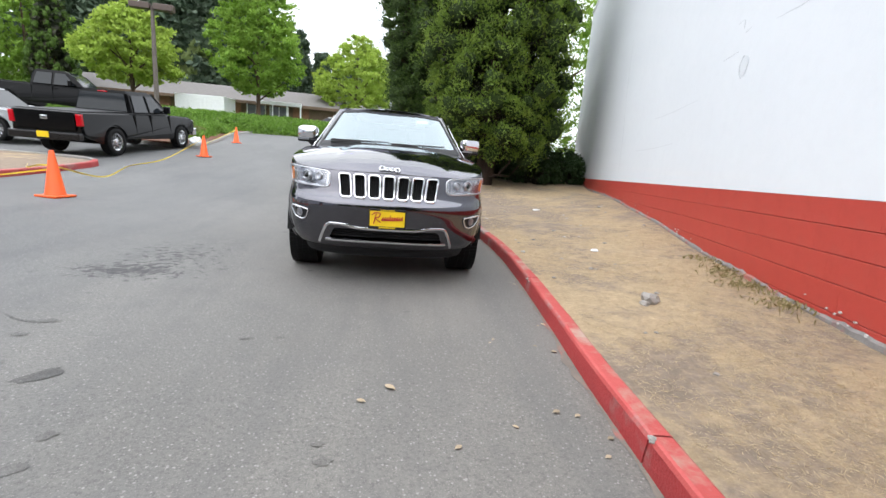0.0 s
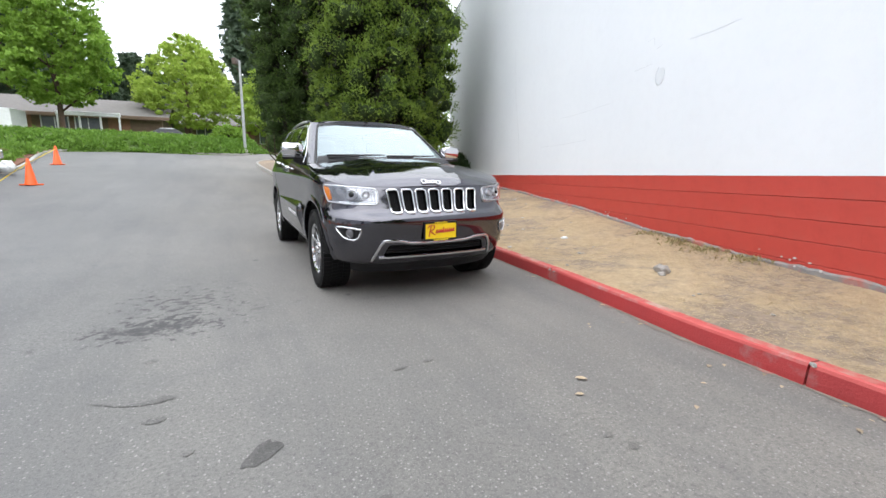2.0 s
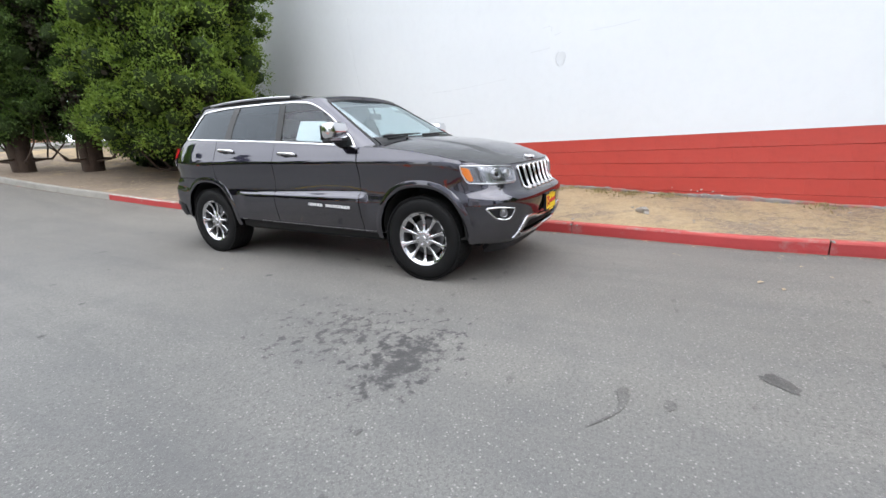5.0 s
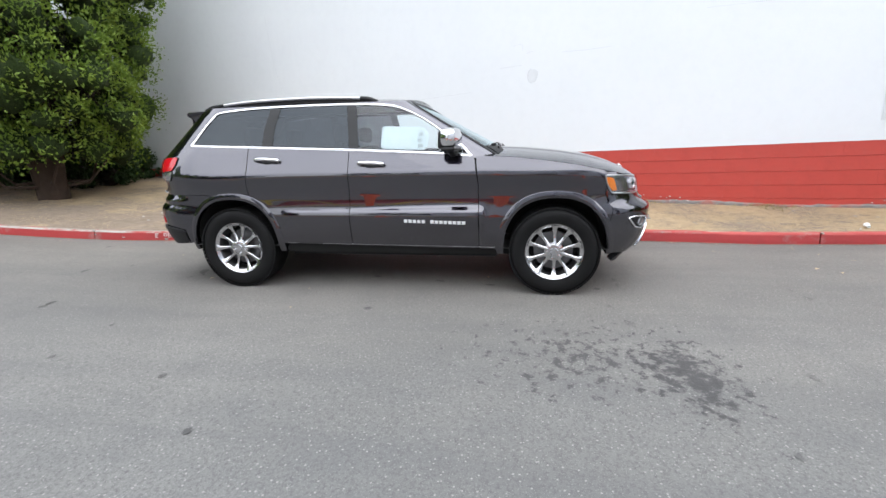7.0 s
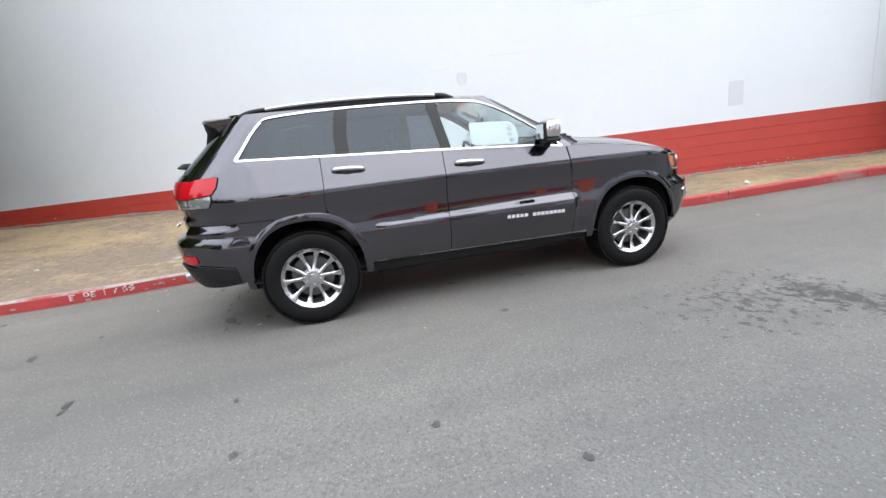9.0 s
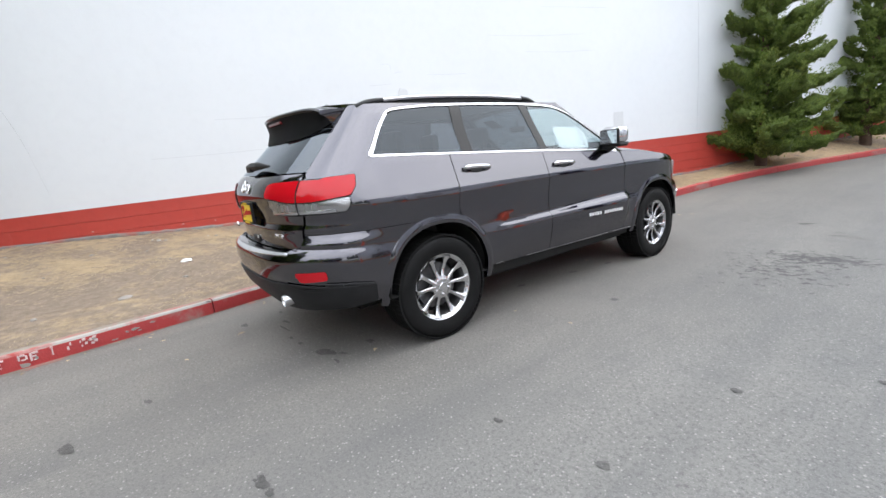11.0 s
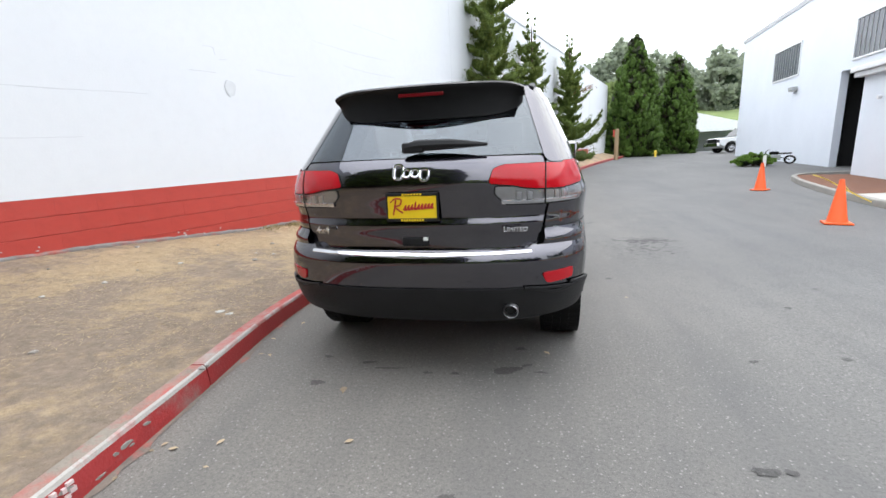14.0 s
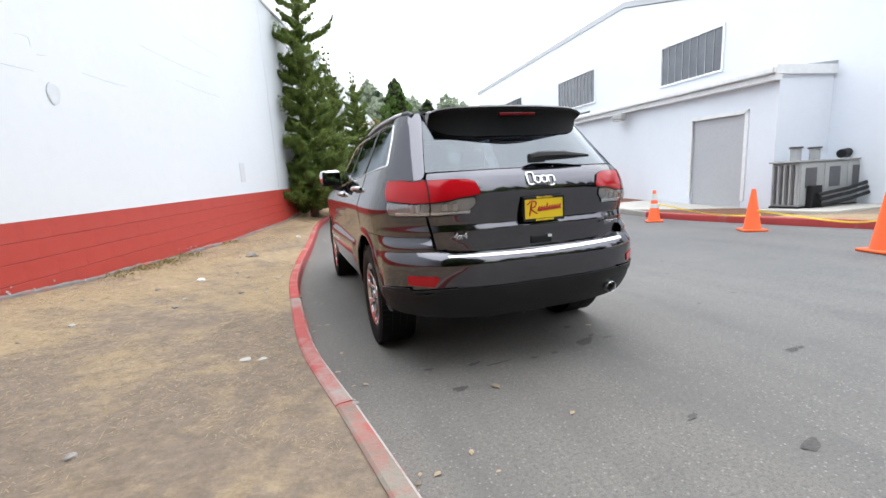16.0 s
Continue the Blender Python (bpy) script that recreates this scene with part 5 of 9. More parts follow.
for side in (-1, 1):
    rf = dense(rounded([(BODY.s_rear(0.645, 0.663), 0.663), (BODY.s_rear(0.795, 0.667), 0.667), (BODY.s_rear(0.795, 0.612), 0.612), (BODY.s_rear(0.668, 0.604), 0.604)], 0.012), 0.015)
    part("rear_reflector", lip(sheet(rf, bulged(side, 0.008), 0.02), 0.01), RED_LENS, rear_bumper, "red reflector", True)
    # tail lamp across the panel joint
    tl = [(BODY.s_rear(0.395, 1.125), 1.125), (BODY.s_rear(0.42, 1.195), 1.195), (BODY.s_rear(0.47, 1.212), 1.212), (BODY.s_rear(0.64, 1.215), 1.215), (BODY.s_rear(0.76, 1.215), 1.212)] + sy([(2.17, 1.222), (2.0, 1.228), (2.02, 1.16), (2.06, 1.11)]) + [(BODY.s_rear(0.76, 1.088), 1.088), (BODY.s_rear(0.66, 1.090), 1.090), (BODY.s_rear(0.58, 1.098), 1.098), (BODY.s_rear(0.52, 1.112), 1.112)]
    lamp = part("tail_lamp", lip(sheet(dense(rounded(tl, 0.012), 0.012), laid(BODY, side, 0.010), 0.012), 0.03), RED_LENS, car, "red tail lamp with a clear lower lens", True)
    cl = [(BODY.s_rear(0.425, 1.070), 1.070), (BODY.s_rear(0.43, 1.112), 1.112), (BODY.s_rear(0.52, 1.108), 1.108), (BODY.s_rear(0.58, 1.094), 1.094), (BODY.s_rear(0.66, 1.086), 1.086), (BODY.s_rear(0.76, 1.084), 1.084)] + sy([(2.065, 1.104), (2.075, 1.05), (2.10, 1.016)]) + [(BODY.s_rear(0.66, 1.010), 1.010), (BODY.s_rear(0.48, 1.016), 1.016)]
    part("clear_lens", lip(sheet(dense(rounded(cl, 0.01), 0.012), laid(BODY, side, 0.004), 0.012), 0.02), LAMP_CLEAR, lamp, "clear silver lower lens", True)
    part("lens_cover", sheet(dense(rounded(cl, 0.01), 0.012), laid(BODY, side, 0.013), 0.015), LENS_CLEAR, lamp, "clear lens cover", True)
    bm = bmesh.new()
    strip(bm, [(BODY.s_rear(x, 1.028), 1.028) for x in np.linspace(0.46, 0.84, 20)], 0.022, 0.006, laid(BODY, side, 0.005))
    part("reflector_bar", bm, CHROME, lamp, "bright reflector bar", True)
    bm = bmesh.new()
    for x in (0.545, 0.60, 0.735, 0.77):
        strip(bm, [(BODY.s_rear(x, z), z) for z in np.linspace(1.040, 1.078, 4)], 0.030, 0.005, laid(BODY, side, 0.005))
    tagged(part("bulb_chamber", bm, SATIN, lamp, "silver bulb chambers", True), kind="stuff")
    bm = strip(bmesh.new(), [(BODY.s_rear(0.676, z), z) for z in np.linspace(1.012, 1.216, 14)], 0.007, 0.004, laid(BODY, side, 0.010))
    part("lamp_seam", bm, DARK_GAP, lamp, "dark joint between the lamp halves")
    bm = strip(bmesh.new(), dense(rounded(tl, 0.012), 0.015), 0.008, 0.006, laid(BODY, side, 0.002), True)
    strip(bm, dense(rounded(cl, 0.01), 0.015), 0.008, 0.005, laid(BODY, side, 0.002), True)
    part("lamp_gasket", bm, DARK_GAP, lamp, "dark gasket")
bm = bmesh.new()
lathe(bm, [(0.031, -0.10), (0.033, 0.0), (0.036, 0.005), (0.039, 0.0), (0.039, -0.14)], (0, 1, -0.15), (-0.505, 2.455, 0.455), 24)
pipe = part("exhaust_tip", bm, SATIN, car, "chrome exhaust tip", True)
bm = bmesh.new()
lathe(bm, [(0.0, -0.03), (0.0305, -0.028), (0.0305, -0.10)], (0, 1, -0.15), (-0.505, 2.455, 0.455), 20)
part("pipe_mouth", bm, DARK_GAP, pipe, "dark pipe mouth")

# side details
for side in (-1, 1):
    for yc in (-1.4575, 1.4575):
        bm = bmesh.new()
        rows = []
        for (y, z), (y2, z2), (y3, z3) in zip(arch(yc, -0.006, 44, -3, 183), arch(yc, 0.020, 44, -3, 183), arch(yc, 0.052, 44, -3, 183)):
            s1, s2, s3 = BODY.s_y(y, max(z, 0.36)), BODY.s_y(y2, max(z2, 0.36)), BODY.s_y(y3, max(z3, 0.36))
            a = outward(BODY, side * s1, max(z, 0.36), -0.035)
            rows.append([bm.verts.new(v) for v in (a, outward(BODY, side * s1, max(z, 0.36), 0.006), outward(BODY, side * BODY.s_y((y + y2) / 2, max(z2, 0.36)), max((z + z2) / 2, 0.36), 0.011), outward(BODY, side * s2, max(z2, 0.36), 0.012), outward(BODY, side * s3, max(z3, 0.36), 0.001))])
        for a, b in zip(rows, rows[1:]):
            for k in range(4):
                bm.faces.new((a[k], a[k + 1], b[k + 1], b[k]) if side > 0 else (b[k], b[k + 1], a[k + 1], a[k]))
        bmesh.ops.recalc_face_normals(bm, faces=bm.faces)
        part("wheel_arch_flare", bm, PAINT, car, smooth=True)
        # liner of the wheel well
        bm = bmesh.new()
        rows = [[bm.verts.new((side * x, y, max(z, 0.41))) for x in (0.925, 0.50)] for y, z in arch(yc, 0.004, 30, -32, 212)]
        for a, b in zip(rows, rows[1:]):
            bm.faces.new((a[0], a[1], b[1], b[0]))
        bm.faces.new([r[1] for r in rows])
        part("wheel_liner", bm, DARK_GAP, car)
    part("door_seam", strip(bmesh.new(), sy([(1.2665 + 0.012 * smooth_step(1.12, 0.95, z), z) for z in np.linspace(1.292, 0.905, 22)]), 0.006, 0.0012, laid(BODY, side, 0.0006)), DARK_GAP, car, "dark joint behind the rear door")
    # tucked sill coloured near black to paint in the shadow below the doors
    part("side_sill", lip(sheet(dense(sy([(-0.99, 0.335), (0.99, 0.335), (0.95, 0.418), (0.3, 0.42), (-0.95, 0.396)]), 0.04), laid(BODY, side, -0.03), 0.04), 0.03), DARK_GAP, car, "sill coloured black like the shadow below the doors", True)
    part("sill_moulding", strip(bmesh.new(), sy([(y, 0.428 + 0.012 * y) for y in np.linspace(-0.96, 0.94, 30)]), 0.006, 0.006, laid(BODY, side, -0.006)), SATIN, car, "thin bright sill line", True)
    for y, z, owner in ((0.095, 1.135, "front"), (1.065, 1.182, "rear")):
        pts = [outward(BODY, side * BODY.s_y(y + d, z), z + 0.05 * d, h) for d, h in ((-0.115, 0.004), (-0.095, 0.032), (0, 0.042), (0.095, 0.032), (0.115, 0.004))]
        handle = part("door_handle", tubed(spline([tuple(p) for p in pts], 18), 0.0155, 10), CHROME, car, "chrome pull handle", True)
        # flat black oval stands in for the shaded hollow behind the handle
        part("handle_recess", sheet(dense(sy([(y + 0.06 * math.cos(a), z - 0.008 + 0.022 * math.sin(a)) for a in np.linspace(0, 6.0, 20)]), 0.01), laid(BODY, side, 0.0015), 0.012), BLACK, handle)
    # mirror: chrome cap, dark foot and glass
    m = pose(side * 0.965, -0.60, 1.332, 0, 0, side * 8)
    bm = bmesh.new()
    box(bm, -0.118, 0.118, -0.080, 0.065, -0.070, 0.085, bevel=0.050, m=m)
    mirror = part("door_mirror", bm, CHROME, car, "chrome door mirror cap", True)
    bm = bmesh.new()
    box(bm, -0.105, 0.105, 0.045, 0.075, -0.075, 0.058, bevel=0.012, m=m)
    part("mirror_housing", bm, BLACK, mirror, "black mirror surround", True)
    part("mirror_glass", boxed(-0.095, 0.095, 0.076, 0.079, -0.066, 0.050, m=m), plain("mirror_silver", (0.80, 0.81, 0.83), 0.03, 1.0), mirror, "mirror glass")
    bm = bmesh.new()
    box(bm, -0.110, 0.106, -0.070, 0.055, -0.100, -0.062, bevel=0.018, m=m)
    tube(bm, [(side * 0.95, -0.60, 1.245), (side * 0.90, -0.61, 1.225), (side * 0.86, -0.615, 1.222)], [0.032, 0.042, 0.045], 10)
    part("mirror_foot", bm, BLACK, mirror, "black mirror foot")
    part("turn_signal", boxed(-0.104, 0.02, -0.0775, -0.060, -0.078, -0.060, m=m), LAMP_SILVER, mirror, "indicator strip")
    # lettering on the doors, set as plain bars
    badge = part("door_badge", strip(bmesh.new(), sy([(-0.205, 0.625), (-0.45, 0.620), (-0.735, 0.614)]), 0.003, 0.001, laid(BODY, side)), PAINT, car)
    for k, w in enumerate([0.029] * 5 + [0] + [0.030] * 8):
        if w:
            y = -0.185 - k * 0.0385
            s0, s1 = BODY.s_y(y, 0.64), BODY.s_y(y - w, 0.64)
            zc = 0.646 + 0.03 * (y + 0.45)
            part("badge_bar", lip(sheet([(s1, zc - 0.0135), (s0, zc - 0.0135), (s0, zc + 0.0135), (s1, zc + 0.0135)], laid(BODY, side, 0.004), 0.02), 0.005), BADGE_SILVER, badge, "chrome badge bar")

# cavity, floor and interior
bm = bmesh.new()
box(bm, -0.80, 0.80, -0.97, 0.95, 0.31, 0.42)
box(bm, -0.56, 0.56, -1.85, 1.95, 0.27, 0.46)
box(bm, -0.86, 0.86, -0.92, -0.84, 0.42, 1.16)
box(bm, -0.62, 0.62, 1.95, 2.22, 0.46, 0.76)
box(bm, -0.72, 0.72, -2.06, -1.92, 0.36, 0.98)
part("underbody", bm, DARK_GAP, car, "dark underside")
for side in (-1, 1):
    bm = bmesh.new()
    for poly in ([(-0.86, 0.44), (0.95, 0.44), (1.30, 0.97), (1.9, 0.97), (1.9, 1.25), (-0.86, 1.15)], ):
        sheet(dense(sy(poly), 0.08), laid(BODY, side, -0.05), 0.06, bm=bm)
    part("door_card", bm, SEAT_LEATHER, car, "dark door lining")
bm = bmesh.new()
box(bm, -0.78, 0.78, -0.80, -0.42, 0.95, 1.19, bevel=0.05)
part("dashboard", bm, SEAT_LEATHER, car, "dark dashboard", True)
bm = bmesh.new()
ring = [(0.36 + 0.185 * math.cos(a), -0.36 + 0.075 * math.sin(a), 1.13 + 0.17 * math.sin(a)) for a in np.linspace(0, 2 * math.pi, 28)]
tube(bm, ring, 0.017, 8)
tube(bm, [(0.36, -0.38, 1.12), (0.36, -0.52, 1.07)], 0.05, 8)
tube(bm, [(0.19, -0.36, 1.13), (0.53, -0.36, 1.13)], 0.016, 6)
part("steering_wheel", bm, BLACK, car, "black steering wheel", True)


def seat(x, y, w, parent, heads=(0,)):
    bm = bmesh.new()
    box(bm, x - w / 2, x + w / 2, y - 0.26, y + 0.26, 0.52, 0.70, bevel=0.06)
    box(bm, x - w / 2 * 0.94, x + w / 2 * 0.94, -0.06, 0.07, 0.0, 0.66, bevel=0.055, m=pose(0, y + 0.24, 0.66, -16))
    s = part("seat", bm, SEAT_LEATHER, parent, "dark leather seat", True)
    for h in heads:
        bm = bmesh.new()
        box(bm, x + h - 0.13, x + h + 0.13, y + 0.40, y + 0.49, 1.33, 1.50, bevel=0.04)
        tube(bm, [(x + h - 0.06, y + 0.43, 1.25), (x + h - 0.06, y + 0.44, 1.36)], 0.008, 6)
        tube(bm, [(x + h + 0.06, y + 0.43, 1.25), (x + h + 0.06, y + 0.44, 1.36)], 0.008, 6)
        part("headrest", bm, SEAT_LEATHER, s, "dark headrest", True)


seat(-0.36, 0.12, 0.52, car)
seat(0.36, 0.12, 0.52, car)
seat(0.0, 1.02, 1.28, car, (-0.42, 0.42))
bm = bmesh.new()
box(bm, -0.10, 0.10, -0.36, -0.33, 1.46, 1.52, bevel=0.012)
tube(bm, [(0, -0.345, 1.52), (0, -0.33, 1.58)], 0.01, 6)
part("rear_view_mirror", bm, BLACK, car, "black rear-view mirror")
part("headliner", sheet(dense([(-0.55, 0.15), (0.55, 0.15), (0.50, 1.9), (-0.50, 1.9)], 0.1), lambda x, y, h=0: Vector((x, y, 1.662)), 0.2), plain("grey_headliner", (0.35, 0.34, 0.33), 0.9), car, "grey headliner")
# price sheet inside the front side window, and the sticker high on the windscreen
for side in (-1,):
    sh = part("window_sheet", sheet(dense(cy([(-0.37, 1.256), (0.03, 1.275), (0.025, 1.465), (-0.375, 1.446)]), 0.03), laid(CABIN, side, -0.022), 0.04), SHEET_PAPER, car, "white price sheet taped inside the window", True)
    bm = bmesh.new()
    for y0, y1, z0, z1 in ((-0.345, -0.30, 1.275, 1.305), (-0.335, -0.295, 1.325, 1.35), (-0.345, -0.30, 1.37, 1.40), (-0.335, -0.305, 1.412, 1.425)):
        sheet(cy([(y0, z0), (y1, z0), (y1, z1), (y0, z1)]), laid(CABIN, side, -0.018), 0.02, bm=bm)
    part("print_bars", bm, PRINT_GREY, sh)
    bm = bmesh.new()
    for k in range(9):
        sheet(cy([(-0.24, 1.275 + k * 0.013), (-0.06, 1.283 + k * 0.013), (-0.06, 1.289 + k * 0.013), (-0.24, 1.281 + k * 0.013)]), laid(CABIN, side, -0.018), 0.03, bm=bm)
    part("text_bars", bm, PAPER_GREEN, sh)
for x0, x1, z0, z1, mt in ((0.30, 0.47, 1.54, 1.62, INK), (0.32, 0.45, 1.575, 1.61, PAPER)):
    part("windscreen_sticker", sheet(cfx([(x0, z0), (x1, z0), (x1, z1), (x0, z1)]), laid(CABIN, 1, -0.008 if mt is INK else -0.0065), 0.02), mt, glass, "dark sticker with a white field")


# wheels
def wheel_parts(holder):
    R, W = 0.379, 0.132
    bm = bmesh.new()
    lathe(bm, [(0.236, -0.10), (0.250, -0.118), (0.30, -W), (0.345, -W + 0.004), (0.366, -W + 0.022), (0.372, -0.085), (0.373, -0.04), (0.373, 0.04), (0.372, 0.085), (0.366, W - 0.022), (0.345, W - 0.004), (0.30, W), (0.262, 0.126), (0.244, 0.117), (0.236, 0.10)], (1, 0, 0), (0, 0, 0), 64)
    tyre = part("tyre", bm, TYRE, holder, "black tyre", True)
    bm = bmesh.new()
    for k in range(64):
        a = 2 * math.pi * k / 64
        for x0, x1, sh in ((0.055, 0.125, 0.0), (0.004, 0.05, 0.03), (-0.05, -0.004, 0.06), (-0.125, -0.055, 0.03)):
            r0 = 0.366 if max(abs(x0), abs(x1)) > 0.1 else 0.372
            box(bm, x0, x1, -0.0165, 0.0165, r0, R - 0.0005, m=Matrix.Rotation(a + sh, 4, "X"))
    part("tread", bm, TYRE, tyre, "blocky tread")
    bm = bmesh.new()
    lathe(bm, [(0.214, 0.098), (0.222, 0.104), (0.233, 0.113), (0.241, 0.117), (0.244, 0.108), (0.236, 0.100)], (1, 0, 0), (0, 0, 0), 64)
    rim = part("rim", bm, ALLOY, holder, "polished alloy rim", True)
    bm = bmesh.new()
    lathe(bm, [(0.236, -0.11), (0.228, -0.09), (0.208, -0.05), (0.208, 0.075), (0.216, 0.099)], (1, 0, 0), (0, 0, 0), 64)
    part("barrel", bm, METAL_DARK, rim, "dull dark inner barrel", True)
    for k in range(5):
        for sgn in (-1, 1):
            a0 = 2 * math.pi * k / 5
            bm = bmesh.new()
            rows = []
            for u in np.linspace(0, 1, 9):
                r = 0.058 + 0.168 * u
                ang = a0 + sgn * (0.24 + 0.06 * u + 0.02 * math.sin(3.1 * u))
                off = 0.118 - 0.022 * math.sin(math.pi * u) - 0.012 * (1 - u)
                hw = 0.0150 - 0.003 * math.sin(math.pi * u) + 0.020 * u ** 7
                t = Vector((0, -math.sin(ang), math.cos(ang)))
                c = Vector((off, r * math.cos(ang), r * math.sin(ang)))
                tq = Vector((0, -math.sin(ang), math.cos(ang)))
                rows.append([bm.verts.new(v) for v in (c - tq * hw - Vector((0.035, 0, 0)), c - tq * hw - Vector((0.004, 0, 0)), c - tq * hw * 0.6, c + tq * hw * 0.6, c + tq * hw - Vector((0.004, 0, 0)), c + tq * hw - Vector((0.035, 0, 0)))])
            for p, q in zip(rows, rows[1:]):
                for j in range(5):
                    bm.faces.new((p[j], p[j + 1], q[j + 1], q[j]))
            bmesh.ops.recalc_face_normals(bm, faces=bm.faces)
            part("spoke", bm, ALLOY, rim, "", True)
    bm = bmesh.new()
    lathe(bm, [(0, 0.116), (0.028, 0.115), (0.032, 0.110), (0.034, 0.104), (0.060, 0.103), (0.082, 0.098), (0.088, 0.085), (0.088, 0.06)], (1, 0, 0), (0, 0, 0), 32)
    part("hub_cap", bm, ALLOY, rim, "polished hub", True)
    for k in range(5):
        a = 2 * math.pi * (k + 0.5) / 5
        bm = bmesh.new()
        lathe(bm, [(0, 0.118), (0.009, 0.116), (0.011, 0.100)], (1, 0, 0), (0, 0.058 * math.cos(a), 0.058 * math.sin(a)), 10)
        part("wheel_nut", bm, CHROME, rim, "chrome wheel nut", True)
    bm = bmesh.new()
    lathe(bm, [(0.0, 0.02), (0.09, 0.022), (0.165, 0.024), (0.167, 0.0), (0.167, -0.004), (0.0, -0.01)], (1, 0, 0), (0, 0, 0), 40)
    part("brake_disc", bm, METAL_DARK, rim, "steel brake disc", True)
    bm = bmesh.new()
    lathe(bm, [(0.0, -0.02), (0.20, -0.02), (0.20, -0.09), (0.0, -0.09)], (1, 0, 0), (0, 0, 0), 32)
    part("wheel_back", bm, DARK_GAP, rim)


first = new("wheel")
first.parent = car
first.matrix_basis = pose(-0.795, -1.4575, 0.379, 0, 0, 180)
wheel_parts(first)
for x, y, turn, roll in ((-0.795, 1.4575, 180, 20), (0.795, -1.4575, 0, 50), (0.795, 1.4575, 0, 9)):
    copy_thing(first, pose(x, y, 0.379, 0, 0, turn) @ pose(0, 0, 0, roll))


# ---- the white service building with its low annex ----
WHITE_SIDING = surface("pale_blue_white_siding", (0.70, 0.74, 0.80), (0.66, 0.70, 0.76), 0.6, 0.6, 0.1, 50, fine=0.08)
TRIM_WHITE = plain("white_trim_paint", (0.78, 0.79, 0.80), 0.5)
SHUTTER_GREY = surface("grey_roller_shutter", (0.44, 0.45, 0.47), (0.41, 0.42, 0.44), 1.0, 0.5, 0.1, 60)
WINDOW_DARK = surface("dusty_window_glass", (0.075, 0.085, 0.10), (0.12, 0.13, 0.15), 2.0, 0.15, 0.0, 10)
ROOF_METAL = surface("grey_metal_roof", (0.40, 0.41, 0.43), (0.34, 0.35, 0.37), 1.0, 0.4, 0.1, 20, metal=0.4)
DARK_ROOM = plain("indoor_shade_black", (0.010, 0.010, 0.011), 0.9)
METAL_GREY = surface("painted_grey_metal", (0.36, 0.37, 0.37), (0.31, 0.32, 0.32), 3.0, 0.5, 0.1, 60)

hall_pose = Matrix.Translation((-12.05, -12.24, 0.43)) @ pose(0, 0, 0, 0, 0, math.degrees(math.atan2(1, 0.122))) @ pose(0, 0, 0, 0, 1.6, 0)
hall = thing("service_building", "tall pale white service building with high dusty windows", "building", hall_pose)
# own frame: x along the front, -y towards the drive, z up
bm = bmesh.new()
prof = [(-17.2, 7.05), (-17.2, -1.0), (-4.15, -1.0), (-4.15, 3.55), (-0.35, 3.55), (-0.35, -1.0), (14.0, -1.0), (14.0, 4.0), (2.0, 7.05)]
prism(bm, prof, 0.0, 0.25, pose(0, 0, 0, 90))
part("front_wall", bm, WHITE_SIDING, hall, "pale white siding")
part("side_wall", boxed(-17.2, -16.95, 0.25, 14, -1.0, 7.05), WHITE_SIDING, hall)
bm = bmesh.new()
prism(bm, [(-17.5, 7.05), (2.1, 7.05), (14.2, 3.98), (14.2, 4.16), (2.1, 7.27), (-17.5, 7.27)], -14.0, 0.28, pose(0, 0, 0, 90))
part("roof", bm, ROOF_METAL, hall, "grey metal roof edge")
# bay's floor, walls and ceiling coloured near black for the shade indoors
bm = bmesh.new()
box(bm, -4.6, 0.2, 0.3, 6.0, -0.9, -0.8)
box(bm, -4.6, 0.2, 5.9, 6.0, -0.9, 3.9)
box(bm, -4.7, -4.6, 0.25, 6.0, -0.9, 3.9)
box(bm, 0.2, 0.3, 0.25, 6.0, -0.9, 3.9)
box(bm, -4.6, 0.2, 0.25, 6.0, 3.8, 3.9)
part("open_bay", bm, DARK_ROOM, hall, "open doorway bay coloured dark for indoor shade")
for x0, x1, z0, z1 in ((4.35, 6.9, 3.75, 4.95), (-3.35, 0.05, 3.90, 5.25), (-11.45, -8.25, 4.02, 5.42)):
    win = part("window", boxed(x0, x1, -0.255, -0.20, z0, z1), WINDOW_DARK, hall, "dusty dark window")
    bm = bmesh.new()
    for a, b, c, d in ((x0 - 0.07, x1 + 0.07, z0 - 0.07, z0), (x0 - 0.07, x1 + 0.07, z1, z1 + 0.07), (x0 - 0.07, x0, z0, z1), (x1, x1 + 0.07, z0, z1)):
        box(bm, a, b, -0.30, -0.22, c, d, bevel=0.008)
    part("window_frame", bm, TRIM_WHITE, win, "white window frame")
    n = int((x1 - x0) / 0.29)
    for k in range(1, n):
        x = x0 + (x1 - x0) * k / n
        part("mullion", boxed(x - 0.010, x + 0.010, -0.272, -0.25, z0, z1), METAL_GREY, win)


def wall_pack(name, m):
    lamp = thing(name, "grey metal floodlight fixed under the eave", "wall lamp", m)
    part("housing", boxed(-0.26, 0.26, -0.24, 0.0, -0.07, 0.10, bevel=0.03), METAL_GREY, lamp)
    part("lens", boxed(-0.22, 0.22, -0.22, -0.03, -0.12, -0.072, bevel=0.015), plain("lamp_glass", (0.55, 0.55, 0.52), 0.2), lamp, "frosted lens")
    return lamp


wall_pack("wall_lamp", hall_pose @ pose(-8.35, -0.25, 3.35))

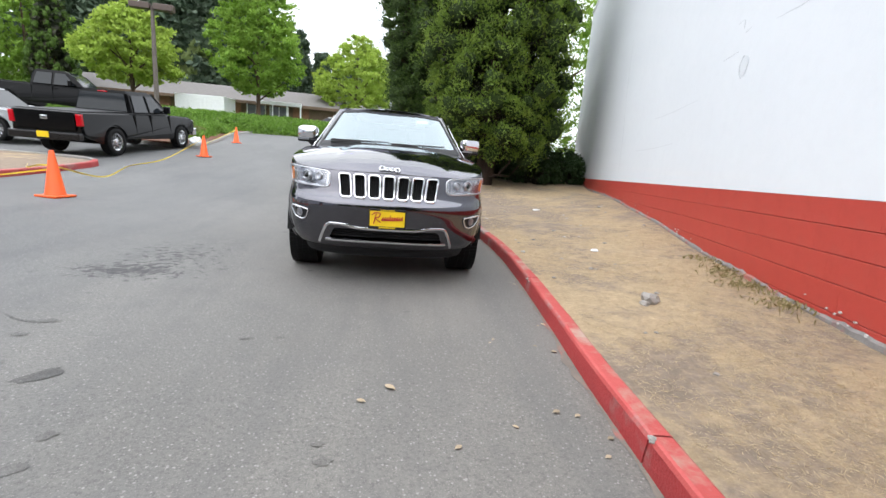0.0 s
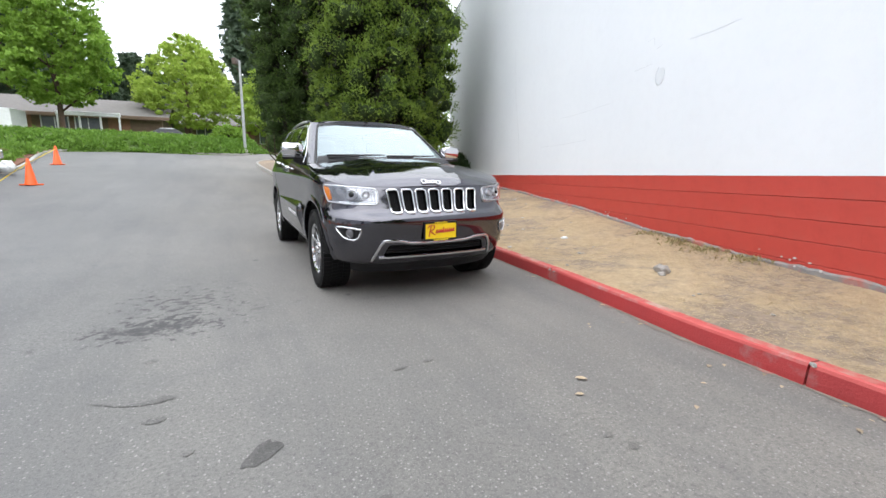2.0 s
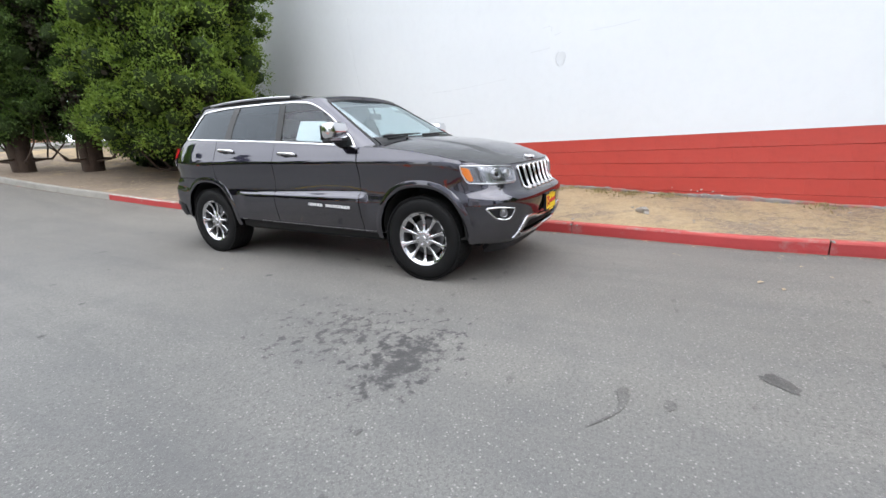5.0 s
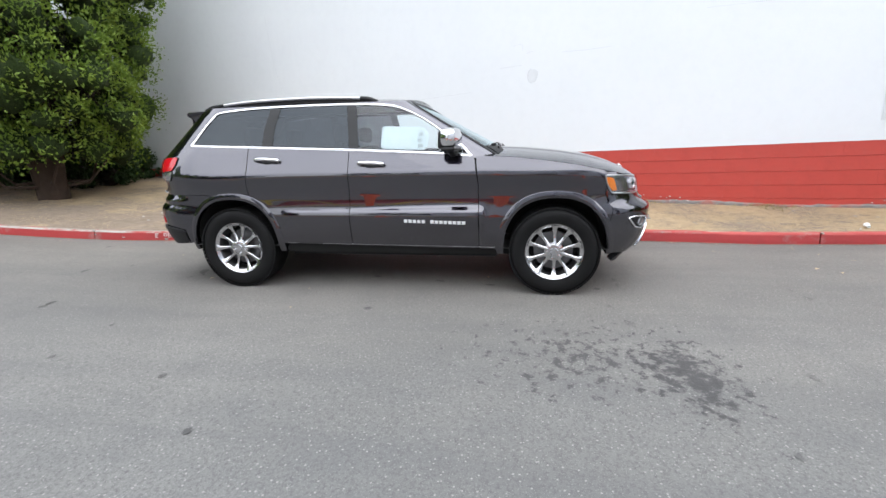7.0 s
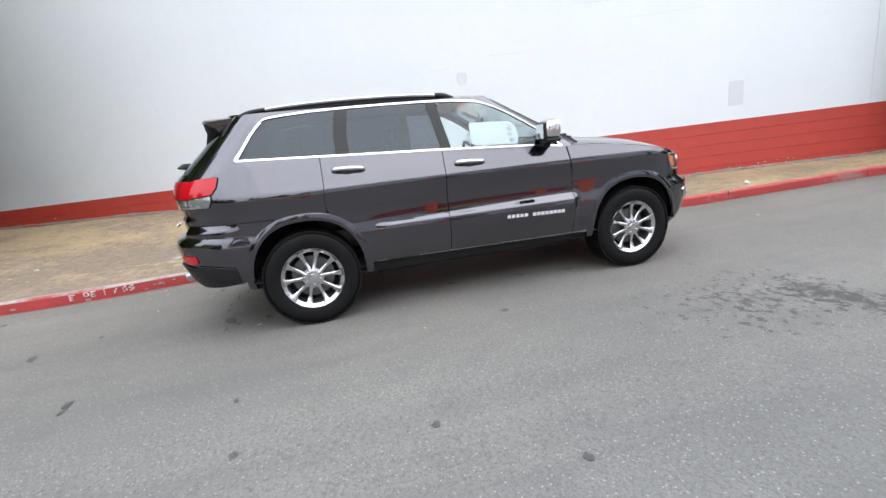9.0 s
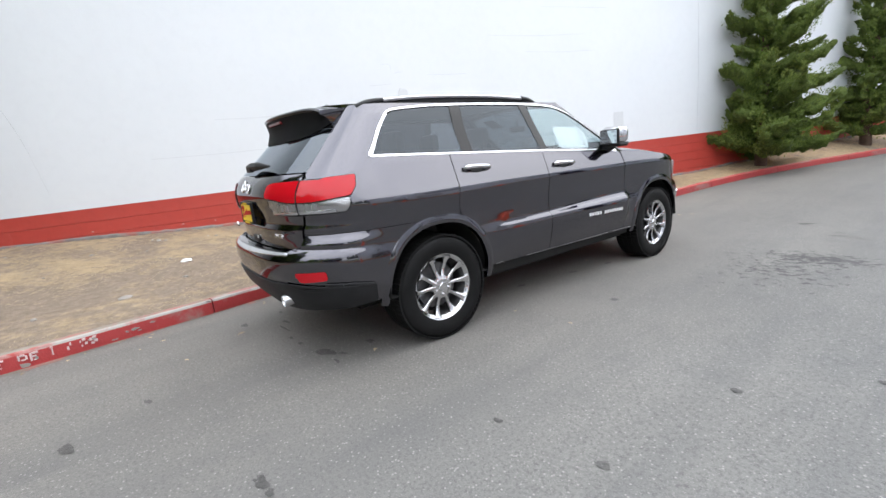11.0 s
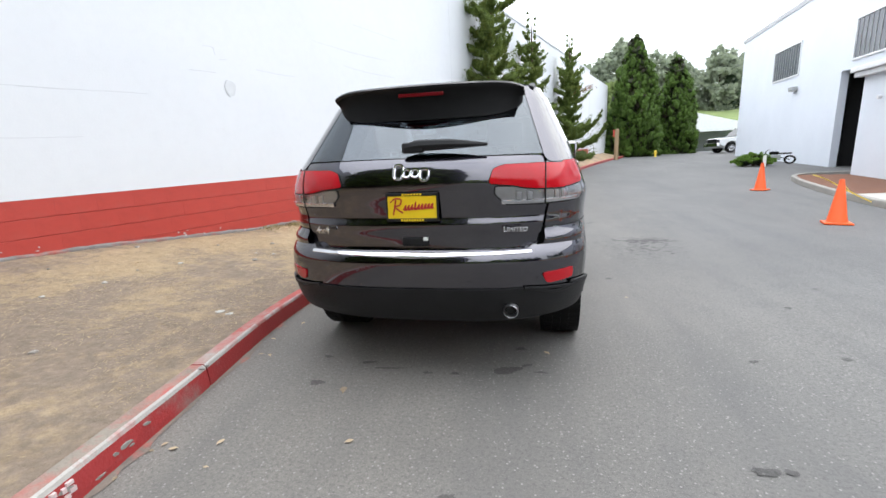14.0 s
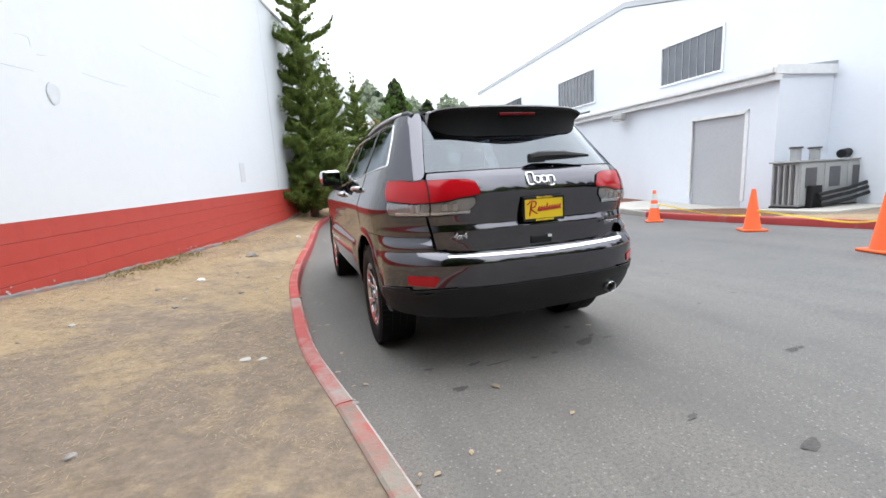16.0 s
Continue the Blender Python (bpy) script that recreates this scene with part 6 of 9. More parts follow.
annex_pose = Matrix.Translation((-9.40, -4.90, 0.40)) @ pose(0, 0, 0, 0, 0, math.degrees(math.atan2(1, 0.122))) @ pose(0, 0, 0, 0, 1.6, 0)
annex = thing("building_annex", "low white annex with a grey roller door", "building", annex_pose)
bm = bmesh.new()
prism(bm, [(-6.62, 2.80), (-6.62, -0.7), (-0.02, -0.7), (-0.02, 2.05), (1.66, 2.05), (1.66, -0.7), (2.48, -0.7), (2.48, 2.80)], -0.2, 0.0, pose(0, 0, 0, 90))
part("front_wall", bm, WHITE_SIDING, annex, "pale white siding")
part("end_wall", boxed(2.28, 2.48, 0.2, 1.9, -0.7, 2.85), WHITE_SIDING, annex)
part("far_end_wall", boxed(-6.62, -6.42, 0.2, 1.9, -0.7, 2.80), WHITE_SIDING, annex)
bm = bmesh.new()
prism(bm, [(-0.20, 2.80), (-0.20, 2.92), (2.1, 3.12), (2.1, 3.00)], -6.8, 2.54, Matrix(((0, 0, 1, 0), (1, 0, 0, 0), (0, 1, 0, 0), (0, 0, 0, 1))))
part("roof", bm, ROOF_METAL, annex, "low sloped metal roof")
part("gutter", boxed(-6.85, 2.56, -0.30, -0.20, 2.80, 2.95, bevel=0.03), TRIM_WHITE, annex, "white gutter")
part("fascia", boxed(-6.80, 2.54, -0.20, -0.005, 2.66, 2.80, bevel=0.01), TRIM_WHITE, annex, "white fascia board")
part("end_fascia", boxed(2.49, 2.55, -0.20, 1.9, 2.78, 2.99, bevel=0.01), TRIM_WHITE, annex, "white fascia board")
door = part("roller_door", boxed(-0.02, 1.66, 0.06, 0.10, -0.4, 2.05), SHUTTER_GREY, annex, "closed grey roller door")
for k in range(17):
    part("slat", boxed(0.0, 1.64, 0.055, 0.062, 0.0 + k * 0.12, 0.1175 + k * 0.12, bevel=0.002), SHUTTER_GREY, door)
bm = bmesh.new()
for a, b, c, d in ((-0.12, -0.02, -0.05, 2.15), (1.66, 1.76, -0.05, 2.15), (-0.12, 1.76, 2.05, 2.15)):
    box(bm, a, b, -0.03, 0.05, c, d, bevel=0.006)
part("door_frame", bm, TRIM_WHITE, annex, "white door frame")
wall_pack("wall_lamp", annex_pose @ pose(-3.02, -0.2, 2.52))
bm = bmesh.new()
tube(bm, [(-5.6, -0.02, 2.0), (-5.6, -0.10, 2.0)], 0.05, 10)
part("wall_sensor", bm, TRIM_WHITE, annex, "small white wall sensor")

# air conditioner on its pad
unit = thing("air_conditioner", "large grey outdoor air conditioner with a louvred end", "air conditioner", pose(-8.75, -1.66, 0.165, 0, 0, -4))
part("casing", boxed(-2.7, -0.03, -0.60, 0.0, 0.06, 1.00, bevel=0.02), METAL_GREY, unit)
part("base_rail", boxed(-2.72, 0.0, -0.62, 0.02, 0.0, 0.06, bevel=0.008), BLACK, unit)
part("top_cap", boxed(-2.74, 0.03, -0.64, 0.04, 1.00, 1.04, bevel=0.012), METAL_GREY, unit, "painted metal top")
for k in range(9):
    part("louvre", boxed(-0.03, 0.0, -0.575 + k * 0.064, -0.54 + k * 0.064, 0.1, 0.96, bevel=0.006), METAL_DARK if k % 2 else METAL_GREY, unit)
for k in range(4):
    part("side_panel", boxed(-0.62 - k * 0.68, -0.06 - k * 0.68, 0.0, 0.015, 0.10, 0.96, bevel=0.006), METAL_GREY, unit)
    part("panel_grille", boxed(-0.50 - k * 0.68, -0.18 - k * 0.68, 0.016, 0.022, 0.45, 0.88, bevel=0.003), METAL_DARK, unit, "dark coil grille")
part("control_hatch", boxed(-0.52, -0.22, 0.015, 0.14, 0.02, 0.50, bevel=0.02), BLACK, unit, "black service box")
for k, (z0, z1) in enumerate(((0.40, 0.62), (0.30, 0.50), (0.18, 0.40))):
    part("pipe", tubed([(-0.35, 0.16 + 0.03 * k, z0 - 0.1), (-1.2, 0.18 + 0.03 * k, z0), (-2.4, 0.16 + 0.03 * k, z1), (-3.1, 0.10, z1 + 0.06)], 0.04, 8), BLACK, unit, "black insulated pipe")
for x, h in ((-0.30, 0.26), (-0.85, 0.24)):
    part("vent_stub", tubed([(x, -0.3, 1.04), (x, -0.3, 1.04 + h)], 0.10, 12), METAL_GREY, unit, "short grey vent stub")
    part("vent_cap", tubed([(x, -0.3, 1.04 + h), (x, -0.3, 1.08 + h)], 0.13, 12), METAL_DARK, unit, "dark vent cap")
tarp = thing("rolled_tarp", "dark rolled tarp lying on the air conditioner", "tarp", pose(-8.75, -1.66, 0.165, 0, 0, -4))
part("roll", tubed(spline([(-1.5, -0.2, 1.14), (-1.9, -0.25, 1.17), (-2.3, -0.22, 1.15), (-2.68, -0.25, 1.13)], 14), 0.10, 10), BLACK, tarp, "", True)
part("strap", tubed([(-2.0, -0.245, 1.06), (-2.0, -0.36, 1.16), (-2.0, -0.245, 1.275), (-2.0, -0.13, 1.16), (-2.0, -0.245, 1.06)], 0.012, 6), METAL_DARK, tarp, "grey strap")

# open shed and far buildings
shed = thing("open_shed", "small white gabled carport shed", "shed", pose(-18.0, -50.2, 1.0, 0, 0, -12))
bm = bmesh.new()
prism(bm, [(-0.3, 0.0), (0.0, 0.0), (0.0, 2.4), (4.0, 2.4), (4.0, 0.0), (4.9, 0.0), (4.9, 3.0), (-0.9, 4.7), (-4.5, 3.0), (-4.5, 0.0), (-4.2, 0.0), (-4.2, 2.4), (-0.3, 2.4)][::-1], -0.2, 0.0, pose(0, 0, 0, 90, 0, 180))
part("gable_wall", bm, TRIM_WHITE, shed)
bm = bmesh.new()
box(bm, -5.3, 5.0, -8.0, -0.3, 2.9, 3.05)
box(bm, -5.3, 5.0, -8.2, -8.0, 0, 3)
part("roof", bm, ROOF_METAL, shed)

BRICK_RED = surface("brown_brick", (0.22, 0.10, 0.065), (0.29, 0.15, 0.095), 4.0, 0.85, 0.2, 30)
WOOD_BROWN = surface("brown_boards", (0.13, 0.085, 0.06), (0.19, 0.125, 0.085), 3.0, 0.8, 0.2, 30)
WOOD_TAN = surface("tan_boards", (0.34, 0.24, 0.14), (0.27, 0.19, 0.11), 3.0, 0.8, 0.2, 30)


def low_house(x0, x1, y0, y1, base, eave, ridge, turn, label):
    m = pose((x0 + x1) / 2, (y0 + y1) / 2, base, 0, 0, turn)
    h = thing("low_building", label, "building", m)
    L, D, e, r = (x1 - x0) / 2, (y1 - y0) / 2, eave - base, ridge - base
    part("wall", boxed(-L, L, -D, D, -1.6, e), WOOD_BROWN, h, "brown board walls")
    bm = bmesh.new()
    prism(bm, [(-D - 0.9, e - 0.15), (0, r), (D + 0.9, e - 0.15), (D + 0.9, e), (0, r + 0.18), (-D - 0.9, e)], -L - 0.6, L + 0.6, Matrix(((0, 0, 1, 0), (1, 0, 0, 0), (0, 1, 0, 0), (0, 0, 0, 1))))
    part("roof", bm, ROOF_SHINGLE, h, "grey-brown shingle roof")
    part("fascia", boxed(-L - 0.6, L + 0.6, -D - 0.98, -D - 0.9, e - 0.24, e + 0.02), WOOD_BROWN, h, "brown fascia")
    k, x = 0, -L + 1.2
    while x < L - 2:
        if k % 3 == 2:
            part("brick_pier", boxed(x, x + 1.5, -D - 0.08, -D + 0.02, -0.5, e - 0.1), BRICK_RED, h, "brown brick pier")
        else:
            w = part("window", boxed(x, x + 1.6, -D - 0.05, -D + 0.02, 0.75, e - 0.25), WINDOW_DARK, h, "dark window")
            bm = bmesh.new()
            for a, b, c, d in ((x - 0.08, x, 0.7, e - 0.2), (x + 1.6, x + 1.68, 0.7, e - 0.2), (x, x + 1.6, 0.67, 0.75), (x + 0.77, x + 0.83, 0.75, e - 0.25)):
                box(bm, a, b, -D - 0.09, -D - 0.03, c, d)
            part("window_frame", bm, TRIM_WHITE, w, "white window frame")
        x += 2.1
        k += 1
    return h


wing = low_house(-40, -5.6, 40.0, 49.0, 2.45, 4.75, 6.30, 0, "long low brown building with a shingle roof behind the hedge")
bm = bmesh.new()
box(bm, 10.6, 14.6, -6.8, -6.6, 2.05, 2.35, bevel=0.02)
for x in (10.7, 12.0, 13.3, 14.5):
    box(bm, x - 0.06, x + 0.06, -6.75, -6.63, -0.5, 2.1)
part("porch", bm, TRIM_WHITE, wing, "white porch posts and beam")
low_house(-4.0, 16, 49.0, 58.0, 2.5, 5.0, 6.5, -8, "low brown building with a shingle roof beyond the road")
trailer = thing("white_trailer", "white box trailer standing behind the hedge", "trailer", pose(-14.9, 33.4, 1.9, 0, 0, -6))
part("box", boxed(-1.95, 1.95, -1.0, 1.0, 0.35, 2.45, bevel=0.05), TRIM_WHITE, trailer)
part("wheel", tubed([(0.6, -1.02, 0.33), (0.6, -0.8, 0.33)], 0.33, 16), TYRE, trailer, "black wheel")
part("drawbar", boxed(-2.8, -1.9, -0.06, 0.06, 0.35, 0.45), METAL_GREY, trailer)


LAMP_BROWN = surface("weathered_brown_pole", (0.085, 0.068, 0.058), (0.12, 0.10, 0.088), 3.0, 0.7, 0.2, 40)


def street_lamp(at, height, heads, label, thick=1.0, mat=None, reach=0.85):
    lamp = thing("street_lamp", label, "street lamp", at)
    part("pole", tubed([(0, 0, -0.3), (0, 0, height * 0.5), (0, 0, height)], [0.09 * thick, 0.08 * thick, 0.06 * thick], 10), mat or METAL_GREY, lamp)
    part("base", tubed([(0, 0, -0.3), (0, 0, 0.35)], 0.17, 10), CONCRETE, lamp)
    for a in heads:
        h = part("lamp_head", boxed(0.10, reach, -0.24, 0.24, height - 0.25, height + 0.12, bevel=0.04, m=Matrix.Rotation(radians(a), 4, "Z")), plain("brown_lamp_housing", (0.07, 0.045, 0.035), 0.5), lamp, "brown box lamp head")
    return lamp


street_lamp(pose(-14.75, 25.2, 1.55), 7.15, (5, 185), "tall brown lamp post with two brown box heads", 1.7, LAMP_BROWN, 1.2)
street_lamp(pose(-0.05, 25.1, 1.6), 5.6, (150,), "slim grey lamp post at the hedge", 1.0, None, 0.36)


# ---- trees, hedges and shrubs ----
rg = np.random.default_rng(11)


def leaves_mesh(name, centres, length, width, mat, parent=None, label="", lean=None, droop=0.0):
    """Many small leaves, each two faces folded along its rib; lean: the way each one points."""
    n = len(centres)
    d = rg.normal(size=(n, 3))
    if lean is not None:
        d = d * 0.75 + lean
    d[:, 2] -= droop
    d /= np.linalg.norm(d, axis=1)[:, None]
    s = np.cross(d, rg.normal(size=(n, 3)))
    s /= np.linalg.norm(s, axis=1)[:, None]
    up = np.cross(d, s)
    L = (length * rg.uniform(0.6, 1.35, n))[:, None]
    W = (width * rg.uniform(0.6, 1.3, n))[:, None]
    v = np.stack([centres - d * L / 2, centres + s * W / 2 + up * W * 0.22, centres + d * L / 2, centres - s * W / 2 + up * W * 0.22], 1).reshape(-1, 3)
    me = bpy.data.meshes.new(name)
    k = np.arange(n) * 4
    tri = np.stack([k, k + 1, k + 2, k, k + 2, k + 3], 1).reshape(-1)
    me.vertices.add(4 * n)
    me.vertices.foreach_set("co", v.ravel())
    me.loops.add(6 * n)
    me.loops.foreach_set("vertex_index", tri)
    me.polygons.add(2 * n)
    me.polygons.foreach_set("loop_start", np.arange(2 * n) * 3)
    me.materials.append(mat)
    me.update(calc_edges=True)
    ob = new(name, me)
    ob.parent = parent
    if label:
        ob["label"] = label
    return ob


def clumps(centres, radius, per, squash=0.8, shell=0.45):
    """Leaf places round each clump's centre, and the way out from it."""
    n = len(centres)
    d = rg.normal(size=(n, per, 3))
    d /= np.linalg.norm(d, axis=2)[:, :, None]
    r = (shell + (1 - shell) * rg.random((n, per, 1)))
    rad = np.asarray(radius).reshape(-1, 1, 1)
    p = centres[:, None, :] + d * r * rad * np.array([1, 1, squash])
    return p.reshape(-1, 3), d.reshape(-1, 3)


def tuft_material(name, c1, c2):
    """The close mass of a clump: fine mottled green with a rough nap."""
    m, n, l, p = material(name)
    v = n.new("ShaderNodeTexCoord").outputs["Object"]
    rnd_ = n.new("ShaderNodeNewGeometry").outputs["Random Per Island"]
    col = mix_rgb(n, l, ramp(n, l, noise_node(n, l, v, 38.0, 4.0, 0.75), 0.36, 0.66), c1, c2)
    col = mix_rgb(n, l, 1.0, col, ramp(n, l, rnd_, 0.0, 1.0, a=(0.62,) * 3), "MULTIPLY")
    l.new(col, p.inputs["Base Color"])
    p.inputs["Roughness"].default_value, p.inputs["Specular IOR Level"].default_value = 0.75, 0.2
    b = n.new("ShaderNodeBump")
    b.inputs["Strength"].default_value, b.inputs["Distance"].default_value = 1.0, 0.06
    l.new(noise_node(n, l, v, 30.0, 5.0, 0.8), b.inputs["Height"])
    l.new(b.outputs["Normal"], p.inputs["Normal"])
    return m


def ball_arrays(divisions):
    bm = bmesh.new()
    bmesh.ops.create_icosphere(bm, subdivisions=divisions, radius=1.0)
    v, f = np.array([q.co for q in bm.verts]), np.array([[q.index for q in g.verts] for g in bm.faces])
    bm.free()
    return v, f


BALLS = {k: ball_arrays(k) for k in (1, 2, 3)}


def tufts_mesh(name, centres, radii, ways, mat, parent, label="", divisions=2, pull=0.7, squash=0.8):
    """Ragged, pointed clumps of close foliage, each drawn out along its way."""
    v, f = BALLS[divisions]
    n, k = len(centres), len(v)
    ph = rg.uniform(0, 6.28, (n, 4, 1))
    d = np.broadcast_to(v, (n, k, 3))
    lump = np.zeros((n, k))
    for j, (fx, fy, fz) in enumerate(((3.1, 1.2, 2.3), (-1.7, 3.6, 2.9), (5.3, -4.1, 4.7), (7.9, 6.1, -6.7))):
        lump += (0.15, 0.14, 0.11, 0.08)[j] * np.sin(v[:, 0] * fx + v[:, 1] * fy + v[:, 2] * fz + ph[:, j])
    r = np.asarray(radii)[:, None] * (1 + lump + rg.normal(0, 0.13, (n, k)))
    w = ways / (np.linalg.norm(ways, axis=1)[:, None] + 1e-6)
    along = np.clip((d * w[:, None, :]).sum(2), 0, 1) ** 2
    p = centres[:, None, :] + d * r[:, :, None] * np.array([1, 1, squash]) + w[:, None, :] * (along * r * pull)[:, :, None]
    me = bpy.data.meshes.new(name)
    me.vertices.add(n * k)
    me.vertices.foreach_set("co", p.ravel())
    tri = (f[None] + (np.arange(n) * k)[:, None, None]).ravel()
    me.loops.add(len(tri))
    me.loops.foreach_set("vertex_index", tri)
    me.polygons.add(len(tri) // 3)
    me.polygons.foreach_set("loop_start", np.arange(len(tri) // 3) * 3)
    me.materials.append(mat)
    me.update(calc_edges=True)
    ob = new(name, me)
    ob.parent = parent
    if label:
        ob["label"] = label
    return ob


def trunk_mesh(points, radii, parent, name="trunk", mat=None, sides=10):
    return part(name, tubed(points, radii, sides), mat or BARK, parent, smooth=True)


def crown_surface(n, height, base, profile, jitter=0.12):
    """Clump places over a crown whose radius follows the profile (share of height, radius)."""
    hs = np.array([p[0] for p in profile])
    rs = np.array([p[1] for p in profile])
    u = np.linspace(0, 1, 400)
    w = np.interp(u, hs, rs) + 0.05
    u = np.interp(rg.random(n), np.cumsum(w) / w.sum(), u)
    a = rg.uniform(0, 2 * np.pi, n)
    lobes = 1 + 0.13 * np.sin(3 * a + 9 * u) + 0.09 * np.sin(7 * a - 17 * u)
    r = np.interp(u, hs, rs) * lobes * (1 - np.abs(rg.normal(0, jitter, n)))
    return np.stack([r * np.cos(a), r * np.sin(a), base + u * (height - base)], 1)


LEAF_DARK = leaf_material("dark_conifer_foliage", (0.036, 0.070, 0.015), (0.054, 0.098, 0.020), (0.090, 0.148, 0.028), 0.2, 2.6)
LEAF_CONIFER = leaf_material("conifer_foliage", (0.090, 0.150, 0.020), (0.130, 0.205, 0.029), (0.205, 0.290, 0.042), 0.3, 2.6)
# near-black greens: shade between the clumps put into the leaf colour
LEAF_INNER_SHADE = leaf_material("painted_shade_inner_foliage", (0.012, 0.018, 0.008), (0.020, 0.028, 0.011), (0.034, 0.024, 0.015), 0.1)
BARK_DARK = surface("dark_brown_bark", (0.045, 0.030, 0.022), (0.070, 0.046, 0.034), 6.0, 0.95, 0.9, 30, bump_dist=0.03)
LEAF_FIR = leaf_material("fir_needles", (0.080, 0.125, 0.024), (0.155, 0.215, 0.042), (0.185, 0.230, 0.050), 0.3)
LEAF_DEAD = leaf_material("dead_brown_needles", (0.20, 0.095, 0.04), (0.28, 0.14, 0.06), (0.24, 0.12, 0.05), 0.2)
LEAF_MAPLE = leaf_material("fresh_maple_leaves", (0.150, 0.265, 0.034), (0.250, 0.390, 0.060), (0.200, 0.335, 0.045), 0.4)
LEAF_YELLOW = leaf_material("yellow_green_leaves", (0.250, 0.355, 0.050), (0.370, 0.470, 0.085), (0.320, 0.440, 0.070), 0.4)
LEAF_HEDGE = leaf_material("juniper_hedge_leaves", (0.080, 0.165, 0.022), (0.175, 0.300, 0.042), (0.130, 0.245, 0.032), 0.3)
LEAF_SHRUB = leaf_material("dark_shrub_leaves", (0.016, 0.038, 0.012), (0.040, 0.075, 0.022), (0.030, 0.060, 0.016), 0.2)
LEAF_CYPRESS = leaf_material("cypress_foliage", (0.052, 0.102, 0.014), (0.092, 0.158, 0.024), (0.080, 0.138, 0.020), 0.25)
# distance haze is put into these paler, greyer greens
LEAF_HAZE = leaf_material("hazy_green_foliage", (0.170, 0.220, 0.085), (0.230, 0.290, 0.110), (0.250, 0.310, 0.120), 0.45)
LEAF_FAR = leaf_material("far_wood_foliage", (0.050, 0.080, 0.052), (0.080, 0.118, 0.072), (0.095, 0.135, 0.080), 0.25)


# heart tufts coloured darker than their sprays, painting in the crown's shade
TUFT_HEART_SHADE = tuft_material("conifer_heart_shade", (0.020, 0.036, 0.010), (0.052, 0.088, 0.018))
TUFT_JUNIPER = tuft_material("juniper_bough_foliage", (0.060, 0.096, 0.020), (0.165, 0.220, 0.046))
TUFT_CYPRESS = tuft_material("cypress_foliage_mass", (0.040, 0.082, 0.012), (0.082, 0.142, 0.022))


def big_conifer(at, height, profile, n, mat, seed_turn, label, per=165, rad=0.34, leaf=(0.080, 0.040)):
    t = thing("conifer_tree", label, "tree", at, group="conifers by the wall")
    lean = [(0, 0, -0.3), (0.03, 0.02, height * 0.3), (0.0, 0.05, height * 0.65), (0, 0, height * 0.97)]
    trunk_mesh(lean, [0.27, 0.20, 0.12, 0.03], t, "trunk", BARK_DARK)
    for k in range(3):
        a = seed_turn + k * 2.2
        trunk_mesh([(0.12 * math.cos(a), 0.12 * math.sin(a), -0.25), (0.2 * math.cos(a), 0.2 * math.sin(a), 0.7), (0.55 * math.cos(a), 0.55 * math.sin(a), 2.2)], [0.15, 0.12, 0.05], t, "stem", BARK_DARK)
    for k in range(6):
        a = seed_turn * 2 + k * 1.07
        r = 0.55 + 0.12 * (k % 3)
        trunk_mesh([(0.15 * math.cos(a), 0.15 * math.sin(a), 0.25 + 0.1 * (k % 2)), (r * math.cos(a), r * math.sin(a), 0.32), (r * 1.5 * math.cos(a + 0.2), r * 1.5 * math.sin(a + 0.2), 0.75), (r * 1.7 * math.cos(a + 0.3), r * 1.7 * math.sin(a + 0.3), 1.5)], [0.035, 0.028, 0.02, 0.008], t, "bare_shoot", BARK_DARK, 6)
    base = profile[0][2] if len(profile[0]) > 2 else 0.9
    c = crown_surface(n, height, base, profile, 0.20)
    size = rg.uniform(rad * 0.55, rad * 1.3, n)
    way = c * np.array([1, 1, 0]) / (np.linalg.norm(c[:, :2], axis=1)[:, None] + 0.1)
    # heart of each billow, shade put into its dark colour, then fine sprays standing out and up from it
    tagged(tufts_mesh("clump_core", c - way * 0.06, size * 0.70, way * 0.6 + np.array([0, 0, 0.7]) + rg.normal(0, 0.25, (n, 3)), TUFT_HEART_SHADE, t, "foliage hearts coloured dark for shade", 1, 0.3), kind="stuff")
    w = np.repeat(way, per, 0)
    d = rg.normal(size=(n * per, 3)) + w * 0.55 + np.array([0, 0, 0.45])
    d /= np.linalg.norm(d, axis=1)[:, None]
    lump = 1 + 0.22 * np.sin(7 * d[:, 0] + 5 * d[:, 2] + np.repeat(rg.uniform(0, 6.28, n), per)) + 0.16 * np.sin(11 * d[:, 1] - 8 * d[:, 2])
    r = np.repeat(size, per) * lump * rg.uniform(0.72, 1.08, n * per)
    p = np.repeat(c, per, 0) + d * r[:, None] * np.array([1, 1, 0.9])
    leaves_mesh("crown", p, leaf[0], leaf[1], mat, t, "dense billowing foliage", lean=d * 0.9 + w * 0.2 + np.array([0, 0, 0.5]))
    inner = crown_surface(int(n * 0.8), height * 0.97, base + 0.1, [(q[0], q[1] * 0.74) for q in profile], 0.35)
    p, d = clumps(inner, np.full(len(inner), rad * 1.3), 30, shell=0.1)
    leaves_mesh("inner_crown", p, leaf[0] * 1.9, leaf[1] * 2.2, LEAF_INNER_SHADE, t, "inner foliage coloured dark for shade")
    return t


def strip_pose(x, y, turn=0):
    return pose(x, y, strip_z(x, y), 0, 0, turn)


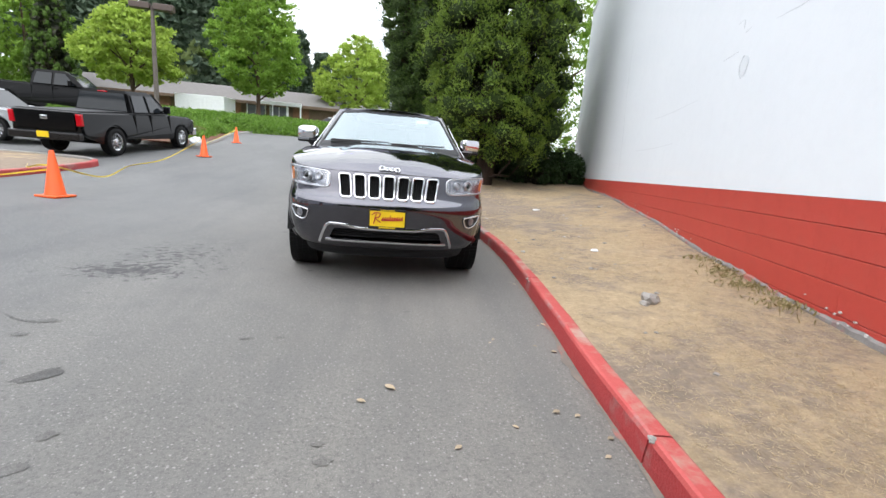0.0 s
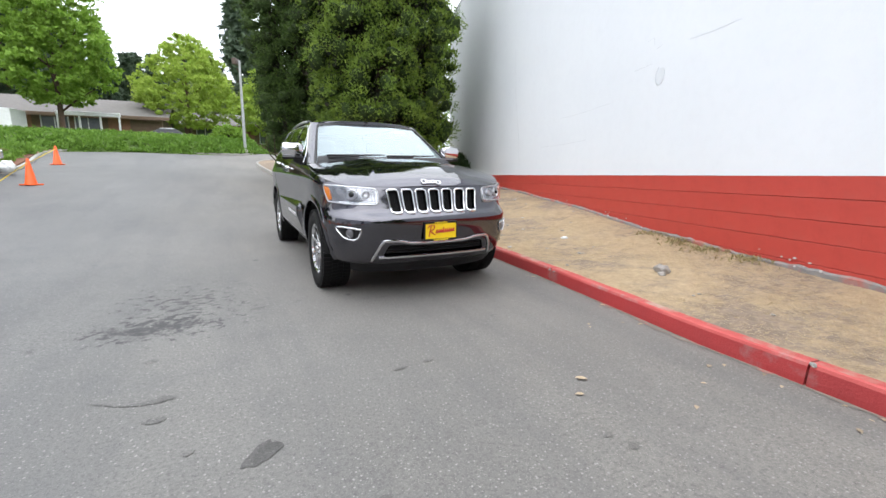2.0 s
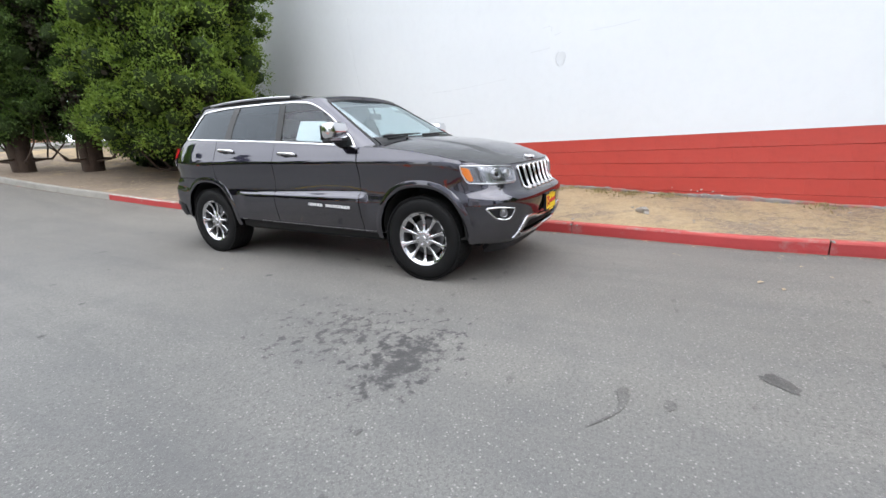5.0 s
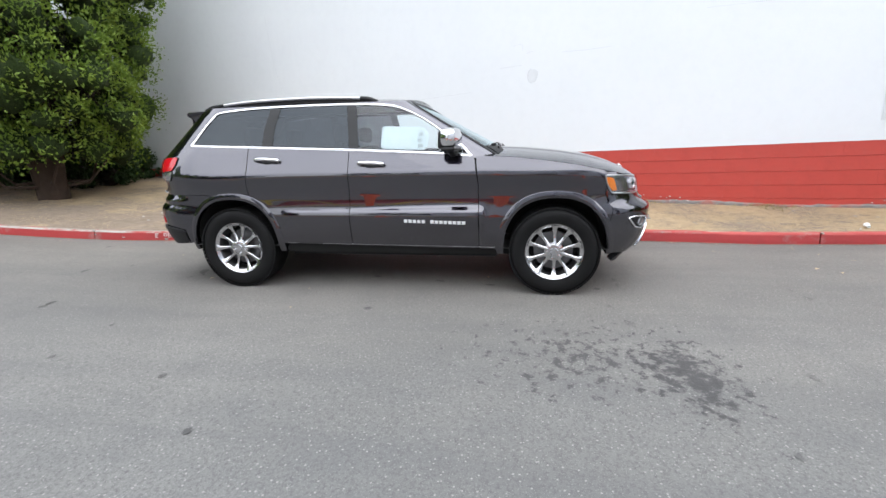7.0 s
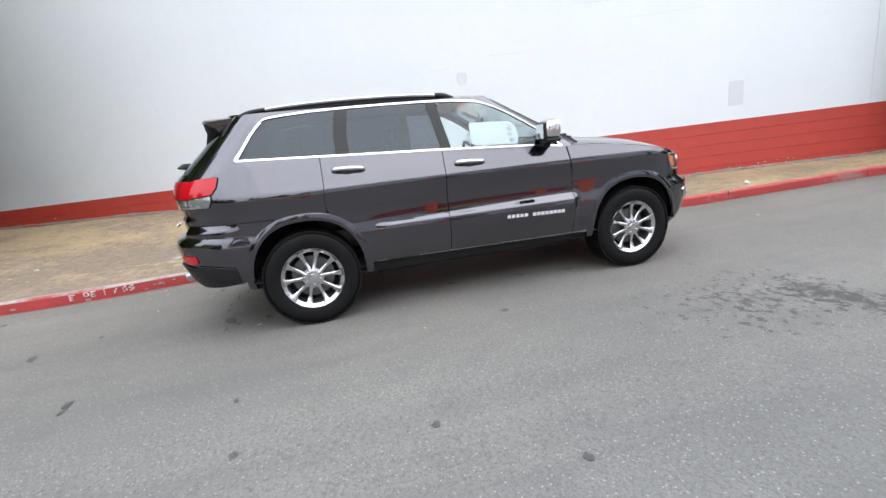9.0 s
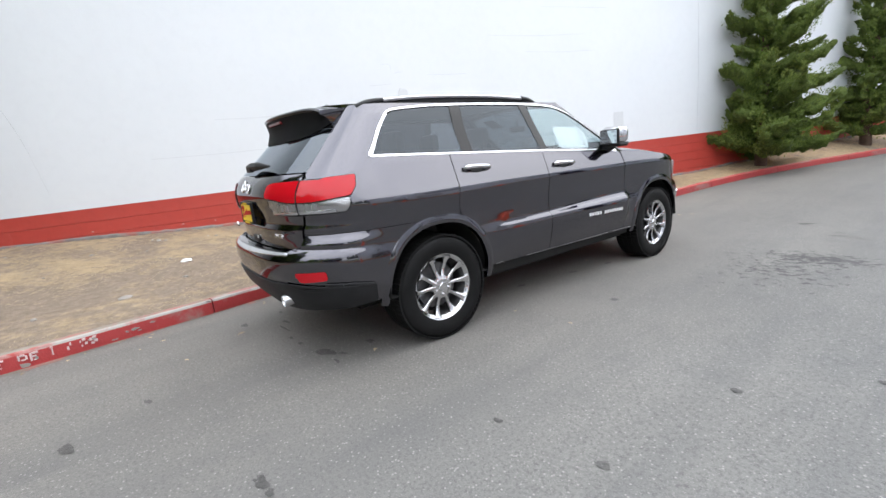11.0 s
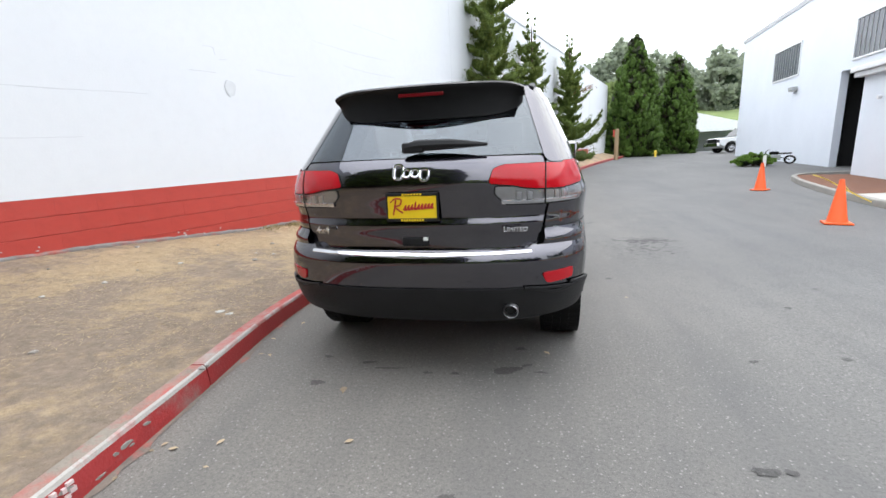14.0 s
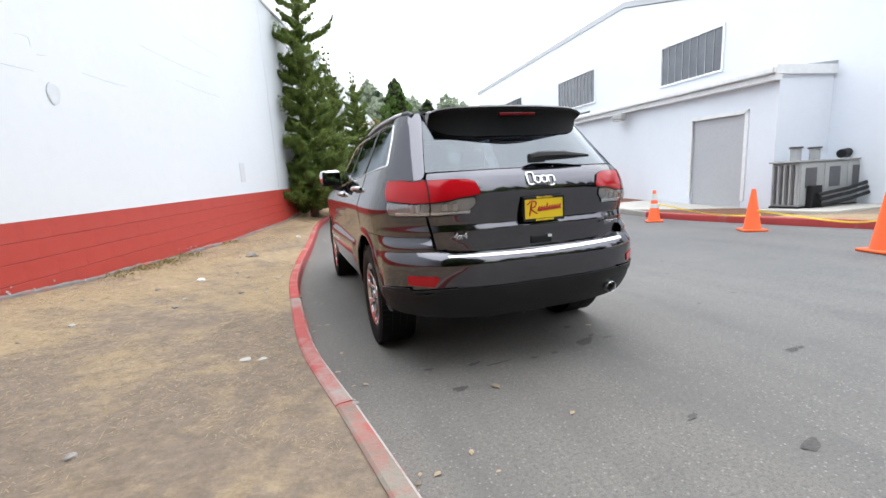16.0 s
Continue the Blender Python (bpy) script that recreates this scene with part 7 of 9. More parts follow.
big_conifer(strip_pose(3.15, 8.3), 10.5, [(0.0, 1.45, 0.85), (0.08, 2.0), (0.3, 2.15), (0.6, 1.9), (0.85, 1.1), (1.0, 0.15)], 700, LEAF_CONIFER, 0.4, "broad green conifer with clumped foliage by the white wall")
big_conifer(strip_pose(2.3, 11.7), 11.5, [(0.0, 0.95, 0.95), (0.08, 1.35), (0.35, 1.5), (0.7, 1.2), (0.9, 0.7), (1.0, 0.1)], 430, LEAF_DARK, 1.4, "dark columnar conifer on the dry verge")
big_conifer(strip_pose(1.15, 12.9), 12.0, [(0.0, 0.9, 0.95), (0.08, 1.3), (0.35, 1.45), (0.7, 1.15), (0.9, 0.7), (1.0, 0.1)], 430, LEAF_DARK, 2.3, "dark columnar conifer at the bend of the drive")
big_conifer(strip_pose(5.0, 12.4), 9.5, [(0.0, 1.2, 0.3), (0.1, 1.6), (0.4, 1.6), (0.8, 0.9), (1.0, 0.1)], 200, LEAF_SHRUB, 0.9, "dark conifer standing close to the wall corner")


def shrub(name, at, size, n, mat, label, category="shrub", per=60, leaf=(0.09, 0.05), group=""):
    t = thing(name, label, category, at, group)
    q = rg.normal(size=(n, 3))
    q /= np.linalg.norm(q, axis=1)[:, None]
    q[:, 2] = np.abs(q[:, 2])
    c = q * np.array(size) * rg.uniform(0.75, 1.0, (n, 1))
    p, d = clumps(c, rg.uniform(0.10, 0.22, n) * max(0.6, min(size) * 1.2), per)
    leaves_mesh("foliage", p, leaf[0], leaf[1], mat, t, "", lean=d)
    for k in range(6):
        a = k * 1.05
        part("stem", tubed([(0.05 * math.cos(a), 0.05 * math.sin(a), -0.1), (size[0] * 0.35 * math.cos(a), size[1] * 0.35 * math.sin(a), size[2] * 0.6)], [0.02, 0.008], 6), BARK, t)
    # inner leaves carry the bush's shade in their dark colour
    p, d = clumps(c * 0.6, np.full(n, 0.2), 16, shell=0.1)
    leaves_mesh("inner_foliage", p, leaf[0] * 1.8, leaf[1] * 2.4, LEAF_INNER_SHADE, t)
    return t


shrub("evergreen_shrub", strip_pose(5.2, 9.6), (1.2, 1.0, 1.15), 130, LEAF_SHRUB, "dark glossy evergreen shrub under the conifers")
shrub("evergreen_shrub", strip_pose(6.55, 10.1), (0.9, 1.1, 1.25), 120, LEAF_SHRUB, "dark glossy evergreen shrub against the wall")
shrub("evergreen_shrub", strip_pose(4.1, 10.9), (1.1, 1.1, 0.9), 100, LEAF_SHRUB, "low dark shrub on the dry verge")


def juniper(at, height, reach, boughs, label, wall_side=None, per=90, brown=False, spread=0.0, low=1.0):
    """A twisted upright juniper: dense pointed boughs that sweep out and up, with gaps between them."""
    t = thing("juniper_tree", label, "tree", at, group="junipers along the wall")
    stem = [np.array(q) for q in ((0, 0, -0.3), (0.06, 0.03, height * 0.3), (-0.05, 0.04, height * 0.62), (0, 0, height * 0.94))]
    trunk_mesh([tuple(q) for q in stem], [0.14, 0.10, 0.06, 0.015], t)
    bm = bmesh.new()
    places, leans, lumps, sizes, ways = [], [], [], [], []
    a = rg.uniform(0, 6.28)
    for w in range(boughs):
        u = max((w + rg.uniform(-0.4, 0.4)) / boughs, 0.0) ** low
        z0 = 0.25 + max(u, 0) * (height - 1.1)
        a += 2.4 + rg.uniform(-0.5, 0.5)
        ln = reach * ((1 - u) ** 0.7 * 0.85 + 0.15) * (rg.uniform(0.55, 1.15) if low == 1.0 or u > 0.45 else rg.uniform(0.72, 0.98))
        if rg.random() < 0.10 and (low == 1.0 or u > 0.45):
            ln *= 1.45
        if wall_side is not None:
            away = math.cos(a - wall_side)
            if away > 0.2:
                ln = min(ln, 0.65 / max(away, 0.25))
        fork = spread * max(0.0, u - 0.3) * (1 if w % 2 else -1)
        rise, curl, thick = rg.uniform(0.05, 0.55) + 0.45 * u, rg.uniform(-0.5, 0.5), rg.uniform(0.19, 0.29) * (1.1 - 0.5 * u)
        axis = []
        for q in np.linspace(0, 1, 9):
            b = a + curl * q * q
            axis.append(np.array((ln * q * math.cos(b) + fork * 0.35, ln * q * math.sin(b) + fork, z0 + ln * (rise * q ** 1.6 + 0.05 * math.sin(6 * q)))))
        tube(bm, [tuple(q) for q in axis[::2]], [0.028, 0.02, 0.014, 0.008, 0.003], 5)
        axis = np.array(axis)
        for q in np.arange(0.12, 1.0, 0.16 / max(ln, 0.4)):
            lumps.append([np.interp(q * 8, np.arange(9), axis[:, k]) for k in range(3)])
            sizes.append(thick * (0.35 + 0.75 * math.sin(math.pi * min(1.0, q * 0.8 + 0.15))) * rg.uniform(0.40, 0.72))
            ways.append(axis[8] - axis[3] + np.array([0, 0, 0.35 * ln]))
        n = int(per * (0.55 + ln))
        q = rg.random(n) ** 0.8 * 0.97 + 0.06
        c = np.stack([np.interp(q * 8, np.arange(9), axis[:, k]) for k in range(3)], 1)
        d = rg.normal(size=(n, 3))
        d /= np.linalg.norm(d, axis=1)[:, None]
        # lumps along the bough, thick in the middle and pointed at the tip
        r = thick * (0.35 + 1.1 * np.sin(np.pi * np.clip(q * 0.85 + 0.12, 0, 1)) ** 0.8) * (0.78 + 0.30 * np.sin(q * ln * 16 + w)) * rg.uniform(0.7, 1.0, n)
        r *= np.clip((1.08 - q) * 3.2, 0.12, 1)
        places.append(c + d * r[:, None] * np.array([1, 1, 0.62]) + np.array([0, 0, 0.03]))
        tip = axis[8] - axis[4]
        leans.append(d * 0.45 + tip / (np.linalg.norm(tip) + 0.05) * 0.6 + np.array([0, 0, 0.55]))
        # a short side bough
        if ln > 0.6:
            q0 = rg.uniform(0.3, 0.6)
            c0 = np.array([np.interp(q0 * 8, np.arange(9), axis[:, k]) for k in range(3)])
            b = a + rg.choice([-1, 1]) * rg.uniform(0.5, 0.9)
            l2 = ln * rg.uniform(0.35, 0.55)
            n2 = int(per * 0.5)
            q = rg.random((n2, 1))
            d = rg.normal(size=(n2, 3))
            d /= np.linalg.norm(d, axis=1)[:, None]
            c = c0 + q * l2 * np.array([math.cos(b), math.sin(b), 0.5 + rise * 0.6])
            places.append(c + d * thick * 0.85 * np.clip((1.1 - q) * 2.2, 0.1, 1) * np.array([1, 1, 0.75]))
            leans.append(d * 0.45 + np.array([math.cos(b) * 0.5, math.sin(b) * 0.5, 0.7]))
    # the leader, wrapped in foliage
    n = int(per * height * 0.9)
    q = rg.random(n)
    c = np.stack([np.interp(q * 3, np.arange(4), [v[k] for v in stem]) for k in range(3)], 1)
    c[:, 2] = 0.5 + q * (height * 0.955 - 0.5)
    c[:, :2] += (spread * np.clip(q - 0.3, 0, 1) * rg.choice([-1, 1], n))[:, None] * np.array([0.35, 1.0])
    d = rg.normal(size=(n, 3))
    d /= np.linalg.norm(d, axis=1)[:, None]
    places.append(c + d * (0.20 * (1.05 - q) ** 0.5 * (0.75 + 0.35 * np.sin(c[:, 2] * 7)))[:, None])
    leans.append(d * 0.5 + np.array([0, 0, 0.9]))
    for z in np.arange(0.6, height, 0.22):
        side_ = spread * max(0.0, z / height - 0.3)
        for s in ((-1, 1) if side_ else (1,)):
            lumps.append([np.interp(z, [v[2] for v in stem], [v[0] for v in stem]) + s * side_ * 0.35, np.interp(z, [v[2] for v in stem], [v[1] for v in stem]) + s * side_, z])
            sizes.append(0.15 * (1.08 - z / height) ** 0.5 * rg.uniform(0.7, 1.15))
            ways.append(np.array([rg.normal(0, 0.4), rg.normal(0, 0.4), 1.0]))
    tagged(tufts_mesh("bough_foliage", np.array(lumps), np.array(sizes), np.array(ways), TUFT_JUNIPER, t, "dense pointed boughs", 2, 0.9, 0.75), kind="stuff")
    part("branch_set", bm, BARK, t, "thin bare branches")
    leaves_mesh("crown", np.vstack(places), 0.085, 0.024, LEAF_FIR, t, "dense twisted juniper foliage", lean=np.vstack(leans))
    if brown:
        q = rg.random((260, 1))
        d = rg.normal(size=(260, 3)) * 0.07
        tagged(leaves_mesh("dead_bough", np.array([-0.25, 0.25, height * 0.55]) + q * np.array([-0.75, 0.45, 0.25]) + d, 0.10, 0.03, LEAF_DEAD, t, "browned dead bough"), kind="stuff")
    return t


toward_wall = math.atan2(-WALL_OUT.y, -WALL_OUT.x)
juniper(strip_pose(0.72, -9.6), 8.8, 1.62, 88, "tall twisted juniper with sweeping boughs by the white wall", toward_wall, 260, low=1.45)
juniper(strip_pose(-0.46, -13.5), 5.9, 1.30, 54, "twisted juniper with two leaders beside the red band", toward_wall, 220, False, 0.55)
juniper(strip_pose(-2.22, -18.9), 6.3, 1.45, 56, "twisted juniper with a browned dead bough", toward_wall, 220, True, 0.6)


def d_up(c):
    return c * np.array([0.5, 0.5, 0]) + np.array([0, 0, 1.2])


def cypress(at, height, radius, n, label):
    t = thing("cypress_tree", label, "tree", at, group="clipped cypresses")
    trunk_mesh([(0, 0, -0.3), (0, 0, height * 0.9)], [0.16, 0.03], t)
    c = crown_surface(n, height, 0.15, [(0.0, radius * 0.88), (0.15, radius), (0.45, radius * 0.86), (0.7, radius * 0.58), (0.88, radius * 0.24), (1.0, 0.03)], 0.04)
    tufts_mesh("clump_foliage", c, rg.uniform(0.10, 0.22, n), d_up(c), TUFT_CYPRESS, t, "close clipped foliage", 2, 0.6, 1.1)
    p, d = clumps(c, rg.uniform(0.22, 0.42, n), 24, 1.3, 0.75)
    leaves_mesh("crown", p, 0.16, 0.042, LEAF_CYPRESS, t, "dense clipped foliage", lean=d + np.array([0, 0, 0.8]))
    # dark inner leaves paint shade into the depth of the cypress
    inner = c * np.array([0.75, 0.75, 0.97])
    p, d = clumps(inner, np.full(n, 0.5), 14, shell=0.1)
    leaves_mesh("inner_crown", p, 0.5, 0.3, LEAF_INNER_SHADE, t)
    return t


cypress(pose(-8.4, -34.8, 0.95), 9.4, 1.95, 900, "tall pyramid-shaped cypress at the end of the drive")
cypress(pose(-12.3, -37.8, 0.95), 8.2, 1.65, 640, "smaller pyramid-shaped cypress at the end of the drive")


def broadleaf(at, height, radius, base, n, mat, label, leaf=(0.26, 0.17), per=42, lobes=None):
    t = thing("broadleaf_tree", label, "tree", at)
    trunk_mesh([(0, 0, -0.3), (0.05, 0, base * 0.8), (0, 0.1, height * 0.55), (0, 0, height * 0.9)], [0.20, 0.16, 0.10, 0.02], t)
    for k in range(7):
        a = k * 2.4
        z0 = base * 0.8 + (height - base) * 0.07 * k
        r = radius * 0.7
        trunk_mesh([(0, 0, z0), (r * 0.5 * math.cos(a), r * 0.5 * math.sin(a), z0 + r * 0.45), (r * math.cos(a), r * math.sin(a), z0 + r * 0.8)], [0.07, 0.05, 0.015], t, "limb")
    c = crown_surface(n, height, base, [(0.0, radius * 0.45), (0.15, radius * 0.95), (0.4, radius), (0.7, radius * 0.72), (0.92, radius * 0.35), (1.0, radius * 0.1)], 0.28)
    p, d = clumps(c, rg.uniform(0.25, 0.65, n), per, 0.55, 0.2)
    leaves_mesh("crown", p, leaf[0], leaf[1], mat, t, "fresh green leaves", lean=d * 0.6 + np.array([0, 0, 0.25]))
    return t


broadleaf(pose(-10.9, 33.5, 1.8), 13.0, 3.3, 3.1, 620, LEAF_MAPLE, "fresh green maple with a straight trunk behind the hedge")
broadleaf(pose(-19.4, 31.5, 1.8), 8.6, 3.3, 2.9, 460, LEAF_YELLOW, "yellow-green young tree behind the parked pickups")
broadleaf(pose(-3.7, 43.5, 1.9), 10.6, 4.1, 2.4, 560, LEAF_YELLOW, "yellow-green spreading tree before the low building")
broadleaf(pose(3.2, 46.0, 2.0), 8.6, 3.0, 2.0, 380, LEAF_YELLOW, "yellow-green tree beyond the road bend")
broadleaf(pose(-31.0, 38.0, 1.8), 12.5, 3.4, 2.4, 460, LEAF_MAPLE, "green maple beside the far building")
broadleaf(pose(8.3, 17.2, 0.8), 11.0, 2.7, 0.5, 420, LEAF_MAPLE, "mid-green leafy tree beyond the end of the wall", (0.16, 0.10), 40)
cypress(pose(-27.5, 36.0, 1.8), 11.0, 1.7, 380, "dark columnar tree by the low building")


# hedge bank of low juniper in front of the far building
def bank_z(x, y):
    front = 24.2 + 0.25 * noise.noise((x * 0.5, 0, 2)) + (0.0 if x < -0.5 else 1.4 * (x + 0.5)) + (0.35 * (-7.0 - x) * -1 if x < -7 else 0)
    u = min(max((y - front) / 2.6, 0), 1)
    return ground_z(x, y) + 0.88 * u * (2 - u) * (1 - smooth_step(0.2, 1.4, x)) + 0.10 * noise.noise((x, y, 4)), front


verts, faces = [], []
xs, ys = np.linspace(-26, 1.6, 70), np.linspace(14.5, 33, 56)


def hedge_height(x, y):
    z, front = bank_z(x, y)
    if y < front:
        return ground_z(x, y) - 0.15
    return z


for y in ys:
    for x in xs:
        verts.append((x, y, hedge_height(x, y)))
for j in range(len(ys) - 1):
    for i in range(len(xs) - 1):
        faces.append((j * 70 + i, j * 70 + i + 1, (j + 1) * 70 + i + 1, (j + 1) * 70 + i))
tagged(from_arrays("hedge_bank", verts, faces, GRASS, smooth=True), "green bank under the juniper hedge", "bank", kind="structure")
pts = []
while len(pts) < 4300:
    x = rg.uniform(-26, 1.5)
    y = bank_z(x, 20)[1] + 7.5 * rg.random() ** 1.5
    z, front = bank_z(x, y)
    if front + 0.05 < y:
        pts.append((x, y, z + 0.06))
p, d = clumps(np.array(pts), rg.uniform(0.20, 0.42, len(pts)), 25, 0.6, 0.2)
ob = leaves_mesh("juniper_hedge", p, 0.19, 0.07, LEAF_HEDGE, None, "", lean=d * 0.6 + np.array([0, 0, 0.6]))
tagged(ob, "low spreading green juniper hedge on the bank", "hedge", kind="stuff")
shrub("round_bush", pose(-0.9, 27.2, 2.7), (1.1, 1.0, 0.9), 110, LEAF_MAPLE, "round clipped green bush in the hedge")

# planted island by the parked pickups
shrub("ornamental_grass", pose(-10.2, 16.6, ground_z(-10, 16.6)), (1.6, 2.2, 0.9), 150, leaf_material("olive_foliage", (0.12, 0.15, 0.04), (0.20, 0.22, 0.07), (0.15, 0.17, 0.05), 0.25), "olive-green low planting in the kerbed island")
shrub("ornamental_grass", pose(-11.3, 19.6, ground_z(-10, 19.6)), (1.8, 2.0, 0.9), 150, LEAF_HEDGE, "green low planting in the kerbed island")
shrub("low_shrub", pose(-10.4, -18.4, 0.62), (0.9, 0.6, 0.45), 70, LEAF_HEDGE, "low green shrub by the service building")


# far woods: one of each kind built, then copied
def far_fir(label, height, radius):
    t = thing("far_conifer", label, "tree", group="far woods")
    trunk_mesh([(0, 0, 0), (0, 0, height * 0.9)], [0.35, 0.05], t)
    n = 320
    u = rg.random(n) ** 0.8
    a = rg.uniform(0, 6.28, n)
    tier = 0.85 + 0.15 * np.sin(u * 47 + a * 2.0)
    r = radius * (1 - u) ** 0.8 * tier * rg.uniform(0.25, 1.05, n)
    c = np.stack([r * np.cos(a), r * np.sin(a), height * (0.08 + 0.92 * u) - 0.25 * r], 1)
    p, d = clumps(c, rg.uniform(0.35, 0.95, n), 14, 0.5, 0.2)
    leaves_mesh("crown", p, 1.15, 0.42, LEAF_FAR, t, "", lean=d * np.array([1, 1, 0.2]) - np.array([0, 0, 0.25]))
    return t


def far_round(label, height, radius, mat):
    t = thing("far_tree", label, "tree", group="far woods")
    trunk_mesh([(0, 0, 0), (0, 0, height * 0.7)], [0.3, 0.06], t)
    c = crown_surface(220, height, height * 0.12, [(0.0, radius * 0.6), (0.3, radius), (0.65, radius * 0.8), (1.0, radius * 0.15)], 0.3)
    p, d = clumps(c, rg.uniform(0.5, 1.3, len(c)), 18, 0.7, 0.2)
    leaves_mesh("crown", p, 1.05, 0.66, mat, t, "", lean=d)
    return t


fa = far_fir("dark tall fir in the far woods", 22, 5.0)
fb = far_fir("dark slender fir in the far woods", 25, 4.6)
fc = far_round("rounded green tree in the far woods", 15, 4.8, LEAF_FAR)
fd = far_round("hazy light green tree in the far woods", 11, 4.5, LEAF_HAZE)
# pale grey-green paints distance haze over the hill trees
LEAF_HILL = leaf_material("hazy_hill_foliage", (0.27, 0.31, 0.25), (0.36, 0.40, 0.31), (0.36, 0.41, 0.29), 0.5)
fe = far_round("hazy rounded tree on the hillside", 15, 4.8, LEAF_HILL)
fe.matrix_basis = pose(-18, -101, 10.0)
fa.matrix_basis, fb.matrix_basis, fc.matrix_basis, fd.matrix_basis = pose(-33, 52, 2), pose(2.0, 68, 2), pose(-34, 60, 2), pose(-24, 58, 2)
rr = random.Random(4)


def slope_z(y):
    """Height of the hillside behind the shed."""
    return float(np.interp(-y, [58, 100, 160], [0.8, 10.5, 13.0]))


# copies at y -42 to 26 are unseen, added to darken car reflections
for src, spots in ((fa, [(-30, 66), (-40, 58), (-48, 64), (-21, 74), (-54, 50), (-36, 70), (-60, 42), (8, 78), (-64, 50), (-28, 58), (-20, 64), (-44, 72), (-38, -96), (-74, -22), (-76, -4), (-70, 10), (-78, 24), (-68, -42)]),
                   (fb, [(-12, 72), (-44, 52), (-51, 58), (-26, 66), (-34, 56), (3.8, 74), (12, 72), (-58, 56), (-22, 60), (-31, 74), (-38, 62), (-48, 70), (-62, 60), (-20, -98), (-72, -34), (-70, 26), (-74, 4)]),
                   (fc, [(-46, 46), (-4, 72), (-40, 64), (-56, 38), (16, 66), (-28, 60), (-52, 56), (-20, 56), (-58, 46), (-66, -30), (-70, -14), (-66, 2), (-72, 16), (-64, -8), (-66, 12), (-68, -22)]),
                   (fe, [(-25, -98), (-36, -96), (-8, -97), (-48, -98), (4, -98), (-30, -104), (-14, -105), (-42, -106), (-20, -95), (-53, -104), (-3, -106), (-33, -112), (-60, -98), (-12, -113), (-47, -114)]),
                   (fd, [(-2, 62), (8, 64), (-50, 44), (-13, -74), (-40, -72)])):
    for x, y in spots:
        lift = 2.5 if y > -60 else (slope_z(y) - 3.5 if src is fe else slope_z(y) - 13.0 if src in (fa, fb) else 1.5)
        if (x, y) == (-12, 72):
            lift = -9.5
        copy_thing(src, pose(x, y, lift, 0, 0, rr.uniform(0, 360)))
for src, spots in ((fa, ((-14.5, 73, -4.5), (-8.0, 76, -8.5), (-1.5, 77, -7.5), (-17.5, 69, -3.0))), (fb, ((-11.2, 74, -9.0), (-4.8, 75, -11.5), (-9.6, 79, -8.0), (-16.0, 78, -5.0)))):
    for x, y, lift in spots:
        copy_thing(src, pose(x, y, lift, 0, 0, rr.uniform(0, 360)))
HILL_GRASS = surface("pale_hill_grass", (0.135, 0.185, 0.062), (0.20, 0.25, 0.088), 0.3, 0.95, 0.8, 3)
# green slope behind the shed
tagged(from_arrays("hillside", [(-70, -58, 0.8), (30, -58, 0.8), (40, -100, 10.5), (-80, -100, 10.5), (50, -160, 13), (-90, -160, 13)], [(0, 3, 2, 1), (3, 5, 4, 2)], HILL_GRASS, smooth=True), "green grassy hillside behind the shed", "hillside", kind="structure")


# ---- other vehicles ----
PAINT_BLACK = plain("black_car_paint", (0.004, 0.004, 0.0045), 0.15, 0.0, 0.0, 0.16)
PAINT_SILVER = plain("silver_car_paint", (0.46, 0.47, 0.49), 0.30, 0.7, 1.0)
PAINT_WHITE = plain("white_car_paint", (0.74, 0.75, 0.76), 0.25, 0.0, 1.0)
CAR_GLASS_DARK = plain("dark_car_glass", (0.014, 0.017, 0.020), 0.06, 0.0, 0.0, spec=0.35)


def frustum(bm, lo, hi, z0, z1, bevel=0.04):
    """A box whose top differs from its base: (x0, x1, y0, y1) below and above."""
    vs = [bm.verts.new((x, y, z)) for (x0, x1, y0, y1), z in ((lo, z0), (hi, z1)) for x, y in ((x0, y0), (x1, y0), (x1, y1), (x0, y1))]
    fs = [bm.faces.new([vs[i] for i in q]) for q in ((3, 2, 1, 0), (4, 5, 6, 7), (0, 1, 5, 4), (1, 2, 6, 5), (2, 3, 7, 6), (3, 0, 4, 7))]
    if bevel:
        bmesh.ops.bevel(bm, geom=list({e for f in fs for e in f.edges}), offset=bevel, segments=2, affect="EDGES")


def quad_pane(name, pts, mat, parent, label, thick=0.01):
    """A flat pane with thickness, given by its corners."""
    bm = bmesh.new()
    a = [bm.verts.new(p) for p in pts]
    f = bm.faces.new(a)
    f.normal_update()
    n = f.normal.copy()
    b = [bm.verts.new(Vector(p) - n * thick) for p in pts]
    k = len(a)
    for i in range(k):
        bm.faces.new((a[i], b[i], b[(i + 1) % k], a[(i + 1) % k]))
    bmesh.ops.recalc_face_normals(bm, faces=bm.faces)
    return part(name, bm, mat, parent, label)


def side_profile(bm, outline, half, bevel=0.05, taper=0.06):
    """A body from its side outline (y, z), as wide as twice half, drawn in a little towards the top."""
    zmax, zmin = max(p[1] for p in outline), min(p[1] for p in outline)
    rows = []
    for s in (-1, 1):
        rows.append([bm.verts.new((s * (half - taper * max(0, (z - zmin) / (zmax - zmin)) ** 2), y, z)) for y, z in outline])
    n = len(outline)
    fs = [bm.faces.new(rows[0]), bm.faces.new(rows[1][::-1])] + [bm.faces.new((rows[0][i], rows[1][i], rows[1][(i + 1) % n], rows[0][(i + 1) % n])) for i in range(n)]
    bmesh.ops.recalc_face_normals(bm, faces=fs)
    bmesh.ops.bevel(bm, geom=list({e for f in fs[:2] for e in f.edges}), offset=bevel, segments=3, affect="EDGES")


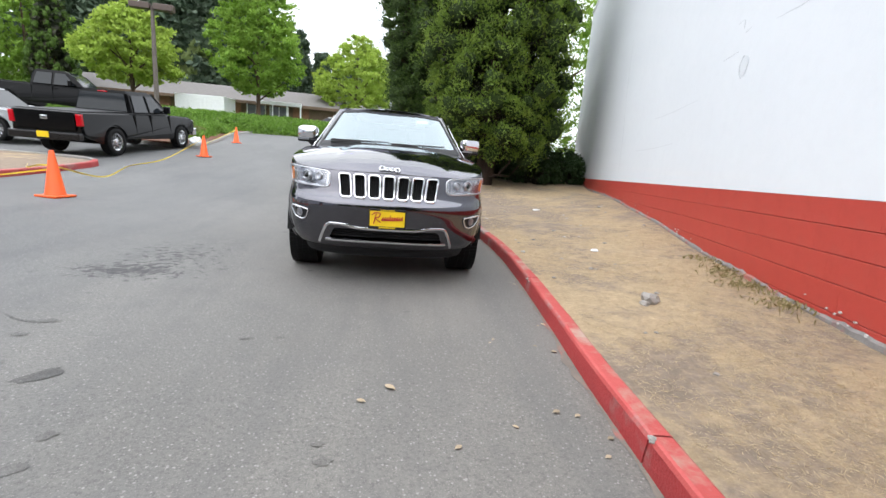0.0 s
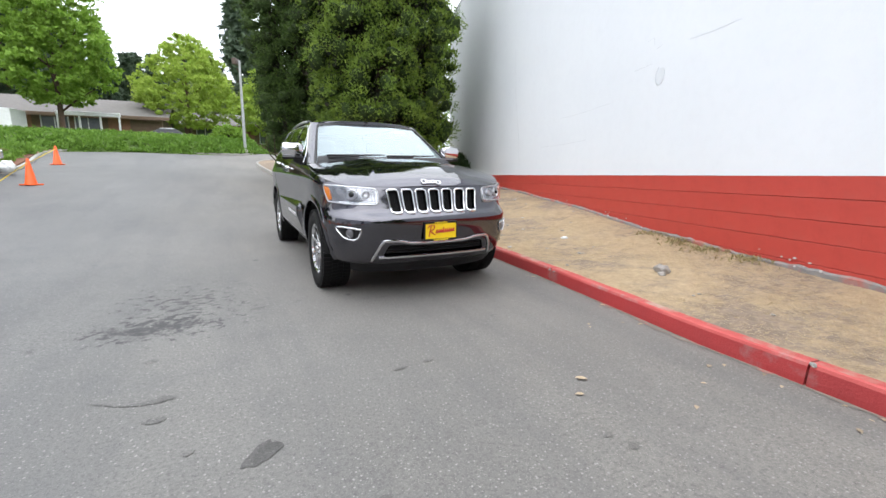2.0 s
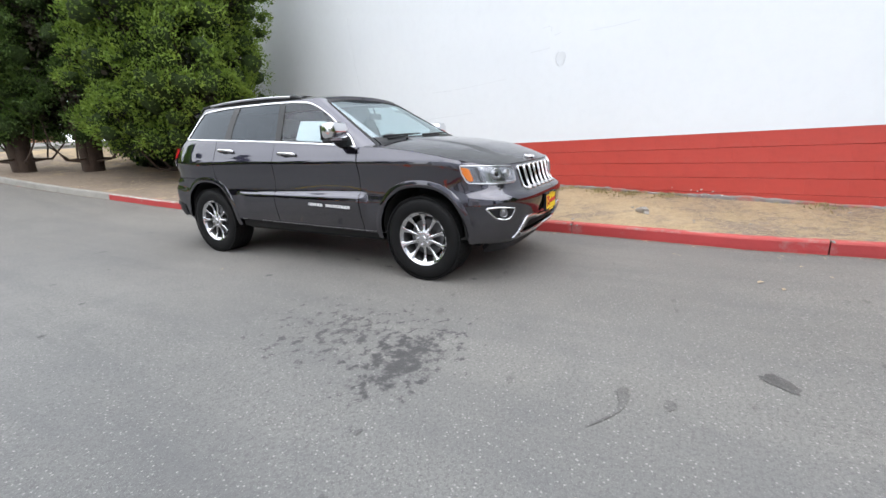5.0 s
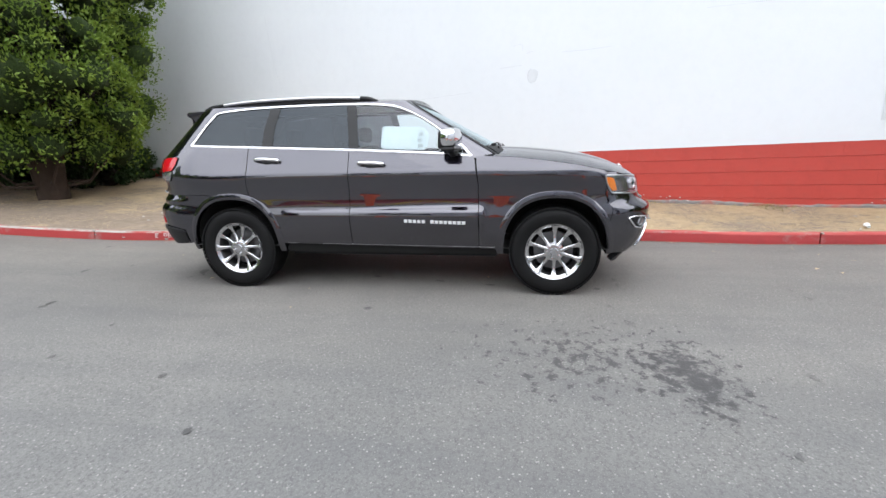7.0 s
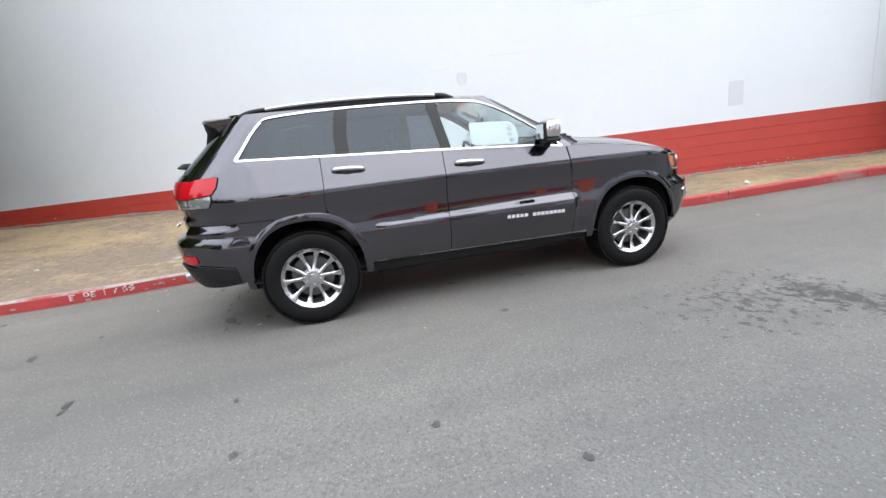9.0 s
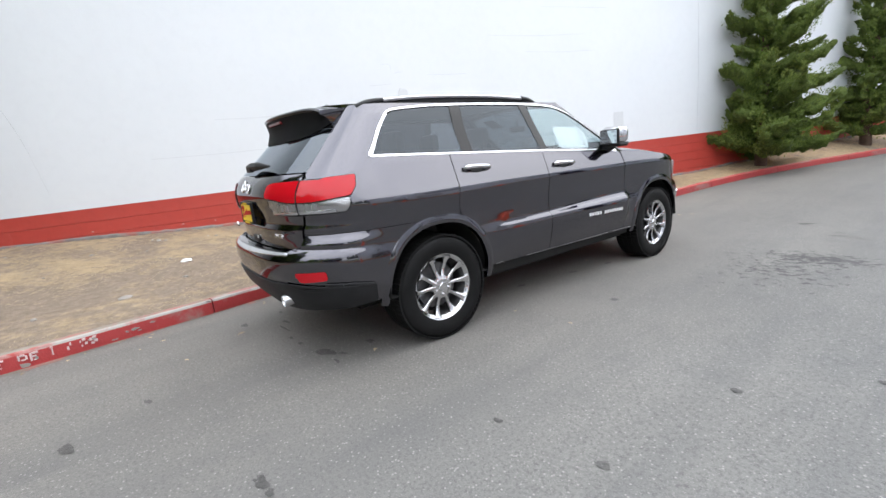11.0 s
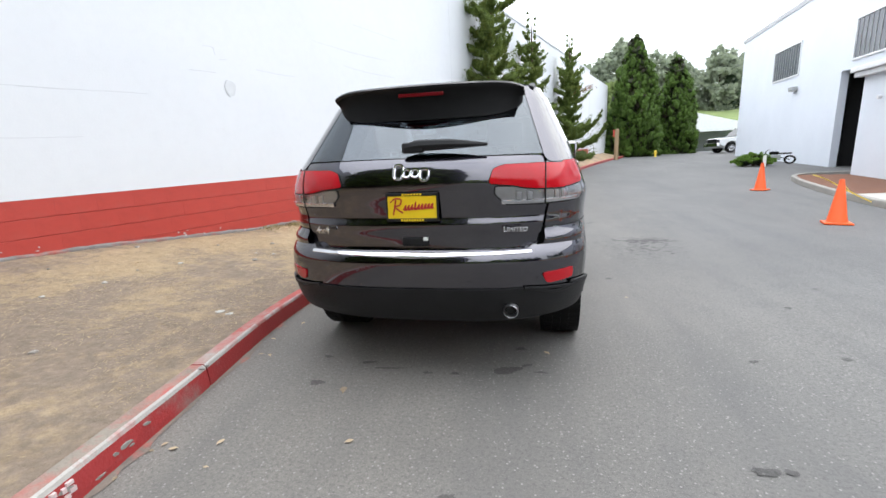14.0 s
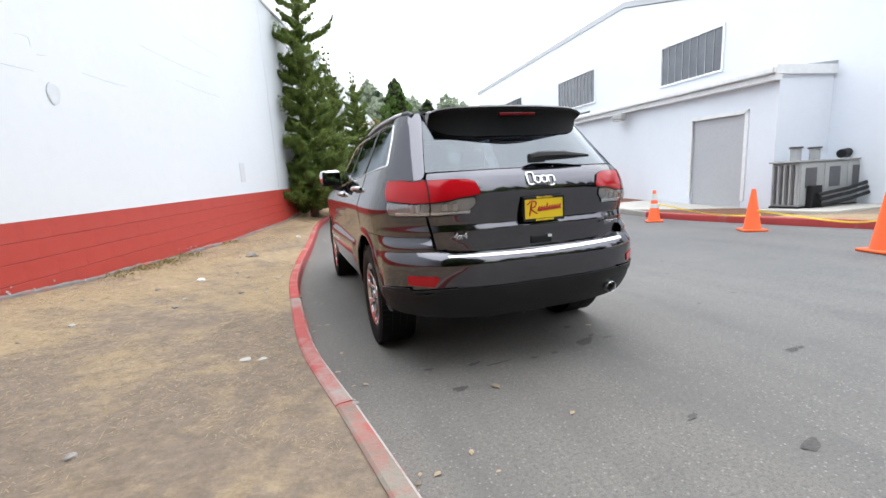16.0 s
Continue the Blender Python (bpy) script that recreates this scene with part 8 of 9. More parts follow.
def arch_gap(yc, r, z=0.36, n=9):
    return [(yc - r * math.cos(math.pi * k / (n - 1)), z + r * math.sin(math.pi * k / (n - 1))) for k in range(n)]


def road_wheels(v, half, axles, radius):
    for y in axles:
        for s in (-1, 1):
            w = copy_thing(first, pose(s * (half - 0.12), y, radius, 0, 0, 0 if s > 0 else 180) @ Matrix.Diagonal((1, radius / 0.385, radius / 0.385, 1)))
            w.scale = (1.0, radius / 0.385, radius / 0.385)
            w.parent = v
            w.name = "wheel"


def pickup(at, paint, label):
    """Front towards -y."""
    v = thing("pickup_truck", label, "truck", at)
    bm = bmesh.new()
    out = [(-2.85, 0.62)] + [(-2.50, 0.52)] + arch_gap(-1.9, 0.50) + [(1.10, 0.46)] + arch_gap(1.65, 0.50) + [(2.78, 0.58), (2.90, 0.66), (2.92, 1.22), (2.85, 1.27), (0.75, 1.25), (-1.25, 1.22), (-1.45, 1.20), (-2.6, 1.13), (-2.85, 1.02)]
    side_profile(bm, out, 0.99)
    part("body", bm, paint, v)
    bm = bmesh.new()
    frustum(bm, (-0.93, 0.93, -1.42, 0.75), (-0.72, 0.72, -0.62, 0.62), 1.20, 1.92, 0.07)
    part("cab", bm, paint, v)
    for s in (-1, 1):
        for y0, y1, t0, t1 in ((-1.05, -0.20, -0.62, -0.22), (-0.10, 0.60, -0.12, 0.50)):
            quad_pane("side_window", [(s * 0.925, y0, 1.28), (s * 0.925, y1, 1.28), (s * 0.775, t1, 1.80), (s * 0.775, t0, 1.80)], CAR_GLASS_DARK, v, "dark side glass")
        bm = bmesh.new()
        box(bm, s * 1.08 - 0.10, s * 1.08 + 0.10, -0.98, -0.86, 1.26, 1.50, bevel=0.03)
        box(bm, s * 0.95 - 0.06, s * 0.95 + 0.06, -0.95, -0.88, 1.30, 1.36, bevel=0.01)
        part("door_mirror", bm, paint, v)
        part("tail_lamp", boxed(s * 0.90 - 0.075, s * 0.90 + 0.075, 2.84, 2.945, 0.88, 1.20, bevel=0.02), RED_LENS, v, "red tail lamp")
        part("headlamp", boxed(s * 0.78 - 0.16, s * 0.78 + 0.16, -2.88, -2.72, 0.82, 1.04, bevel=0.03), LAMP_SILVER, v, "clear headlamp")
        part("door_handle", boxed(s * 0.985 - 0.02, s * 0.985 + 0.02, -0.35, -0.15, 1.10, 1.13, bevel=0.008), paint, v)
        for y in (-1.22, -0.15, 0.66):
            part("door_seam", boxed(s * 0.968 - 0.023, s * 0.968 + 0.0235, y - 0.004, y + 0.004, 0.55, 1.2), DARK_GAP, v)
    quad_pane("windscreen", [(-0.86, -1.36, 1.27), (0.86, -1.36, 1.27), (0.70, -0.72, 1.87), (-0.70, -0.72, 1.87)], CAR_GLASS_DARK, v, "dark windscreen", -0.01)
    quad_pane("rear_window", [(0.80, 0.755, 1.30), (-0.80, 0.755, 1.30), (-0.68, 0.665, 1.83), (0.68, 0.665, 1.83)], CAR_GLASS_DARK, v, "dark rear glass", -0.01)
    part("bed_floor", boxed(-0.86, 0.86, 0.82, 2.80, 1.262, 1.285, bevel=0.008), BLACK, v, "black bed cover")
    gate = part("tailgate", boxed(-0.80, 0.80, 2.90, 2.955, 0.74, 1.25, bevel=0.02), paint, v)
    part("gate_handle", boxed(-0.10, 0.10, 2.955, 2.975, 1.02, 1.12, bevel=0.015), CHROME, gate, "chrome emblem bar")
    part("rear_bumper", boxed(-0.95, 0.95, 2.86, 3.08, 0.48, 0.70, bevel=0.04), BLACK_GLOSS, v, "dark bumper")
    part("licence_plate", boxed(-0.16, 0.16, 3.075, 3.09, 0.54, 0.70, bevel=0.005), PLATE_YELLOW, v, "yellow plate")
    part("front_bumper", boxed(-0.97, 0.97, -3.02, -2.80, 0.45, 0.74, bevel=0.05), CHROME, v, "chrome bumper")
    part("grille", boxed(-0.58, 0.58, -2.90, -2.80, 0.78, 1.08, bevel=0.03), BLACK, v, "black grille")
    part("roof_lamp", boxed(-0.14, 0.14, 0.60, 0.66, 1.84, 1.88, bevel=0.01), RED_LENS, v, "red roof lamp")
    road_wheels(v, 0.99, (-1.9, 1.65), 0.41)
    return v


def wagon(at, paint, label, name="parked_suv", low=False):
    """Front towards -y."""
    v = thing(name, label, "car", at)
    k = 0.86 if low else 1.0
    bm = bmesh.new()
    out = [(-2.22, 0.45), (-2.0, 0.36)] + arch_gap(-1.36, 0.43, 0.33) + [(0.9, 0.34)] + arch_gap(1.40, 0.43, 0.33) + [(2.2, 0.42), (2.3, 0.6), (2.28, 1.0 * k), (2.1, 1.12 * k), (-0.9, 1.08 * k), (-1.9, 0.98 * k), (-2.25, 0.82 * k)]
    side_profile(bm, out, 0.91)
    part("body", bm, paint, v)
    bm = bmesh.new()
    if low:
        frustum(bm, (-0.84, 0.84, -0.95, 1.75), (-0.60, 0.60, -0.05, 0.95), 0.90, 1.40, 0.06)
    else:
        frustum(bm, (-0.86, 0.86, -0.95, 2.20), (-0.64, 0.64, -0.15, 1.95), 1.05, 1.66, 0.07)
    part("cabin", bm, CAR_GLASS_DARK, v, "dark glazed cabin")
    z0, z1 = (1.36, 1.42) if low else (1.61, 1.69)
    part("roof", boxed(-0.63, 0.63, -0.05, 0.97 if low else 1.95, z0, z1, bevel=0.03), paint, v)
    for s in (-1, 1):
        part("headlamp", boxed(s * 0.70 - 0.17, s * 0.70 + 0.17, -2.26, -1.98, 0.72 * k, 0.88 * k, bevel=0.04), LAMP_SILVER, v, "clear headlamp")
        part("tail_lamp", boxed(s * 0.76 - 0.12, s * 0.76 + 0.12, 2.2, 2.31, 0.8 * k, 1.0 * k, bevel=0.03), RED_LENS, v, "red tail lamp")
        part("door_mirror", boxed(s * 0.98 - 0.08, s * 0.98 + 0.08, -0.62, -0.5, 1.06 * k, 1.22 * k, bevel=0.03), paint, v)
        for y in (-0.85, 0.25, 1.2):
            part("door_seam", boxed(s * 0.888 - 0.022, s * 0.888 + 0.0225, y - 0.004, y + 0.004, 0.42, 1.0 * k), DARK_GAP, v)
    part("grille", boxed(-0.48, 0.48, -2.27, -2.18, 0.62 * k, 0.80 * k, bevel=0.03), BLACK, v, "dark grille")
    part("lower_bumper", boxed(-0.86, 0.86, -2.28, -2.0, 0.36, 0.50, bevel=0.05), BLACK, v, "black lower bumper")
    road_wheels(v, 0.91, (-1.36, 1.40), 0.36)
    return v


def on_ground(x, y, turn, lift=0.0, pitch=0.0):
    return pose(x, y, ground_z(x, y) + lift, pitch, 0, turn)


pickup(on_ground(-9.05, 10.6, 174, 0.02, -4.5), PAINT_BLACK, "black crew-cab pickup truck with a yellow plate")
pickup(on_ground(-15.6, 18.0, 96, 0.55), PAINT_BLACK, "black pickup truck parked on the higher row")
wagon(on_ground(-13.4, 11.0, 78), PAINT_SILVER, "silver SUV parked beside the black pickup")
wagon(pose(-4.5, 35.6, 2.25, 0, 0, 92), PAINT_WHITE, "white saloon car parked beyond the hedge", "parked_car", True)
pickup(on_ground(-17.2, -35.5, 100), PAINT_WHITE, "white van-bodied truck by the service building")

bike = thing("motorcycle", "dark motorcycle parked on the paved island", "motorcycle", pose(-11.3, -18.4, 0.56, 0, 0, 60) @ Matrix.Diagonal((0.72, 0.72, 0.62, 1)))
for y in (-0.72, 0.72):
    bm = bmesh.new()
    lathe(bm, [(0.20, -0.05), (0.29, -0.06), (0.315, 0.0), (0.29, 0.06), (0.20, 0.05)], (1, 0, 0), (0, y, 0.315), 24)
    part("wheel", bm, TYRE, bike, "black wheel", True)
part("tank", boxed(-0.15, 0.15, -0.35, 0.15, 0.68, 0.92, bevel=0.08), PAINT_BLACK, bike)
part("seat", boxed(-0.13, 0.13, 0.12, 0.80, 0.70, 0.82, bevel=0.05), SEAT_LEATHER, bike)
part("engine", boxed(-0.2, 0.2, -0.28, 0.25, 0.28, 0.66, bevel=0.05), METAL_GREY, bike, "grey engine block")
bm = bmesh.new()
tube(bm, [(0, -0.72, 0.315), (0, -0.50, 0.95)], 0.03, 8)
part("fork", bm, BLACK, bike)
bm = bmesh.new()
tube(bm, [(-0.36, -0.38, 1.05), (0, -0.48, 0.98), (0.36, -0.38, 1.05)], 0.018, 8)
part("handlebar", bm, BLACK, bike)
bm = bmesh.new()
tube(bm, [(0, 0.2, 0.5), (0, 0.72, 0.315)], 0.03, 8)
part("swing_arm", bm, BLACK, bike)


# ---- cones, tape, signs and small things ----
ORANGE = surface("faded_orange_plastic", (0.86, 0.115, 0.014), (0.78, 0.10, 0.016), 5.0, 0.5, 0.1, 80)
TAPE_YELLOW = plain("yellow_caution_tape", (0.80, 0.58, 0.05), 0.45)
REFLECT_WHITE = plain("reflective_white_band", (0.66, 0.66, 0.64), 0.4)


def cone(x, y, tilt=(0, 0), bands=False, label="orange traffic cone on the asphalt", sign=False):
    c = thing("traffic_cone", label, "cone", pose(x, y, ground_z(x, y), tilt[0], tilt[1], 20 * x), group="traffic cones")
    part("base", boxed(-0.185, 0.185, -0.185, 0.185, 0.0, 0.035, bevel=0.012), ORANGE, c)
    bm = bmesh.new()
    lathe(bm, [(0.145, 0.033), (0.135, 0.05), (0.033, 0.715), (0.028, 0.725), (0.018, 0.722), (0.018, 0.5)], (0, 0, 1), (0, 0, 0), 24)
    part("body", bm, ORANGE, c, "", True)
    if bands:
        for z0, z1 in ((0.32, 0.42), (0.50, 0.65)):
            r0, r1 = 0.139 - 0.1534 * (z0 - 0.033), 0.139 - 0.1534 * (z1 - 0.033)
            bm = bmesh.new()
            lathe(bm, [(r0 - 0.002, z0), (r0 + 0.004, z0), (r1 + 0.004, z1), (r1 - 0.002, z1)], (0, 0, 1), (0, 0, 0), 24)
            part("band", bm, REFLECT_WHITE, c, "dirty white reflective band", True)
    if sign:
        part("paper_sign", boxed(-0.14, 0.14, -0.006, 0.006, 0.62, 0.92, m=pose(0, -0.04, 0, 0, 0, 30)), PAPER, c, "white paper sign")
    return c


cone(-5.22, 1.58)
cone(-6.12, -0.69)
cone(-6.52, -3.30, bands=True, label="orange traffic cone with dirty white bands")
cone(-5.46, -3.63)
cone(-6.55, -8.75, label="orange traffic cone with a white paper sign", sign=True)
cone(-6.35, 10.4)
cone(-7.25, 16.6)


def tape(points, width=0.028):
    """A thin ribbon hung from point to point, twisting a little."""
    p = spline(points, 14 * len(points))
    bm = bmesh.new()
    rows = []
    for i, q in enumerate(p):
        a = 0.5 * math.sin(i * 0.21)
        rows.append([bm.verts.new((q[0] + s * width / 2 * math.sin(a) * 0.7, q[1] + s * width / 2 * math.sin(a) * 0.7, q[2] + s * width / 2 * math.cos(a))) for s in (-1, 1)])
    for a, b in zip(rows, rows[1:]):
        bm.faces.new((a[0], a[1], b[1], b[0]))
    ob = mesh_object("caution_tape", bm, TAPE_YELLOW)
    s = ob.modifiers.new("thickness", "SOLIDIFY")
    s.thickness = 0.002
    return tagged(ob, "thin yellow caution tape strung between the cones", "tape")


def g(x, y, h):
    return (x, y, ground_z(x, y) + h)


tape([g(-7.75, 4.6, 0.22), g(-6.6, 3.0, 0.30), g(-5.31, 1.65, 0.48), g(-5.9, 4.0, 0.12), g(-6.9, 6.9, 0.035), g(-6.7, 8.4, 0.10), g(-6.35, 10.4, 0.62)])
tape([g(-6.35, 10.4, 0.62), g(-7.2, 12.6, 0.22), g(-7.6, 14.6, 0.2), g(-7.25, 16.6, 0.60)])
tape([g(-5.31, 1.65, 0.42), g(-6.3, 0.6, 0.20), g(-6.12, -0.69, 0.35), g(-7.0, -1.2, 0.18), g(-6.9, -2.2, 0.19), g(-6.52, -3.30, 0.42)])
tape([g(-5.46, -3.63, 0.70), g(-6.0, -4.3, 0.45), g(-6.9, -5.2, 0.14), g(-7.3, -6.6, 0.2), g(-7.8, -8.3, 0.3), g(-8.2, -9.6, 0.3)])
tape([g(-5.46, -3.63, 0.66), g(-5.52, -3.70, 0.3), g(-5.6, -3.62, 0.06)], 0.045)

# kerbed planting beside the pickups
bed = thing("kerb_bed", "grey concrete kerb round the planted bed", "kerb", kind="structure")
kerb_pieces("kerb_stone", spline([(-12.6, 14.6), (-9.9, 13.2), (-8.5, 12.7), (-7.85, 13.2), (-7.75, 14.6), (-8.1, 17.0), (-8.6, 19.6), (-8.9, 22.2), (-8.3, 24.2), (-6.2, 25.0), (-3.4, 24.4), (-0.6, 24.2), (0.4, 25.2)], 120)[::-1], bed, 2.6, lambda p: KERB_GREY, 0.15, 0.12)
island("planted_bed", [(-8.0, 13.3), (-7.95, 14.6), (-8.3, 17.0), (-8.8, 19.6), (-9.1, 22.2), (-8.9, 23.6), (-14, 24), (-14, 16), (-12.6, 14.8), (-9.9, 13.5)], SOIL, 0.12, "brown planted bed behind the grey kerb", "bed")
pts = []
while len(pts) < 520:
    x, y = rg.uniform(-13.8, -8.3), rg.uniform(14.4, 23.8)
    if x < -8.1 - 0.09 * (y - 14) - 0.25:
        pts.append((x, y, ground_z(x, y) + 0.25 + 0.28 * noise.noise((x * 0.8, y * 0.8, 9))))
p, d = clumps(np.array(pts), rg.uniform(0.22, 0.45, len(pts)), 40, 0.8, 0.2)
tagged(leaves_mesh("bed_planting", p, 0.20, 0.06, LEAF_HEDGE, None, "", lean=d * 0.6 + np.array([0, 0, 0.7])), "mixed green ground cover in the planted bed", "planting", kind="stuff")
bag = thing("litter_bag", "crumpled white plastic bag on the kerb", "litter", pose(-7.6, 12.9, ground_z(-7.6, 12.9) + 0.11))
bm = bmesh.new()
bmesh.ops.create_icosphere(bm, subdivisions=3, radius=0.24)
for v in bm.verts:
    v.co *= 1 + 0.35 * noise.noise(v.co * 7)
    v.co.z = max(v.co.z * 0.8 + 0.15, 0.0)
part("film", bm, PAPER, bag, "", True)

# sign post and hydrant at the end of the wall
post = thing("sign_post", "brown wooden post with a small red and white sign", "sign", pose(-6.3, -29.6, 1.05, 0, 0, 200))
part("post", boxed(-0.11, 0.11, -0.11, 0.11, -0.2, 2.0, bevel=0.02), WOOD_TAN, post)
part("sign_plate", boxed(-0.22, 0.22, 0.115, 0.13, 1.45, 1.95, bevel=0.01), plain("sign_red", (0.55, 0.08, 0.06), 0.5), post, "red sign plate")
part("sign_field", boxed(-0.15, 0.15, 0.131, 0.136, 1.52, 1.88), TRIM_WHITE, post, "white field")
hyd = thing("fire_hydrant", "small yellow fire hydrant on the verge", "hydrant", pose(-9.4, -31.6, 1.0) @ Matrix.Scale(0.62, 4))
bm = bmesh.new()
lathe(bm, [(0.16, 0.0), (0.16, 0.06), (0.11, 0.08), (0.11, 0.52), (0.15, 0.54), (0.15, 0.60), (0.09, 0.72), (0.03, 0.76), (0, 0.77)], (0, 0, 1), (0, 0, 0), 20)
part("barrel", bm, TAPE_YELLOW, hyd, "", True)
part("outlet", tubed([(-0.2, 0, 0.42), (0.2, 0, 0.42)], 0.06, 12), TAPE_YELLOW, hyd)

# marks on the white wall: a round patch, a cover plate, sealed cracks
WALL_MARK = plain("grey_weathered_patch", (0.655, 0.68, 0.71), 0.7)
CRACK = plain("grey_crack_filler", (0.585, 0.605, 0.635), 0.8)
bm = bmesh.new()
vs = [(0.085 * (1 + 0.15 * math.sin(3 * a)) * math.cos(a), 0.12 * (1 + 0.1 * math.cos(2 * a)) * math.sin(a)) for a in np.linspace(0, 2 * math.pi, 28, endpoint=False)]
prism(bm, vs, 0.0, 0.006, Matrix.Translation((0.0, 0.0, 2.42)) @ pose(0, 0, 0, 90) @ Matrix.Scale(-1, 4, (0, 0, 1)))
part("round_patch", bm, WALL_MARK, wall, "round plaster patch")
bm = bmesh.new()
tube(bm, [(0.095 * math.cos(a), 0.004, 2.42 + 0.125 * math.sin(a)) for a in np.linspace(-1.3, 1.2, 12)], 0.006, 6)
part("patch_rim", bm, CRACK, wall)
part("cover_plate", boxed(-5.00, -4.74, 0.0, 0.006, 1.34, 1.76, bevel=0.002), surface("grey_cover_plate", (0.61, 0.63, 0.655), (0.58, 0.60, 0.63), 4, 0.6), wall, "painted metal cover plate")


def crack(points, r=0.0035):
    q = spline([(a, 0.0005, b) for a, b in points], 10 * len(points))
    for i in range(len(q)):
        q[i][2] += 0.006 * noise.noise((q[i][0] * 9, 0, q[i][2] * 9))
    part("crack_line", tubed([tuple(v) for v in q], [r * (0.5 + 0.8 * abs(noise.noise((i * 0.3, 1, 2)))) for i in range(len(q))], 5), CRACK, wall)


for pts in ([(-7.2, 1.09), (-7.22, 2.5), (-7.19, 4.2), (-7.2, 5.9)], [(5.6, 1.35), (5.75, 2.2), (6.05, 3.2), (6.2, 4.4)], [(0.0, 2.82), (0.12, 2.80)], [(0.35, 2.95), (0.20, 2.955), (0.18, 2.86)], [(-0.5, 2.75), (-0.9, 2.73), (-1.3, 2.735)],
            [(0.2, 2.62), (0.6, 2.61)], [(1.2, 2.25), (2.4, 2.22), (3.2, 2.235)], [(-2.6, 3.08), (-3.4, 3.05), (-4.3, 3.06)], [(-1.8, 3.40), (-2.9, 3.37), (-4.0, 3.38)], [(-3.0, 3.9), (-4.6, 3.88)], [(2.0, 1.72), (3.0, 1.70), (4.2, 1.715)]):
    crack(pts)

CHIP = plain("pale_bare_block", (0.50, 0.47, 0.45), 0.8)
# chipped footing along the wall's base
bm = bmesh.new()
rows = []
for s in np.linspace(-24, 15.5, 440):
    zb = float(np.interp(s, [b[0] for b in BASE_Z], [b[1] for b in BASE_Z])) + WALL_DIP * s
    bump = 0.5 + 0.5 * noise.noise((s * 0.9, 0, 5))
    top = zb + 0.015 + 0.10 * bump * (0.55 + 0.9 * noise.noise((s * 4.1, 3, 0)) ** 2) + 0.02 * noise.noise((s * 13, 1, 0))
    rows.append([bm.verts.new((s, y, z)) for y, z in ((0.020 + 0.015 * noise.noise((s * 6, 2, 2)), zb - 0.25), (0.018 + 0.012 * noise.noise((s * 7, 0, 8)), top - 0.02), (0.004, top))])
for a, b in zip(rows, rows[1:]):
    for k in range(2):
        bm.faces.new((a[k], b[k], b[k + 1], a[k + 1]))
part("chipped_footing", bm, CONCRETE_BASE, wall, "chipped grey footing under the red paint")
rnd = random.Random(9)
for k in range(40):
    s = rnd.choice([rnd.gauss(-2.2, 0.25), rnd.gauss(3.6, 0.5), rnd.gauss(0.9, 0.4), rnd.uniform(-9, 9), rnd.gauss(-5.4, 0.4)])
    zb = float(np.interp(s, [b[0] for b in BASE_Z], [b[1] for b in BASE_Z])) + WALL_DIP * s
    z, w, h = zb + rnd.uniform(0.03, 0.12), rnd.uniform(0.006, 0.02), rnd.uniform(0.004, 0.013)
    bm = bmesh.new()
    prism(bm, [(w * (0.7 + 0.5 * rnd.random()) * math.cos(a), h * (0.7 + 0.5 * rnd.random()) * math.sin(a)) for a in np.linspace(0, 6.28, 8, endpoint=False)], 0.0, 0.008, Matrix.Translation((s, 0.012, z)) @ pose(0, 0, 0, 90) @ Matrix.Scale(-1, 4, (0, 0, 1)))
    part("paint_chip", bm, CHIP, wall)

# mortar broken out at the kerb's joints
for y in (JOINT, JOINT + 2.43, JOINT + 4.88, JOINT + 7.33, JOINT + 9.78):
    x = float(np.interp(y, KY[:360], KX[:360]))
    for k in range(5):
        bm = bmesh.new()
        bmesh.ops.create_icosphere(bm, subdivisions=1, radius=rnd.uniform(0.010, 0.026))
        for v in bm.verts:
            v.co *= 1 + 0.5 * noise.noise(v.co * 60 + Vector((k, y, 0)))
            v.co.z *= 0.5
        bmesh.ops.translate(bm, verts=bm.verts, vec=(x + rnd.uniform(0.012, 0.05), y + rnd.gauss(0, 0.022), ground_z(x, y) + 0.135 + rnd.uniform(-0.02, 0.002)))
        part("broken_mortar", bm, KERB_GREY, kerb, "broken grey mortar")

# remains of white stencilled paint on the kerb's face, too worn to read, and bare chips
STENCIL = surface("worn_white_stencil", (0.66, 0.56, 0.55), (0.52, 0.36, 0.35), 30.0, 0.8, 0.3, 120)
STROKES_E = ((0.0, 0.0, 0.22, 1.0), (0.22, 0.84, 0.9, 1.0), (0.22, 0.42, 0.7, 0.58), (0.3, 0.0, 0.6, 0.14))
STROKES_D = ((0.0, 0.35, 0.2, 1.0), (0.2, 0.84, 0.7, 1.0), (0.7, 0.35, 0.9, 0.85), (0.3, 0.30, 0.7, 0.44))
STROKES_I = ((0.3, 0.0, 0.55, 0.85), (0.2, 0.86, 0.6, 1.0))
STROKES_Z = ((0.45, 0.55, 0.75, 0.9), (0.15, 0.1, 0.45, 0.5))
STROKES_R = ((0.05, 0.5, 0.3, 0.8), (0.4, 0.75, 0.8, 1.0), (0.6, 0.2, 0.9, 0.5), (0.2, 0.0, 0.45, 0.25))


def kerb_face(y):
    x = float(np.interp(y, KY[:360], KX[:360]))
    return x, ground_z(x, y)


